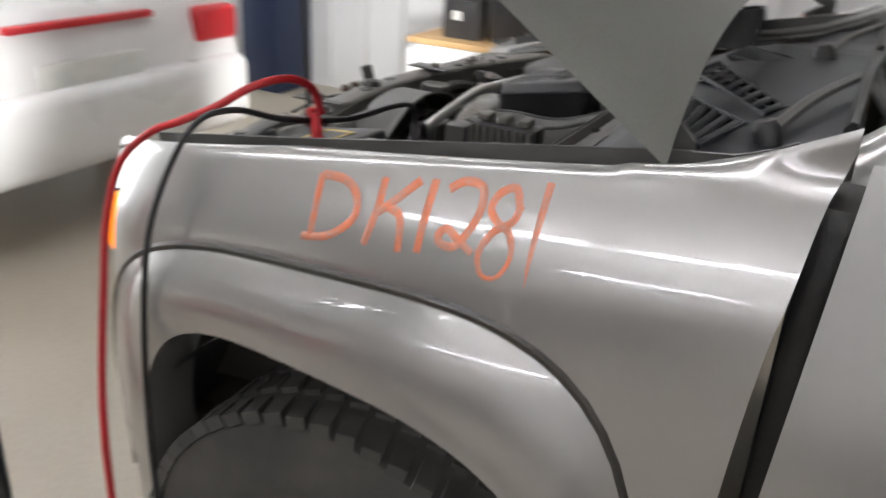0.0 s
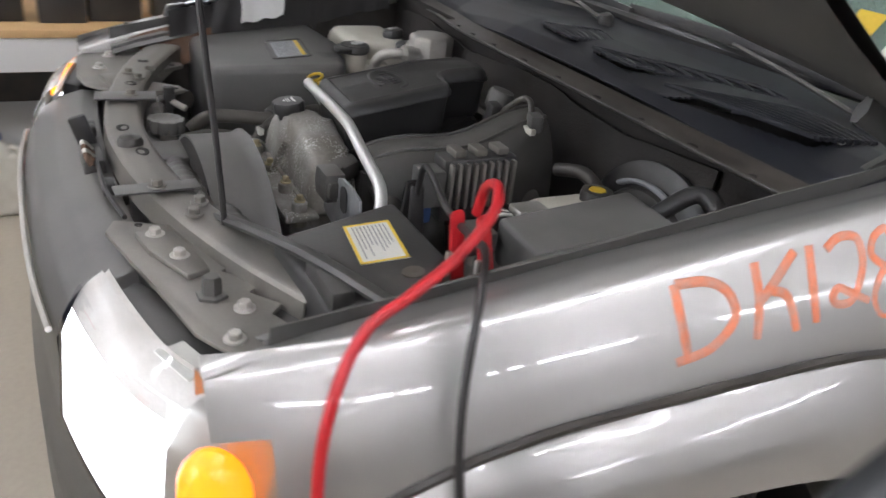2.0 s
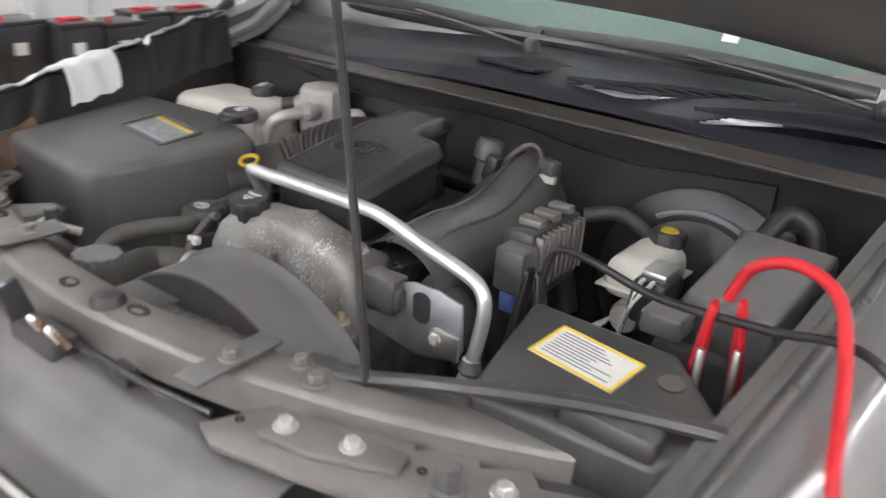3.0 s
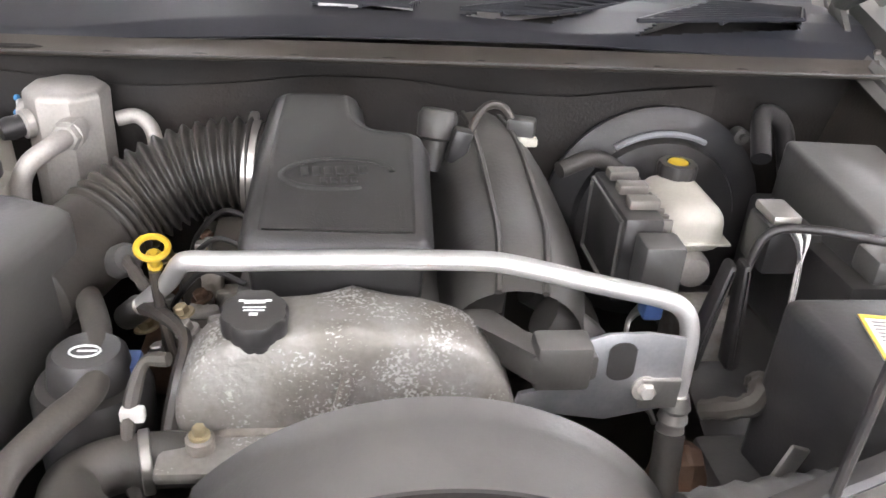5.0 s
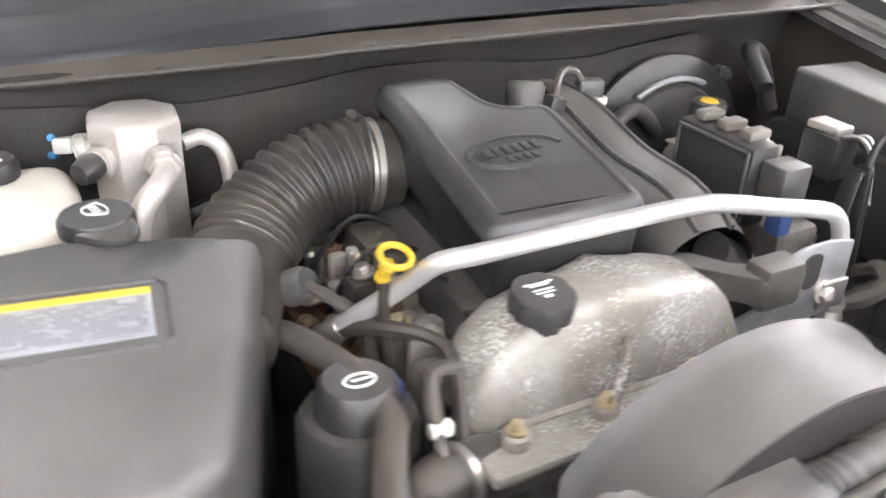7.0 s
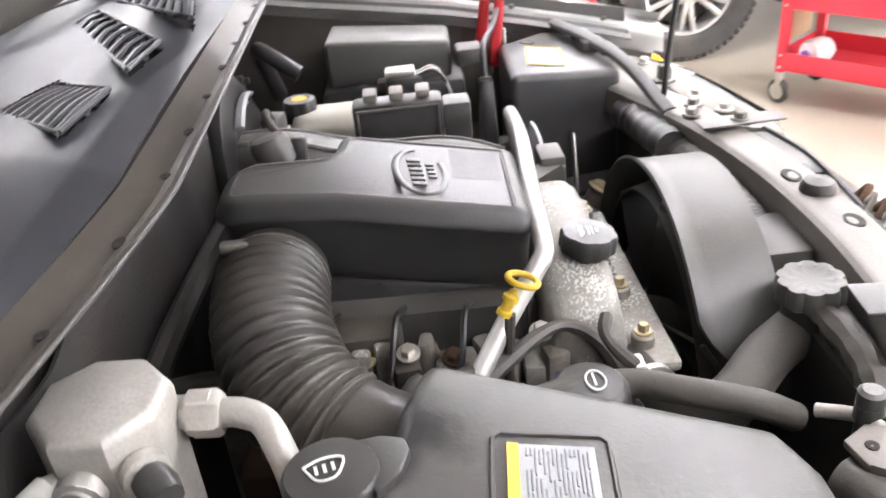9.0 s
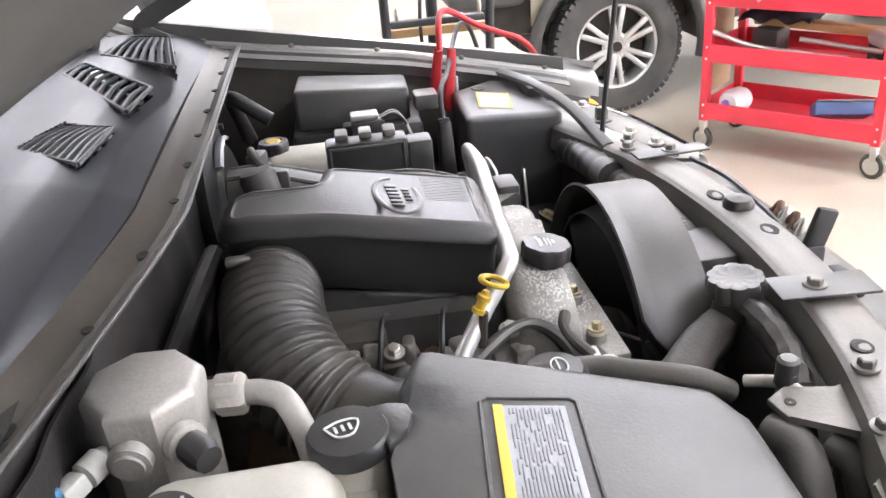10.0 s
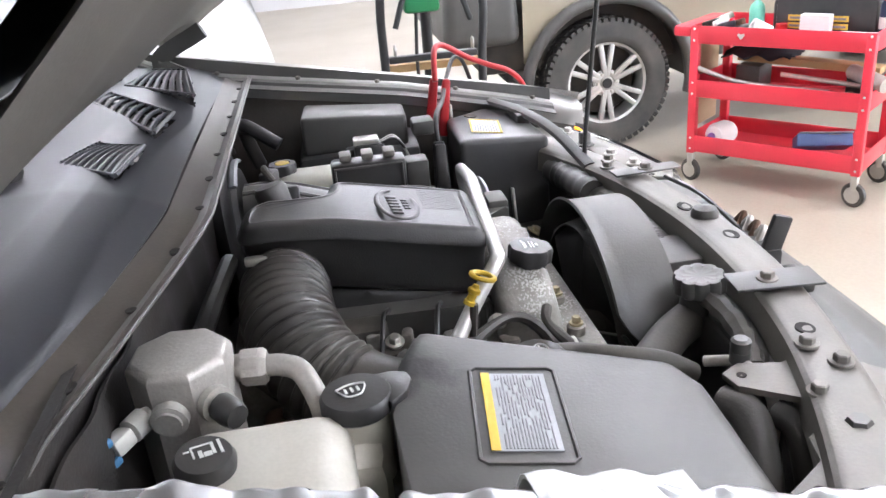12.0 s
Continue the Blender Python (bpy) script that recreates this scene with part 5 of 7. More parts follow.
for i in range(15):
    yy = 0.018 - i * 0.0031
    x0 = -0.06
    while x0 < 0.055:
        w = random.uniform(0.012, 0.05)
        w = min(w, 0.058 - x0)
        box(bm, (x0 + w / 2, yy, 0), (w, 0.0012, 0.0006), 0, lm(-0.408, 0.556, 0.0023))
        x0 += w + random.choice((0.003, 0.006, 0.014))
part("print", bm, M_PRINT, fr)
# accumulator
am = axes((-0.302, 0.868, 1.064), (0, 0, 1))
acc = part("accumulator", lathe(B(), [(0.050, -0.12), (0.0505, 0.075), (0.0515, 0.101), (0.0505, 0.105), (0.047, 0.1095), (0.043, 0.111), (0, 0.1112)], am @ Matrix.Rotation(0.3, 4, "Z"), 8), M_CAN, suv, "silver faceted refrigerant accumulator", 0.6)
for p, wv, L, mt in (((-0.282, 0.828, 1.135), (-0.1, -1, 0), 0.04, M_CAN), ((-0.335, 0.842, 1.135), (-0.7, -0.6, 0), 0.02, M_CAN), ((-0.345, 0.875, 1.135), (-1, 0.1, -0.15), 0.02, M_CAN)):
    part("port", lathe(B(), [(0.014, 0), (0.014, L * 0.35), (0.018, L * 0.35), (0.018, L * 0.8), (0.013, L * 0.85), (0.013, L)], axes(p, wv), 16), mt, acc)
part("valve_cap", lathe(B(), [(0.014, 0), (0.015, 0.015), (0.012, 0.026), (0, 0.027)], axes((-0.349, 0.83, 1.135), (-0.7, -0.6, -0.1), (0, 0, 1)), 10), M_BLACK, acc, "black valve cap")
part("outlet_pipe", tube(B(), [(-0.287, 0.79, 1.135), (-0.29, 0.775, 1.135), (-0.30, 0.757, 1.132), (-0.318, 0.745, 1.118), (-0.328, 0.738, 1.09), (-0.33, 0.735, 1.02)], 0.0115, 14, 6), M_CAN, acc, "bent aluminium pipe")
part("pipe_nut", lathe(B(), [(0.019, 0), (0.019, 0.02), (0.016, 0.024)], axes((-0.285, 0.812, 1.135), (-0.1, -1, 0)), 6), M_CAN, acc)
part("rear_pipe", tube(B(), [(-0.25, 0.885, 1.125), (-0.225, 0.888, 1.128), (-0.205, 0.878, 1.11), (-0.20, 0.862, 1.06)], 0.010, 12, 5), M_CAN, acc, "bent aluminium pipe")
SW = Vector((-0.83, 0.55, -0.12)).normalized()
S0 = Vector((-0.338, 0.898, 1.132))
part("switch", lathe(B(), [(0.008, 0), (0.010, 0.006), (0.0125, 0.008), (0.0125, 0.026), (0.008, 0.028)], axes(S0, SW), 16), M_LABEL, acc, "white pressure switch")
part("switch_plug", box(B(), (0, 0, 0), (0.020, 0.018, 0.024), 0.004, axes(S0 + SW * 0.04, SW)), M_LABEL, acc, "white plug")
for d in (-0.010, 0.010):
    part("plug_lock", box(B(), (0, d, 0.016), (0.016, 0.009, 0.014), 0.003, axes(S0 + SW * 0.04, SW)), M_SKYBLUE, acc, "blue plug lock")
part("switch_wire", tube(B(), [S0 + SW * 0.052, (-0.41, 0.935, 1.10), (-0.43, 0.94, 1.05), (-0.45, 0.94, 0.98)], 0.005, 8, 5), M_CABLE, acc)

# washer and coolant bottles
wb = part("washer_bottle", box(B(), (-0.385, 0.735, 1.0), (0.09, 0.11, 0.2), 0.02), M_TANK, suv, "white washer fluid bottle")
part("neck", lathe(B(), [(0.030, -0.08), (0.030, 0.0)], axes((-0.366, 0.703, 1.125), (0, 0, 1)), 24), M_TANK, wb)
bm = lathe(B(), [(0.031, -0.008), (0.035, -0.004), (0.035, 0.007), (0.032, 0.0115), (0, 0.0135)], axes((-0.366, 0.703, 1.127), (0, 0, 1)), 28)
prism(bm, [(-0.39, 0.672), (-0.372, 0.655), (-0.352, 0.648), (-0.338, 0.652), (-0.333, 0.668), (-0.336, 0.695)], 1.125, 1.136, 0.003)
cp = part("washer_cap", bm, M_BLACK, wb, "black washer cap with white symbol")
bm = B()
cm = axes((-0.368, 0.706, 1.141), (0, 0, 1), (0.25, -1, 0))
tube(bm, [cm @ Vector(p) for p in ((-0.014, 0.008, 0), (0, 0.012, 0), (0.014, 0.008, 0), (0.008, -0.006, 0), (0, -0.009, 0), (-0.008, -0.006, 0), (-0.014, 0.008, 0))], 0.0011, 5, 3)
for k in range(3):
    box(bm, (-0.006 + 0.006 * k, 0.002, 0), (0.0025, 0.008, 0.0008), 0, cm)
part("symbol", bm, M_WHITEPRINT, cp)
cb = part("coolant_bottle", box(B(), (-0.485, 0.79, 1.035), (0.24, 0.17, 0.20), 0.03, None, (0.95, 0.92), 4), M_TANK, suv, "yellowed white coolant bottle")
cp = part("coolant_cap", lathe(B(), [(0.022, 0.0), (0.0255, 0.003), (0.0265, 0.014), (0.023, 0.021), (0, 0.024)], axes((-0.445, 0.834, 1.132), (-0.1, -0.1, 1)), 28), M_BLACK, cb, "black coolant cap with white symbol")
bm = B()
cm = axes((-0.4475, 0.832, 1.157), (-0.1, -0.1, 1), (0.35, -1, 0)) @ Matrix.Scale(0.85, 4)
for dx, dy, w, h in ((0, 0.008, 0.022, 0.002), (-0.01, 0.0, 0.002, 0.016), (0.01, 0.0, 0.003, 0.016), (0.004, -0.006, 0.008, 0.006), (-0.003, -0.004, 0.004, 0.010), (0.017, 0, 0.003, 0.02), (-0.015, 0.004, 0.006, 0.002)):
    box(bm, (dx, dy, 0), (w, h, 0.0008), 0, cm)
part("symbol", bm, M_WHITEPRINT, cp)
part("tray", box(B(), (-0.40, 0.79, 1.03), (0.06, 0.12, 0.14), 0.012), M_TANK, cb)

# driver's side: battery cover, fuse box, brake parts, control module
bb = part("battery_box", prism(B(), [(0.46, 0.456), (0.495, 0.272), (0.70, 0.285), (0.735, 0.36), (0.64, 0.455)], 0.86, 1.073, 0.012, None, 3, (0, 0.11)), M_BLACK, suv, "black battery cover with white and yellow label", 0.9)
zb = lambda y: 1.073 + 0.11 * y
bmx = lambda z: Matrix.Translation((0.566, 0.386, zb(0.386) + z)) @ Matrix.Rotation(0.11, 4, "X") @ Matrix.Rotation(-0.13, 4, "Z")
lb = part("warning_label", box(B(), (0, 0, 0), (0.104, 0.062, 0.001), 0, bmx(0.001)), M_LABEL, bb, "white warning label with yellow border")
for c, s in (((0, 0.029, 0), (0.104, 0.004, 0.0008)), ((0, -0.029, 0), (0.104, 0.004, 0.0008)), ((-0.05, 0, 0), (0.004, 0.062, 0.0008)), ((0.05, 0, 0), (0.004, 0.062, 0.0008))):
    part("border", box(B(), c, s, 0, bmx(0.002)), M_YELLOW, lb)
bm = B()
for i in range(9):
    w = random.uniform(0.05, 0.085)
    box(bm, (-0.043 + w / 2, 0.021 - i * 0.0052, 0), (w, 0.0014, 0.0006), 0, bmx(0.0022))
part("print", bm, M_PRINT, lb)
part("recess", lathe(B(), [(0.014, 0), (0.014, 0.002), (0.010, 0.0022), (0, 0.0005)], axes((0.655, 0.40, zb(0.4) - 0.0005), (0, -0.11, 1)), 18), M_BAY, bb)
part("tray", box(B(), (0.56, 0.36, 0.91), (0.28, 0.24, 0.04), 0.01), M_BLACK, bb)
part("strut", tube(B(), [(0.36, 0.235, 1.075), (0.5, 0.262, 1.11), (0.62, 0.30, 1.125), (0.745, 0.345, 1.125)], 0.013, 8, 6, squash=0.6), M_BLACK, suv, "black plastic cross strut")
part("strut_end", box(B(), (0.64, 0.30, 1.11), (0.10, 0.03, 0.03), 0.008), M_BLACK, suv)
part("lamp_duct", box(B(), (0.60, 0.27, 0.98), (0.2, 0.05, 0.14), 0.015), M_BLACK, suv)
fb = part("fuse_box", prism(B(), [(0.597, 0.753), (0.602, 0.54), (0.708, 0.536), (0.72, 0.745)], 1.085, 1.106, 0.008, None, 2, (0, 0.083)), M_GREYPL, suv, "dusty black fuse box", 0.9)
part("base", prism(B(), [(0.575, 0.765), (0.58, 0.52), (0.735, 0.515), (0.74, 0.76)], 0.95, 1.09, 0.01), M_BLACK, fb, "black lower fuse box")
part("tab", box(B(), (0.60, 0.51, 1.125), (0.05, 0.045, 0.03), 0.006), M_GREYPL, fb)
part("tab", box(B(), (0.585, 0.645, 1.09), (0.03, 0.05, 0.02), 0.005), M_GREYPL, fb)
part("shelf", box(B(), (0.66, 0.62, 0.92), (0.16, 0.30, 0.06), 0.01), M_BAY, fb)
bo = part("brake_booster", lathe(B(), [(0.10, -0.03), (0.155, -0.015), (0.166, 0.0), (0.168, 0.012), (0.155, 0.02), (0.125, 0.024), (0.12, 0.034), (0.05, 0.05), (0, 0.05)], axes((0.50, 0.905, 0.985), (0, -1, 0.08)), 48), M_BLACK, suv, "black brake booster")
part("booster_tag", tube(B(), [(0.50 + 0.136 * math.cos(a), 0.883, 0.985 + 0.136 * math.sin(a)) for a in [1.15 + 0.1 * i for i in range(11)]], 0.009, 6, 1, squash=0.5), M_LABGREY, bo, "silver booster tag")
mc = part("master_cylinder", lathe(B(), [(0.02, 0), (0.024, 0.02), (0.024, 0.16), (0.02, 0.17), (0, 0.17)], axes((0.48, 0.845, 1.015), (0, -1, 0)), 20), M_CAN, suv, "cast brake master cylinder")
rs = part("reservoir", box(B(), (0.475, 0.745, 1.068), (0.085, 0.135, 0.062), 0.022, None, (0.9, 0.92), 4), M_TANK, mc, "yellowed white brake fluid reservoir")
part("seam", box(B(), (0.475, 0.745, 1.055), (0.09, 0.14, 0.004), 0.002), M_TANK, rs)
part("reservoir_cap", lathe(B(), [(0.026, 0), (0.027, 0.014), (0.025, 0.02), (0.016, 0.021), (0.015, 0.0185), (0, 0.0185)], axes((0.482, 0.793, 1.096), (0, 0, 1)), 40, 8, 0.08), M_BLACK, rs, "black brake fluid cap")
part("cap_disc", lathe(B(), [(0.014, 0.0185), (0.013, 0.0215), (0, 0.0225)], axes((0.482, 0.793, 1.096), (0, 0, 1)), 20), M_DIPY, rs, "yellow cap centre")
part("brake_block", box(B(), (0.475, 0.62, 0.97), (0.08, 0.07, 0.07), 0.01), M_CAST, mc)
for d in (0, 0.02):
    part("brake_line", tube(B(), [(0.455, 0.70 - d, 1.0), (0.43, 0.68 - d, 0.98), (0.40, 0.66, 0.94), (0.40, 0.55 - d, 0.9)], 0.0035, 6, 5), M_STEEL, mc)
rim = [(0.3365, 0.58, 1.045), (0.3365, 0.58, 1.135), (0.3365, 0.696, 1.135), (0.3365, 0.696, 1.045), (0.3365, 0.58, 1.045)]
em = part("control_module", box(B(), (0.36, 0.638, 1.09), (0.045, 0.13, 0.105), 0.006), M_BLACK, suv, "finned grey engine control module")
for i in range(9):
    part("fin", box(B(), (0.387, 0.583 + i * 0.0138, 1.10), (0.014, 0.006, 0.075), 0.002), M_SUPPORT, em)
part("rim", tube(B(), rim, 0.003, 6, 1), M_GREYPL, em)
for i in range(3):
    part("tab", box(B(), (0.363, 0.60 + i * 0.038, 1.150), (0.035, 0.02, 0.012), 0.003), M_SUPPORT, em)
part("connector", box(B(), (0.372, 0.552, 1.10), (0.045, 0.04, 0.06), 0.005), M_GREYPL, em, "grey module connector")
part("connector_lock", box(B(), (0.372, 0.545, 1.055), (0.022, 0.024, 0.03), 0.004), M_BLUE, em, "blue connector lock")
rel = part("relay", box(B(), (0.54, 0.625, 1.09), (0.045, 0.06, 0.06), 0.006), M_BLACK, suv, "black relay with wire bundle")
part("bracket", box(B(), (0.54, 0.63, 1.125), (0.035, 0.05, 0.012), 0.004), M_STEEL, rel)
for i in range(4):
    part("wire", tube(B(), [(0.525 + 0.006 * i, 0.60, 1.12), (0.53 + 0.006 * i, 0.575, 1.125), (0.535, 0.555, 1.10), (0.53, 0.54, 1.05)], 0.003, 6, 5), M_LABEL if i % 2 else M_CABLE, rel)
part("vacuum_hose", tube(B(), [(0.33, 0.82, 1.09), (0.38, 0.84, 1.10), (0.42, 0.85, 1.08), (0.45, 0.86, 1.05)], 0.012, 10, 5), M_HOSE, suv, "brown vacuum hose")
part("booster_hose", tube(B(), [(0.60, 0.80, 1.12), (0.62, 0.86, 1.16), (0.66, 0.87, 1.14), (0.68, 0.85, 1.06)], 0.014, 10, 6), M_BLACK, suv, "black rubber hose")
part("wall_valve", lathe(B(), [(0.012, 0), (0.012, 0.02), (0.006, 0.022), (0.006, 0.03), (0, 0.03)], axes((0.62, 0.92, 1.11), (0, -1, 0.1)), 12), M_GREYPL, suv, "dusty capped valve")
part("cross_loom", tube(B(), [(0.2, 0.88, 1.05), (0.0, 0.89, 1.06), (-0.15, 0.90, 1.05), (-0.3, 0.91, 1.0)], 0.014, 8, 6), M_RUBBER, suv, "black wiring loom")

# ---------------------------------------------------------------- jumper cables
red = thing("jumper_cable", (0.9, 0.2, FLOOR), "red jumper cable clamped to the battery, hanging over the fender", "cable", "jumper cables")
part("cable", tube(B(), [(0.672, 0.466, 1.195), (0.69, 0.463, 1.235), (0.73, 0.452, 1.255), (0.775, 0.425, 1.248), (0.80, 0.375, 1.215), (0.815, 0.32, 1.188), (0.828, 0.27, 1.165), (0.855, 0.232, 1.12), (0.875, 0.212, 1.04), (0.90, 0.212, 0.92),
                           (0.955, 0.24, 0.7), (0.99, 0.28, 0.4), (1.03, 0.33, 0.15), (1.1, 0.38, FLOOR + 0.012), (1.24, 0.42, FLOOR + 0.012)], 0.0062, 12, 8), M_RED, red, "thick red insulated cable")
for x, y, tilt in ((0.66, 0.452, 0.12), (0.69, 0.475, -0.05)):
    cl = part("clamp", box(B(), (0, 0, 0), (0.015, 0.022, 0.12), 0.006, Matrix.Translation((x, y, 1.14)) @ Matrix.Rotation(tilt, 4, "Y") @ Matrix.Rotation(0.15, 4, "X"), (0.6, 0.8)), M_RED, red, "red plastic-covered battery clamp")
    part("jaw", box(B(), (x + 0.004, y - 0.012, 1.10), (0.008, 0.008, 0.09), 0.003), M_STEEL, cl, "bare metal jaw")
blk = thing("jumper_cable", (0.95, 0.42, FLOOR), "black jumper cable clamped to the engine, hanging over the fender", "cable", "jumper cables")
part("cable", tube(B(), [(0.44, 0.50, 1.115), (0.455, 0.50, 1.165), (0.50, 0.49, 1.175), (0.60, 0.465, 1.17), (0.72, 0.435, 1.19), (0.80, 0.405, 1.215), (0.85, 0.375, 1.195), (0.893, 0.345, 1.10), (0.925, 0.34, 1.0), (0.965, 0.36, 0.8),
                           (0.985, 0.38, 0.45), (1.02, 0.42, 0.15), (1.1, 0.46, FLOOR + 0.01), (1.24, 0.46, FLOOR + 0.01)], 0.0048, 10, 8), M_CABLE, blk, "black insulated cable")
for x in (0.415, 0.445):
    part("clamp", box(B(), (0, 0, 0), (0.016, 0.028, 0.13), 0.006, Matrix.Translation((x, 0.50, 1.07)) @ Matrix.Rotation(0.15 if x < 0.43 else -0.1, 4, "Y"), (0.6, 0.8)), M_CABLE, blk, "black plastic-covered clamp")
part("heater_pipe", tube(B(), [(-0.12, 0.93, 1.03), (-0.12, 0.88, 1.035), (-0.10, 0.84, 1.02), (-0.09, 0.80, 0.97)], 0.011, 10, 5), M_HOSE, suv, "dusty heater hose")
# castings along the passenger side of the head
random.seed(21)
for i in range(14):
    y = 0.50 + 0.022 * i
    part("casting", box(B(), (0, 0, 0), (random.uniform(0.02, 0.045), random.uniform(0.014, 0.03), random.uniform(0.03, 0.07)), 0.005,
                        Matrix.Translation((-0.095 - random.uniform(0, 0.03), y, random.uniform(0.985, 1.025))) @ Matrix.Rotation(random.uniform(-0.3, 0.3), 4, "Z")), (M_CAST, M_VALVE, M_CAST, M_BAY)[i % 4], engine)
for i in range(7):
    bolt((-0.11 - 0.012 * (i % 2), 0.515 + 0.045 * i, 1.045 - 0.01 * (i % 3)), engine, 0.008, (-0.3, 0, 1), (M_STEEL, M_BOLT, M_RUST)[i % 3])
for i in range(3):
    part("coil_lead", tube(B(), [(-0.06, 0.58 + 0.07 * i, 1.06), (-0.10, 0.59 + 0.07 * i, 1.07), (-0.135, 0.60 + 0.07 * i, 1.03), (-0.15, 0.62 + 0.07 * i, 0.98)], 0.0035, 6, 6), M_CABLE, engine, "thin black lead")

# ---------------------------------------------------------------- charger trolley beside the fender
tr = thing("trolley", (1.27, 0.40, FLOOR), "black tubular hand trolley carrying a battery charger", "trolley")
arch = [(1.295, 0.515, FLOOR + 0.02), (1.295, 0.515, 0.7), (1.292, 0.515, 1.15), (1.288, 0.514, 1.29), (1.278, 0.50, 1.37), (1.285, 0.44, 1.41), (1.292, 0.37, 1.422), (1.295, 0.30, 1.41), (1.295, 0.245, 1.37), (1.29, 0.228, 1.29), (1.285, 0.24, 1.12), (1.28, 0.247, 0.7), (1.28, 0.245, FLOOR + 0.02)]
part("frame", tube(B(), [(x, y + 0.006, z - (0.027 if z > 1 else 0)) for x, y, z in arch], 0.0125, 14, 6), M_TUBE, tr, "black bent-tube frame")
inner = [(1.26, 0.48, 1.25), (1.28, 0.44, 1.34), (1.295, 0.37, 1.375), (1.298, 0.30, 1.34), (1.29, 0.265, 1.25)]
part("inner_hoop", tube(B(), [(x, y + 0.006, z - 0.027) for x, y, z in inner], 0.008, 10, 6), M_TUBE, tr, "thin black inner hoop")
part("centre_post", tube(B(), [(1.40, 0.385, FLOOR + 0.02), (1.39, 0.385, 0.8), (1.34, 0.39, 1.39)], 0.016, 12, 4), M_TUBE, tr, "black centre post")
part("crossbar", box(B(), (1.285, 0.385, 1.135), (0.03, 0.25, 0.018), 0.004), M_TUBE, tr, "black crossbar")
part("charger", box(B(), (1.30, 0.405, 1.30), (0.05, 0.10, 0.09), 0.012, Matrix.Translation((0, 0, 0))), M_GREEN, tr, "dark green charger box")
part("charger_wire", tube(B(), [(1.30, 0.42, 1.26), (1.295, 0.425, 1.2), (1.29, 0.43, 1.1), (1.3, 0.42, 0.9)], 0.005, 8, 5), M_CABLE, tr)
part("base_plate", box(B(), (1.30, 0.40, FLOOR + 0.018), (0.24, 0.42, 0.02), 0.006), M_TUBE, tr, "black base plate")
part("board", box(B(), (1.33, 0.38, 1.105), (0.05, 0.26, 0.022), 0.003), M_WOOD, tr, "bare wooden board")
for y in (0.49, 0.27):
    part("hook", tube(B(), [(1.285, y, 1.145), (1.28, y, 1.165), (1.295, y, 1.17), (1.30, y, 1.12)], 0.004, 6, 4), M_STEEL, tr, "steel hook")
    part("trolley_wheel", lathe(B(), [(0.02, -0.02), (0.075, -0.018), (0.085, 0), (0.075, 0.018), (0.02, 0.02)], axes((1.42, y, FLOOR + 0.087), (0, 1, 0)), 24), M_RUBBER, tr, "small rubber wheel")
part("axle", tube(B(), [(1.42, 0.24, FLOOR + 0.087), (1.42, 0.56, FLOOR + 0.087)], 0.008, 8, 1), M_STEEL, tr)

# ---------------------------------------------------------------- cloth and cover on the far fender
def towel_f(u, v):
    a, b = min(1, u / 0.4), max(0, u - 0.4) / 0.6
    return Vector((-0.597 - 0.024 * a - 0.123 * b, 0.495 + 0.105 * v + 0.006 * math.sin(u * 7), 1.132 + 0.069 * a + 0.003 * b - 0.07 * b * b + 0.021 * v + 0.003 * math.sin(v * 14 + u * 5)))


towel = sheet(B(), towel_f, 24, 12, 0.003)
alone("paper_towel", towel, M_PAPER, "white paper towel draped over the fender", "towel")
def cover_f(u, v):
    y = 0.33 + 0.56 * u
    return Vector((-0.632 - 0.10 * v ** 1.5, y, 1.188 + 0.21 * (y - 0.45) + 0.0035 * math.sin(u * 23 + 1) * math.sin(u * 9) + 0.002 * math.sin(u * 61 + 3 * v) + 0.0015 * math.sin(u * 127 + 5 * v) * math.sin(u * 31) - 0.018 * math.exp(-((u - 0.64) / 0.012) ** 2) + 0.005 * math.sin(math.pi * min(1, v * 2)) - 0.055 * v ** 2))


cover = thing("fender_cover", (-0.67, 0.65, 1.10), "crinkled fender cover, silver outside and black inside", "cover")
part("outer_skin", sheet(B(), cover_f, 260, 14, 0.003), mat("crinkled_silver", (0.72, 0.72, 0.74), 0.3, 0.85, amount=0.2, scale=20, bump=0.3, fine=90), cover, "crinkled silver outer face")
part("inner_skin", sheet(B(), lambda u, v: cover_f(u, 0) + Vector((0.004 + 0.012 * v + 0.002 * math.sin(u * 37 + v * 5) * math.sin(u * 23), 0, -0.007 - 0.10 * v)), 120, 6, 0.002), M_CABLE, cover, "black inner face")

# ---------------------------------------------------------------- workbench with old batteries
bench = thing("workbench", (-2.45, 0.6, FLOOR), "white wooden workbench with open bays and a pine edge", "workbench")
part("worktop", box(B(), (-2.45, 0.6, 0.775), (0.85, 3.2, 0.03), 0.004), M_WOOD, bench, "pine worktop")
part("apron", box(B(), (-2.06, 0.6, 0.69), (0.03, 3.16, 0.13), 0.004), M_WALL, bench, "white apron board")
for y in (-0.97, -0.30, 0.35, 0.95, 1.55, 2.15):
    part("leg_panel", box(B(), (-2.10, y, 0.40), (0.08, 0.10, 0.63), 0.006), M_WALL, bench, "white upright panel")
part("back_panel", box(B(), (-2.84, 0.6, 0.40), (0.03, 3.1, 0.64), 0.004), M_BAY, bench, "dark back panel")
part("shelf", box(B(), (-2.45, 0.6, 0.26), (0.78, 3.1, 0.025), 0.004), M_WALL, bench, "white lower shelf")
part("outlet", box(B(), (-2.042, -0.55, 0.69), (0.012, 0.08, 0.04), 0.003), M_GREYPL, bench, "grey socket")
random.seed(11)
y = -0.85
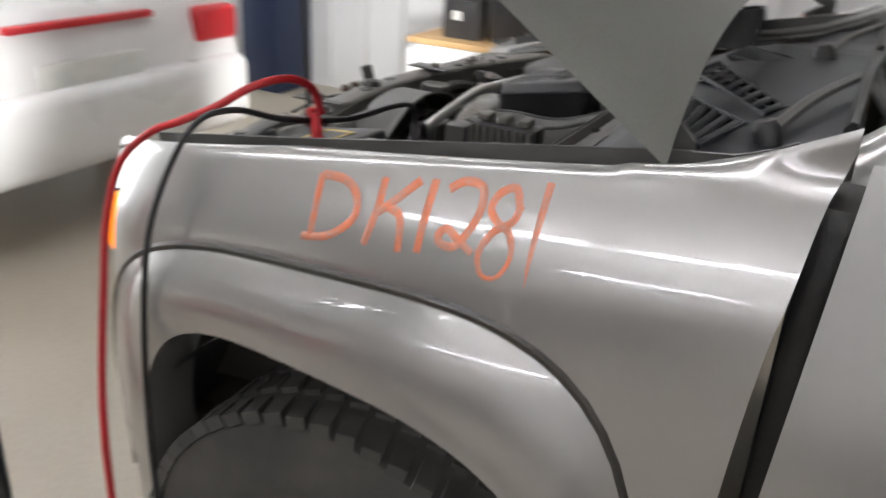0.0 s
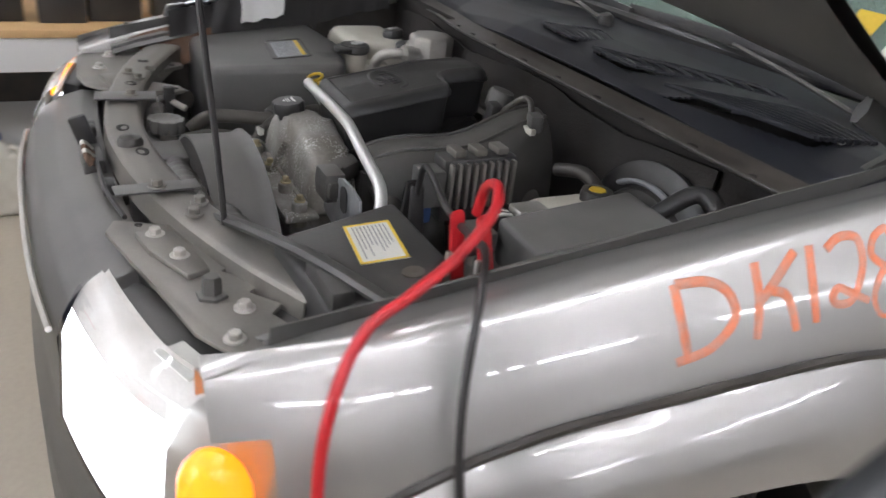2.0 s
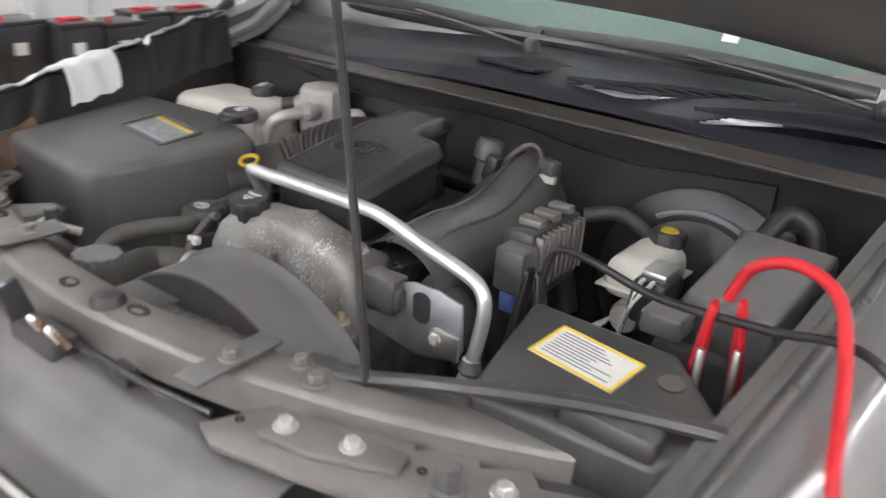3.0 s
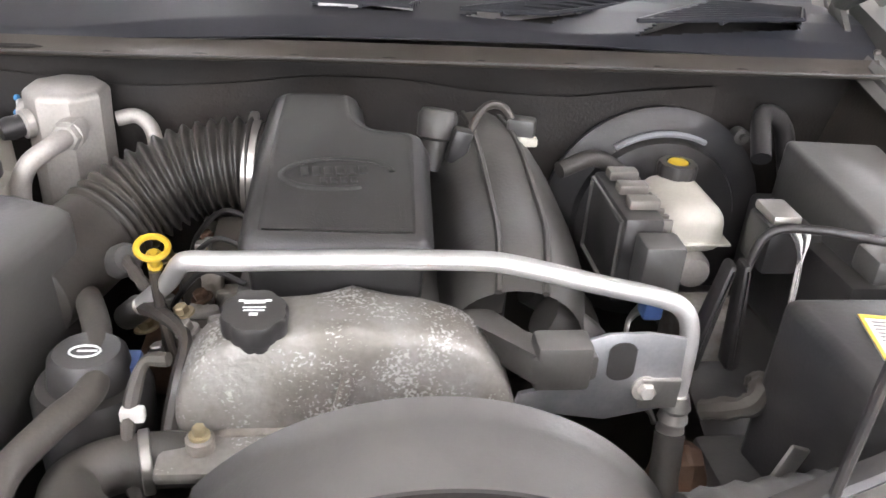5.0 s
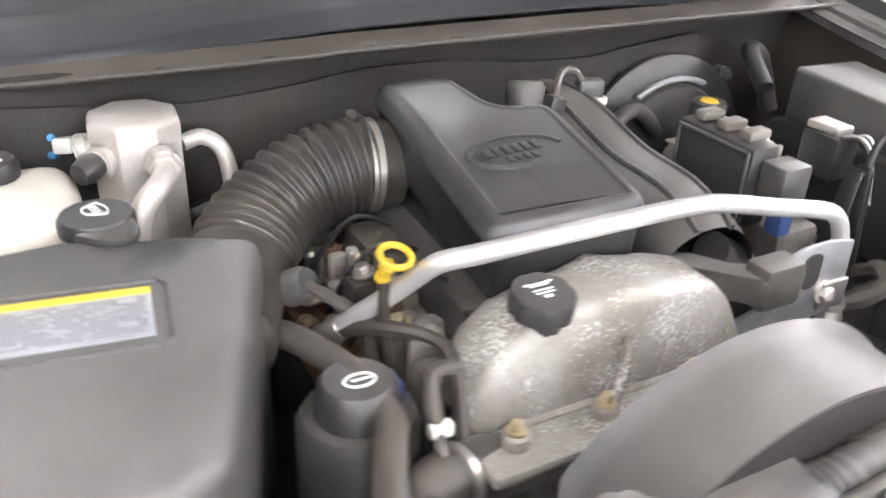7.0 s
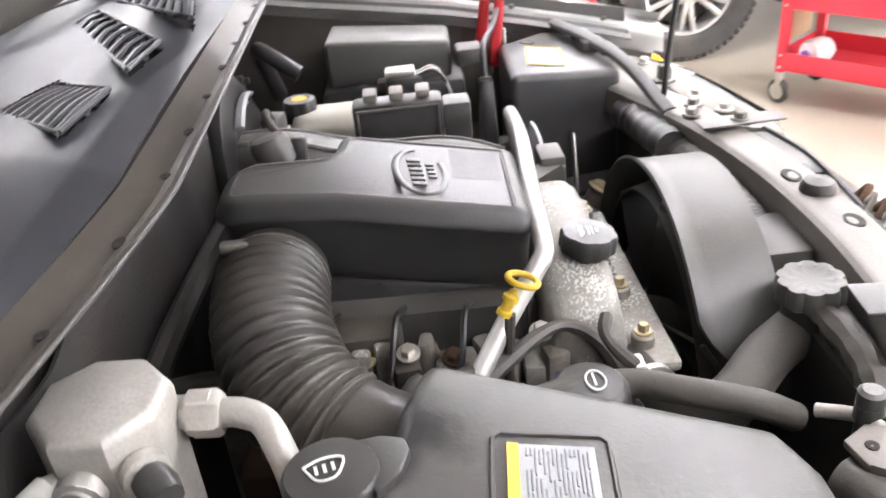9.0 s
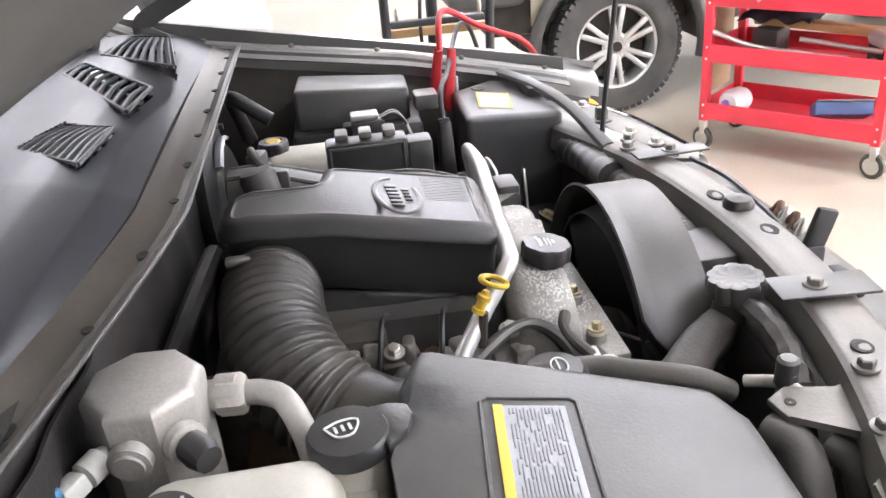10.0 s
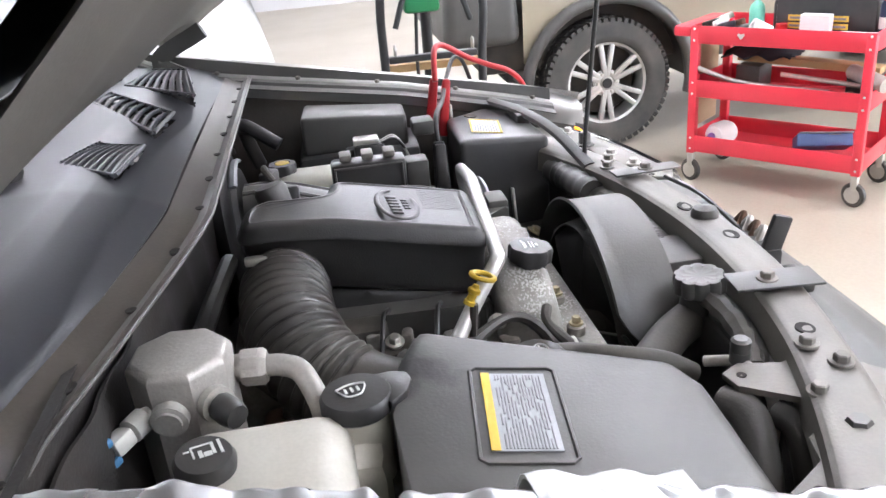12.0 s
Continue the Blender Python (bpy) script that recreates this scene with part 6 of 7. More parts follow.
while y < 1.9:
    w = random.uniform(0.17, 0.24)
    h = random.uniform(0.17, 0.21)
    x = -2.26 + random.uniform(-0.05, 0.05)
    bt = thing("car_battery", (x, y + w / 2, 0.79), "used black car battery standing on the workbench", "battery", "batteries on the bench")
    part("case", box(B(), (x, y + w / 2, 0.79 + h / 2), (0.17, w, h), 0.008), M_BLACK, bt, "black battery case")
    part("lid", box(B(), (x, y + w / 2, 0.79 + h + 0.008), (0.172, w + 0.002, 0.018), 0.005), M_BLACK, bt)
    for k, d in enumerate((-0.35, 0.35)):
        part("terminal", lathe(B(), [(0.012, 0), (0.01, 0.02), (0, 0.021)], axes((x + 0.05, y + w / 2 + d * w, 0.79 + h + 0.016), (0, 0, 1)), 12), M_RED if k == 0 else M_STEEL, bt)
    if random.random() < 0.5:
        part("sticker", box(B(), (x + 0.087, y + w * 0.4, 0.79 + h * 0.6), (0.002, 0.05, 0.045), 0), M_LABEL, bt, "white paper sticker")
    if random.random() < 0.5:
        part("strap", box(B(), (x, y + w / 2, 0.79 + h + 0.022), (0.05, w * 0.5, 0.012), 0.004), M_RED, bt, "red carrying strap")
    y += w + random.choice((0.005, 0.01, 0.05))
for i, (yy, mt, nm) in enumerate(((-0.1, M_LABEL, "white"), (0.42, M_DIPY, "yellow"), (0.9, M_RED, "red"), (1.3, M_LABEL, "white"))):
    alone("carton", box(B(), (-2.62, yy, 0.79 + 0.13), (0.14, 0.2, 0.26), 0.004), mt, f"small {nm} carton at the back of the workbench", "carton", "cartons on the bench")


def jug(x, y, r, h, body, cap, name):
    j = thing("jug", (x, y, FLOOR), f"{name} plastic oil jug standing on the floor", "jug", "jugs by the bench")
    part("body", box(B(), (x, y, FLOOR + h * 0.38), (r * 1.5, r * 2, h * 0.76), 0.02, None, (1, 1), 3), body, j, f"{name} plastic body")
    part("shoulder", lathe(B(), [(r * 0.8, 0), (r * 0.5, h * 0.14), (r * 0.28, h * 0.18), (r * 0.28, h * 0.2)], axes((x, y, FLOOR + h * 0.74), (0, 0, 1)), 20), body, j)
    part("cap", lathe(B(), [(r * 0.32, 0), (r * 0.32, h * 0.06), (0, h * 0.065)], axes((x, y, FLOOR + h * 0.93), (0, 0, 1)), 16), cap, j)
    part("handle", tube(B(), [(x, y + r * 0.6, FLOOR + h * 0.84), (x, y + r * 1.0, FLOOR + h * 0.78), (x, y + r * 0.95, FLOOR + h * 0.6)], 0.014, 8, 5), body, j)


jug(-1.90, -0.72, 0.07, 0.32, M_GREEN, M_BLACK, "green")
jug(-1.93, -0.45, 0.07, 0.33, M_TANK, M_LABEL, "white")
jug(-1.90, -0.30, 0.07, 0.33, M_DIPY, M_BLUE, "yellow")
jug(-2.02, -0.24, 0.07, 0.36, M_LABEL, M_BLUE, "white")
jug(-1.98, -0.12, 0.07, 0.33, M_TANK, M_BLUE, "white")
bg = thing("sack", (-2.0, -0.62, FLOOR), "white plastic sack with red printing against the bench", "sack")
part("body", sheet(B(), lambda u, v: Vector((-2.12 + 0.10 * math.cos(2 * math.pi * u) * (1 - 0.5 * abs(v - 0.4)) , -0.62 + 0.15 * math.sin(2 * math.pi * u) * (1 - 0.25 * v) + 0.01 * math.sin(v * 20), FLOOR + 0.02 + 0.56 * v)), 28, 14), M_PAPER, bg, "white plastic sack")
for k in range(4):
    part("print", box(B(), (-2.018 - 0.004 * k, -0.64 + 0.01 * k, 0.53 - 0.045 * k), (0.012, 0.12 - 0.012 * k, 0.028), 0.003), M_RED, bg, "red printed bar")
alone("funnel", lathe(B(), [(0.07, 0), (0.07, 0.008), (0.02, 0.09), (0.012, 0.1), (0.01, 0.16)], axes((-2.02, -0.86, FLOOR), (0, 0, 1)), 24), mat("pink_plastic", (0.7, 0.12, 0.2), 0.4), "pink plastic funnel standing on the floor", "funnel")
alone("hose_coil", tube(B(), [(-2.0 + (0.12 + 0.004 * i) * math.cos(i * 0.5), -1.05 + (0.16 + 0.004 * i) * math.sin(i * 0.5), FLOOR + 0.012 + 0.001 * i) for i in range(40)], 0.011, 8, 3), M_WOOD, "yellow-brown hose coiled on the floor", "hose")
cab = thing("cabinet", (-3.05, -2.7, FLOOR), "tall dark blue steel cabinet against the wall", "cabinet")
part("body", box(B(), (-3.06, -2.7, FLOOR + 0.95), (0.38, 0.32, 1.9), 0.01), M_DKBLUE, cab)
cd = part("door", box(B(), (-2.862, -2.7, FLOOR + 0.97), (0.014, 0.30, 1.8), 0.004), M_DKBLUE, cab, "flush steel door")
part("handle", box(B(), (-2.848, -2.59, FLOOR + 1.0), (0.02, 0.02, 0.12), 0.006), M_STEEL, cd, "bright handle")


# ---------------------------------------------------------------- other cars
def car_body(rows, hw, mid, bev=0.06):
    """A body side outline (length, height) raised across the car, with its upper part drawn in."""
    bm = prism(B(), rows, -hw, hw, bev, axes((0, 0, 0), (0, 1, 0), (1, 0, 0)), 4)
    for v in bm.verts:
        if v.co.z > mid:
            v.co.y *= 1 - 0.32 * (v.co.z - mid)
    return bm


def place(bm, m):
    bmesh.ops.transform(bm, matrix=m, verts=bm.verts)
    return bm


# white saloon, its tail towards the raised hood
wc = thing("saloon", (-0.6, -3.6, FLOOR), "white saloon car seen from its tail", "car")
W = Matrix.Translation((-0.6, -1.62, FLOOR)) @ Matrix.Rotation(-math.pi / 2, 4, "Z")


def up(rows):
    return [(x, -z) for x, z in rows]


part("body", place(car_body(up([(0.02, 0.3), (0.0, 0.62), (0.06, 0.92), (0.5, 0.98), (1.1, 1.36), (2.4, 1.4), (3.1, 0.98), (4.2, 0.85), (4.3, 0.3)]), 0.89, 0.9), W), M_WHITEP, wc, "white body")
part("bumper", place(box(B(), (0.02, 0, 0.46), (0.18, 1.74, 0.34), 0.06, None, (1, 1), 4), W), M_WHITEP, wc, "white rear bumper")
part("rear_glass", place(box(B(), (0, 0, 0), (0.012, 1.2, 0.55), 0.004, Matrix.Translation((0.80, 0, 1.18)) @ Matrix.Rotation(1.0, 4, "Y")), W), M_BLACK, wc, "dark rear window")
for s in (0.72, -0.72):
    part("tail_light", place(box(B(), (0.035, s, 0.78), (0.10, 0.26, 0.16), 0.03, None, (1, 1), 3), W), M_RED, wc, "red tail light")
part("trim", place(box(B(), (0.035, 0, 0.86), (0.05, 0.7, 0.03), 0.008), W), M_RED, wc, "red trunk strip")
part("plate_panel", place(box(B(), (-0.005, 0, 0.66), (0.03, 0.5, 0.13), 0.006), W), M_LABEL, wc, "pale blank plate panel")
for sx in (0.75, 3.45):
    for s in (0.8, -0.8):
        part("tyre", lathe(B(), [(0.17, -0.09), (0.29, -0.1), (0.315, -0.06), (0.315, 0.06), (0.29, 0.1), (0.17, 0.09), (0.15, 0.02), (0, 0.02)], W @ axes((sx, s, 0.315), (0, 1 if s > 0 else -1, 0)), 36), M_TYRE, wc)

# beige off-roader beyond the red cart: its front left wheel faces this way
bs = thing("off_roader", (4.4, -2.2, FLOOR), "beige off-roader with grey bumper and alloy wheels", "car")
WX, WY, WZ, WR = 3.62, -0.91, FLOOR + 0.375, 0.375


def suv_side(u, v):
    y = 0.02 - 4.4 * u
    z = 0.62 + 0.75 * v
    return Vector((3.50 + 0.05 * (v - 0.4) ** 2 * 2 + 0.10 * max(0, v - 0.75) + 0.25 * max(0, 0.12 - u) ** 1.5, y, z))


part("side_panel", sheet(B(), suv_side, 120, 20, 0.0, lambda c: (c.y - WY) ** 2 + (c.z - WZ) ** 2 > 0.47 ** 2 and not (c.y > -0.42 and c.z < 1.12)), M_BEIGEP, bs, "beige painted body side")
part("front_bumper", box(B(), (4.25, -0.19, 0.93), (1.55, 0.44, 0.40), 0.07, None, (1, 0.9), 4), M_GREYPL, bs, "grey plastic bumper")
part("bonnet", box(B(), (4.35, -0.75, 1.30), (1.55, 1.4, 0.22), 0.06, None, (0.96, 0.95), 3), M_BEIGEP, bs, "beige bonnet")
part("cabin", box(B(), (4.35, -2.9, 1.55), (1.5, 2.7, 0.75), 0.08, None, (0.86, 0.86), 3), M_BLACK, bs, "dark glazed cabin")
part("underbody", box(B(), (4.35, -2.2, 0.72), (1.4, 4.0, 0.35), 0.03), M_BAY, bs, "dark underbody")
fl = []
for i in range(25):
    a = math.pi * (-0.06 + 1.12 * i / 24)
    fl.append((3.475, WY + 0.485 * math.cos(a), WZ + 0.485 * math.sin(a)))
part("wheel_flare", tube(B(), fl, 0.035, 10, 1), M_GREYPL, bs, "grey plastic wheel flare")
part("arch_liner", sheet(B(), lambda u, v: Vector((3.49 + 0.4 * v, WY - 0.47 * math.cos(math.pi * u), WZ + 0.47 * math.sin(math.pi * u))), 24, 3), M_BAY, bs)
part("sill", box(B(), (3.55, -2.4, 0.60), (0.14, 2.0, 0.10), 0.03), M_GREYPL, bs, "grey sill")
for yy in (WY, -3.6):
    for xx, sg in ((WX, -1), (5.1, 1)):
        w1 = part("wheel", lathe(B(), [(0.03, -0.06), (0.05, 0), (0.03, 0.05)], axes((xx - sg * 0.04, yy, WZ), (sg, 0, 0)), 12), M_BAY, bs, "alloy wheel with dusty tyre")
        wheel(w1, (xx, yy, WZ), WR, sg * 0.23, 0.232, spokes=6, twin=True)

# white car and grey car further off
w2 = thing("saloon", (5.0, 1.75, FLOOR), "white car with rounded front corner parked beyond", "car")
W2 = Matrix.Translation((3.15, 1.78, FLOOR)) @ Matrix.Rotation(0.12, 4, "Z")
bm = car_body(up([(0.02, 0.25), (0.0, 0.55), (0.12, 0.78), (0.9, 0.95), (1.5, 1.35), (2.8, 1.4), (3.6, 1.0), (4.2, 0.9), (4.3, 0.3)]), 0.88, 0.8, 0.12)
for v in bm.verts:
    v.co.x += 0.22 * (abs(v.co.y) / 0.88) ** 4 * (1 if v.co.x < 0.6 else 0)
part("body", place(bm, W2), M_WHITEP, w2, "white rounded body")
part("grille", place(box(B(), (0.01, 0, 0.5), (0.05, 0.9, 0.14), 0.02), W2), M_BLACK, w2, "black grille")
for s in (0.6, -0.6):
    part("headlight", place(box(B(), (0.13, s, 0.68), (0.16, 0.32, 0.12), 0.03), W2), M_LABEL, w2, "clear headlight")
for sx in (0.8, 3.4):
    for s in (0.8, -0.8):
        part("tyre", lathe(B(), [(0.15, -0.09), (0.29, -0.1), (0.315, -0.06), (0.315, 0.06), (0.29, 0.1), (0.15, 0.09)], W2 @ axes((sx, s, 0.315), (0, 1, 0)), 32), M_TYRE, w2)
g2 = thing("pickup", (9.2, 2.9, FLOOR), "grey pickup parked at the far wall", "car")
W3 = Matrix.Translation((7.6, 2.6, FLOOR)) @ Matrix.Rotation(0.3, 4, "Z")
part("body", place(car_body(up([(0.0, 0.35), (0.0, 0.75), (0.1, 1.05), (1.2, 1.15), (1.7, 1.7), (3.2, 1.7), (3.3, 0.4)]), 0.95, 1.1, 0.1), W3), M_GREYPL, g2, "grey body")
for s in (0.6, -0.6):
    part("fog_lamp", lathe(B(), [(0.09, 0), (0.08, 0.03), (0.05, 0.035), (0, 0.02)], W3 @ axes((0.0, s, 0.58), (-1, 0, 0)), 20), M_STEEL, g2, "round fog lamp")
for sx in (0.8, 2.7):
    for s in (0.85, -0.85):
        part("tyre", lathe(B(), [(0.2, -0.11), (0.34, -0.12), (0.37, -0.08), (0.37, 0.08), (0.34, 0.12), (0.2, 0.11)], W3 @ axes((sx, s, 0.37), (0, 1, 0)), 32), M_TYRE, g2)

# ---------------------------------------------------------------- red tool cart
cart = thing("tool_cart", (2.7, -1.5, FLOOR), "red enamelled steel tool cart with three trays", "tool cart")
C = Matrix.Translation((2.15, -1.60, FLOOR)) @ Matrix.Rotation(math.atan2(0.53, 0.64), 4, "Z")
CL, CD = 0.83, 0.42


def cbox(c, s, bev=0.004, rot=None):
    return box(B(), (0, 0, 0), s, bev, C @ Matrix.Translation(c) @ (rot or Matrix()))


for x in (0.02, CL - 0.02):
    for y in (-0.02, -CD + 0.02):
        part("post", cbox((x, y, 0.46), (0.04, 0.04, 0.62), 0.004), M_CARTRED, cart, "red steel corner post")
        part("caster_fork", cbox((x, y, 0.115), (0.03, 0.04, 0.07), 0.006), M_STEEL, cart, "zinc caster fork")
        cs = part("caster", lathe(B(), [(0.01, -0.014), (0.05, -0.014), (0.057, -0.008), (0.057, 0.008), (0.05, 0.014), (0.01, 0.014)], C @ axes((x, y, 0.058), (0.3, 1, 0)), 24), M_RUBBER, cart, "rubber caster wheel")
        part("caster_disc", lathe(B(), [(0.038, -0.0155), (0.038, 0.0155)], C @ axes((x, y, 0.058), (0.3, 1, 0)), 20), M_STEEL, cs)
TRAYS = ((0.16, 0.085), (0.44, 0.085), (0.70, 0.085))
for z, h in TRAYS:
    part("tray_floor", cbox((CL / 2, -CD / 2, z + 0.006), (CL - 0.05, CD - 0.05, 0.006), 0), M_CARTRED, cart, "red tray floor")
    for y in (-0.004, -CD + 0.004):
        part("tray_side", cbox((CL / 2, y, z + h / 2), (CL, 0.005, h), 0.002), M_CARTRED, cart, "red tray side")
    for x in (0.004, CL - 0.004):
        part("tray_end", cbox((x, -CD / 2, z + h / 2), (0.005, CD, h), 0.002), M_CARTRED, cart, "red tray end")
    for x in (0.02, CL - 0.02):
        for dz in (0.015, h - 0.015):
            part("rivet", lathe(B(), [(0.006, 0), (0.005, 0.003), (0, 0.004)], C @ axes((x, 0.0, z + dz), (0, 1, 0)), 10), M_LABEL, cart)
part("handle", cbox((CL + 0.045, -CD / 2, 0.755), (0.09, CD, 0.05), 0.012), M_CARTRED, cart, "red push handle")
part("heart", place(prism(B(), [(0, -0.016), (0.018, 0.004), (0.012, 0.014), (0, 0.008), (-0.012, 0.014), (-0.018, 0.004)], 0, 0.001, 0), C @ axes((CL * 0.70, 0.001, 0.745), (0, 1, 0), (-1, 0, 0))), M_LABEL, cart, "white heart sticker")


def put(name, bm, mt, label, category):
    """A thing of one mesh that lies in a tray of the cart."""
    return alone(name, bm, mt, label, category)


T1, T2, T3 = FLOOR * 0 + 0.171, 0.451, 0.711
j = thing("bottle", C @ Vector((0.70, -0.12, T1)), "white plastic bottle with purple cap lying in the cart", "bottle")
part("body", lathe(B(), [(0.02, -0.075), (0.05, -0.07), (0.062, -0.04), (0.062, 0.03), (0.05, 0.055), (0.0, 0.06)], C @ axes((0.70, -0.11, T1 + 0.065), (0.25, 1, 0)), 28), M_PAPER, j, "white rounded bottle")
part("cap", lathe(B(), [(0.02, 0), (0.02, 0.01), (0, 0.011)], C @ axes((0.715, -0.045, T1 + 0.065), (0.25, 1, 0)), 20), mat("purple_plastic", (0.35, 0.2, 0.6), 0.4), j, "purple cap")
bx = thing("tool_box", C @ Vector((0.2, -0.15, T1)), "blue box with a silver printed lid in the cart", "box")
rot = Matrix.Rotation(0.5, 4, "Z") @ Matrix.Rotation(0.45, 4, "X")
part("body", cbox((0.22, -0.15, T1 + 0.075), (0.24, 0.14, 0.06), 0.006, rot), M_BLUE, bx, "blue cardboard body")
part("lid", cbox((0.22, -0.165, T1 + 0.108), (0.235, 0.135, 0.006), 0.002, rot), M_LABGREY, bx, "silver printed lid")
part("print", cbox((0.16, -0.125, T1 + 0.125), (0.05, 0.02, 0.003), 0, rot), M_PRINT, bx)
for i in range(7):
    q = random.Random(i)
    put("chain_piece", box(B(), (0, 0, 0), (0.05, 0.03, 0.02), 0.006, C @ Matrix.Translation((0.40 + 0.035 * i, -0.08 - 0.03 * (i % 3), T1 + 0.012)) @ Matrix.Rotation(q.uniform(0, 3), 4, "Z")), (M_RUST, M_STEEL, M_CARD)[i % 3], "small rusty metal offcut in the cart tray", "metal part")
put("board", box(B(), (0, 0, 0), (0.66, 0.09, 0.035), 0.004, C @ Matrix.Translation((0.36, -0.28, T2 + 0.135)) @ Matrix.Rotation(-0.04, 4, "Y")), M_WOOD, "bare pine board laid across the cart", "board")
for d in (0.1, 0.62):
    put("bin", box(B(), (0, 0, 0), (0.12, 0.16, 0.115), 0.006, C @ Matrix.Translation((d, -0.28, T2 + 0.058))), M_BAY, "dark parts bin under a board", "bin")
put("wrench", tube(B(), [C @ Vector(p) for p in ((0.80, -0.02, T2 + 0.13), (0.62, -0.06, T2 + 0.07), (0.42, -0.09, T2 + 0.05), (0.2, -0.10, T2 + 0.045))], 0.012, 10, 6), M_STEEL, "long bright breaker bar in the cart", "tool")
put("plate", box(B(), (0, 0, 0), (0.22, 0.10, 0.03), 0.004, C @ Matrix.Translation((0.23, -0.12, T2 + 0.016))), M_LABGREY, "flat silver metal plate in the cart", "plate")
put("extension_bar", tube(B(), [C @ Vector(p) for p in ((0.42, -0.10, T2 + 0.11), (0.08, -0.14, T2 + 0.075))], 0.011, 10, 1), M_STEEL, "knurled bright extension bar", "tool")
put("tin", lathe(B(), [(0.035, 0), (0.035, 0.19), (0.03, 0.2), (0, 0.2)], C @ axes((-0.03, -0.12, T2 + 0.09), (1, -0.5, 0.2)), 24), M_CAN, "bare metal tin lying at the cart's end", "tin")
put("rag", sheet(B(), lambda u, v: C @ Vector((0.42 + 0.34 * u, -0.20 - 0.2 * v, T2 + 0.155 + 0.05 * math.sin(math.pi * u) * math.sin(math.pi * v) + 0.012 * math.sin(u * 17 + v * 9))), 26, 16, 0.006), M_CLOTH, "dark crumpled rag on a board", "rag")
for i, (x, y, r, c) in enumerate(((0.10, -0.09, 0.03, M_RUST), (0.05, -0.10, 0.025, M_RED), (0.74, -0.10, 0.02, M_BAY), (0.69, -0.12, 0.022, M_STEEL), (0.60, -0.05, 0.02, M_BAY))):
    put("socket", lathe(B(), [(r, 0), (r, 0.04), (r * 0.8, 0.045), (r * 0.6, 0.045), (r * 0.6, 0.02), (0, 0.02)], C @ axes((x, y, T2 + r), (0.4, 1, 0)), 16), c, "greasy loose socket in the cart", "socket")
tb = thing("tool_box", C @ Vector((0.30, -0.30, T3)), "black plastic tool box with yellow labels on the cart", "tool box")
part("body", cbox((0.28, -0.29, T3 + 0.10), (0.44, 0.2, 0.2), 0.012), M_BLACK, tb, "black plastic body")
part("lid", cbox((0.28, -0.29, T3 + 0.21), (0.45, 0.21, 0.04), 0.012), M_BLACK, tb, "black lid")
part("handle", tube(B(), [C @ Vector(p) for p in ((0.16, -0.29, T3 + 0.23), (0.18, -0.29, T3 + 0.26), (0.38, -0.29, T3 + 0.26), (0.40, -0.29, T3 + 0.23))], 0.01, 8, 5), M_RED, tb, "red handle")
for dx, w in ((0.40, 0.08), (0.22, 0.09)):
    for dz in (0.095, 0.06):
        part("label", cbox((dx, -0.188, T3 + dz), (w, 0.003, 0.026), 0), M_YELLOW, tb, "yellow label")
        part("print", cbox((dx, -0.1855, T3 + dz), (w * 0.8, 0.002, 0.010), 0), M_PRINT, tb)
put("carton", box(B(), (0, 0, 0), (0.13, 0.05, 0.12), 0.003, C @ Matrix.Translation((0.29, -0.12, T3 + 0.065))), M_PAPER, "white paper carton on the cart", "carton")
put("paper_roll", lathe(B(), [(0.035, 0), (0.035, 0.09), (0.015, 0.09), (0.015, 0.02), (0, 0.02)], C @ axes((0.49, -0.10, T3 + 0.035), (0.8, 0.5, 0.5)), 24), M_PAPER, "white paper roll on the cart", "paper")
put("tray_card", box(B(), (0, 0, 0), (0.16, 0.09, 0.05), 0.004, C @ Matrix.Translation((0.10, -0.08, T3 + 0.03))), M_PAPER, "white box lid on the cart", "box")
put("bottle", lathe(B(), [(0.036, 0), (0.036, 0.12), (0.03, 0.14), (0.012, 0.16), (0.012, 0.19), (0, 0.19)], C @ axes((0.60, -0.22, T3 + 0.004), (0, 0, 1)), 24), M_TEAL, "mint green plastic bottle on the cart", "bottle")
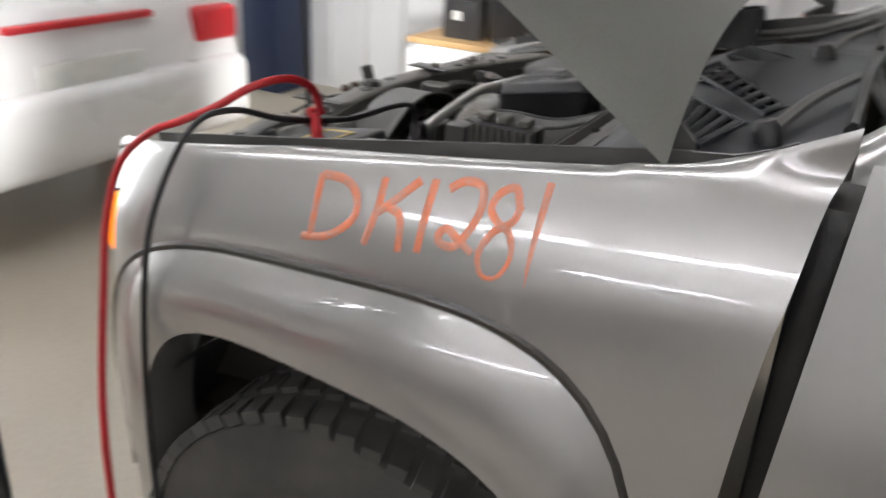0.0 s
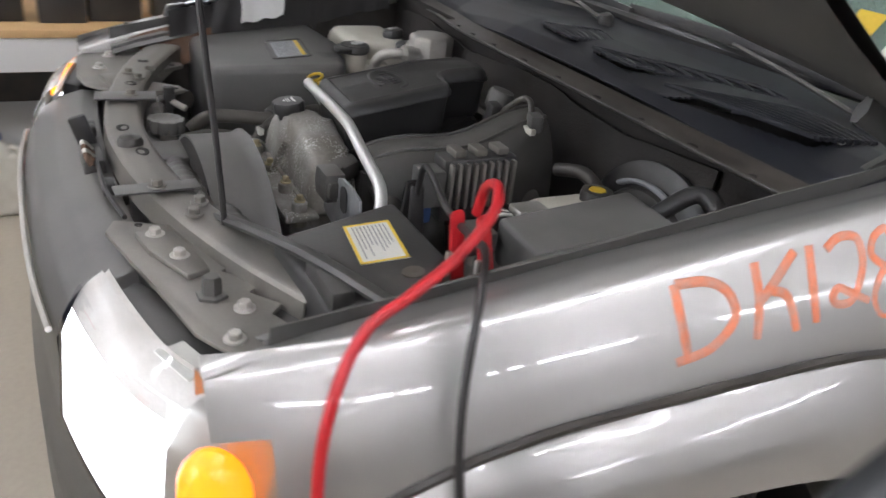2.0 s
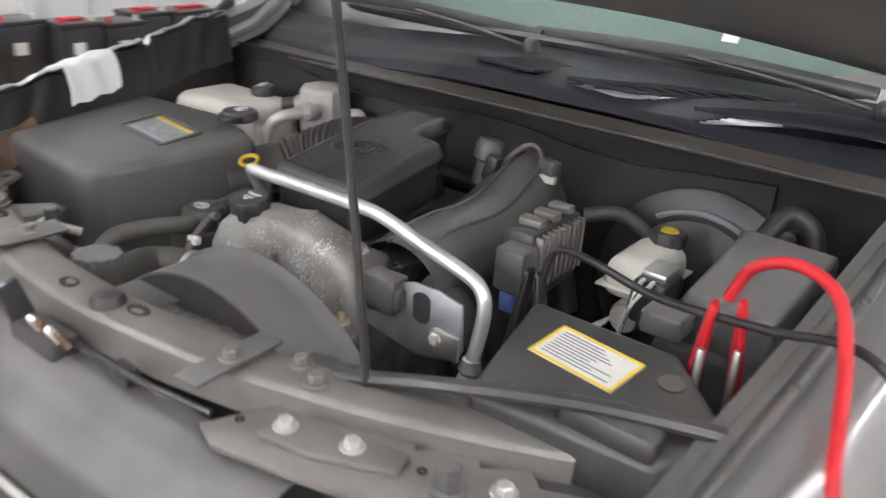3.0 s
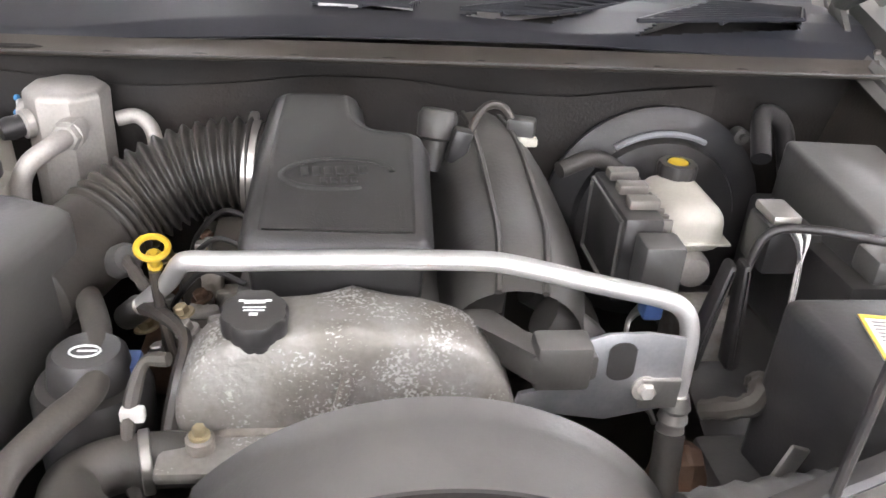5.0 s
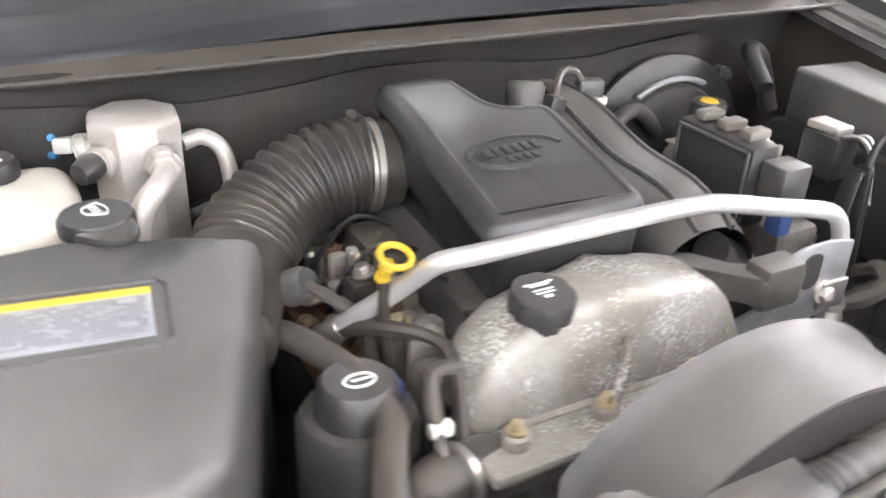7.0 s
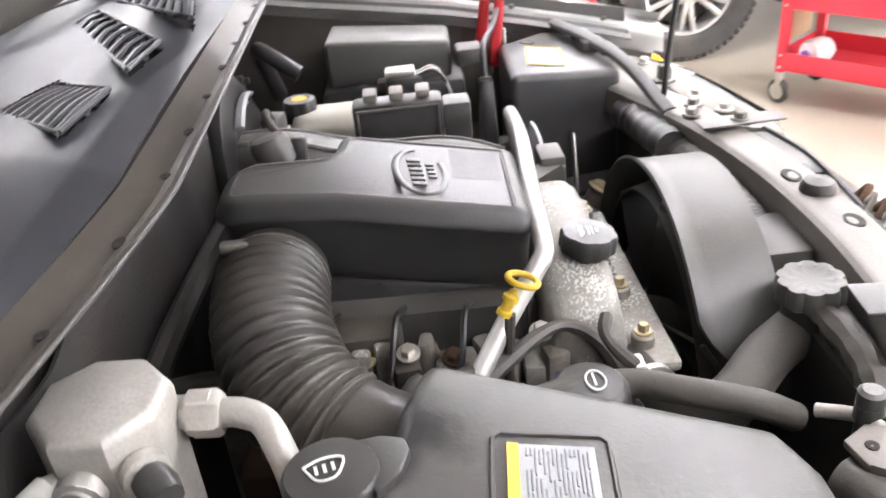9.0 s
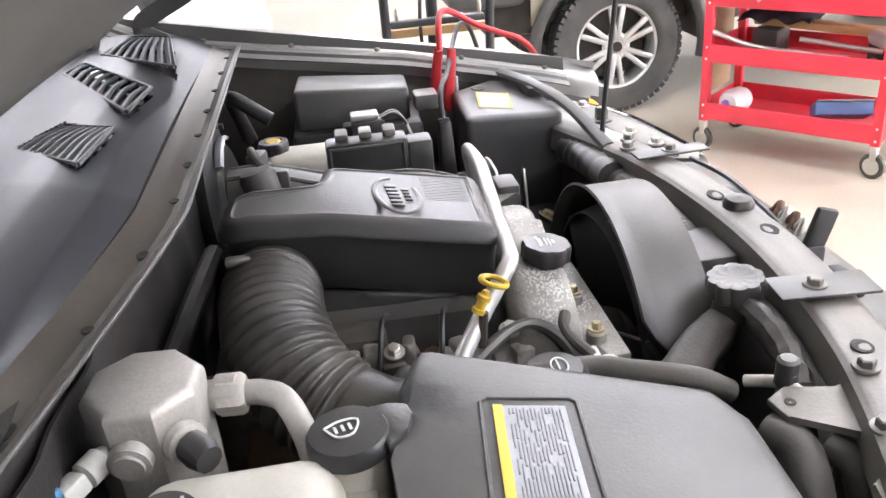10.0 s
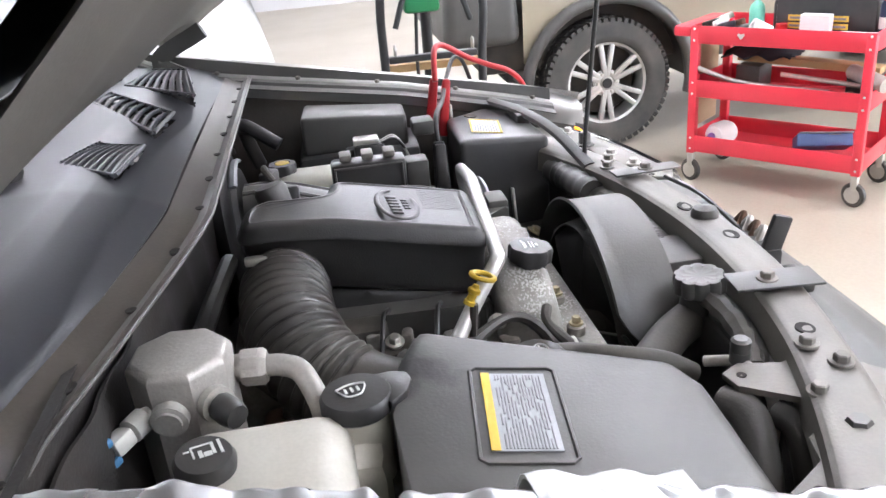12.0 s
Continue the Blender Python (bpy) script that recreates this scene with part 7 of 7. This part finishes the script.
put("bottle", lathe(B(), [(0.03, 0), (0.03, 0.15), (0.012, 0.18), (0.012, 0.2), (0, 0.2)], C @ axes((0.50, -0.25, T3 + 0.004), (0, 0, 1)), 24), M_CABLE, "black spray bottle on the cart", "bottle")
put("tin", lathe(B(), [(0.026, 0), (0.026, 0.07), (0, 0.07)], C @ axes((0.45, -0.14, T3 + 0.004), (0, 0, 1)), 20), M_RED, "small red tin on the cart", "tin")
sp = thing("spray_can", C @ Vector((0.03, -0.2, T3)), "blue and white spray can with red cap", "spray can")
part("body", lathe(B(), [(0.03, 0), (0.032, 0.004), (0.032, 0.16), (0.024, 0.175), (0, 0.175)], C @ axes((0.02, -0.2, T3 + 0.004), (0, 0, 1)), 24), M_DKBLUE, sp)
part("band", lathe(B(), [(0.0325, 0), (0.0325, 0.05)], C @ axes((0.02, -0.2, T3 + 0.06), (0, 0, 1)), 24), M_LABEL, sp)
part("cap", lathe(B(), [(0.022, 0), (0.02, 0.035), (0, 0.036)], C @ axes((0.02, -0.2, T3 + 0.178), (0, 0, 1)), 20), M_RED, sp)
for i, (x, y, a) in enumerate(((0.78, -0.12, 0.3), (0.72, -0.09, 1.2), (0.66, -0.14, -0.4), (0.75, -0.2, 0.9), (0.68, -0.06, 0.1))):
    put("fitting", box(B(), (0, 0, 0), (0.09, 0.028, 0.03), 0.008, C @ Matrix.Translation((x, y, T3 + 0.07 + 0.012 * (i % 2))) @ Matrix.Rotation(a, 4, "Z") @ Matrix.Rotation(0.3, 4, "Y")), (M_BAY, M_PAPER, M_RUST, M_STEEL, M_CLOTH)[i], "greasy loose fitting heaped on the cart", "fitting")
put("parts_tray", box(B(), (0, 0, 0), (0.2, 0.2, 0.05), 0.01, C @ Matrix.Translation((0.72, -0.14, T3 + 0.028))), M_BAY, "dark tray full of fittings on the cart", "tray")
put("cardboard_sheet", box(B(), (0, 0, 0), (0.01, 0.3, 0.5), 0.002, C @ Matrix.Translation((CL + 0.012, -0.2, 0.25 + 0.26)) ), M_CARD, "brown cardboard sheet leaning on the cart", "cardboard")
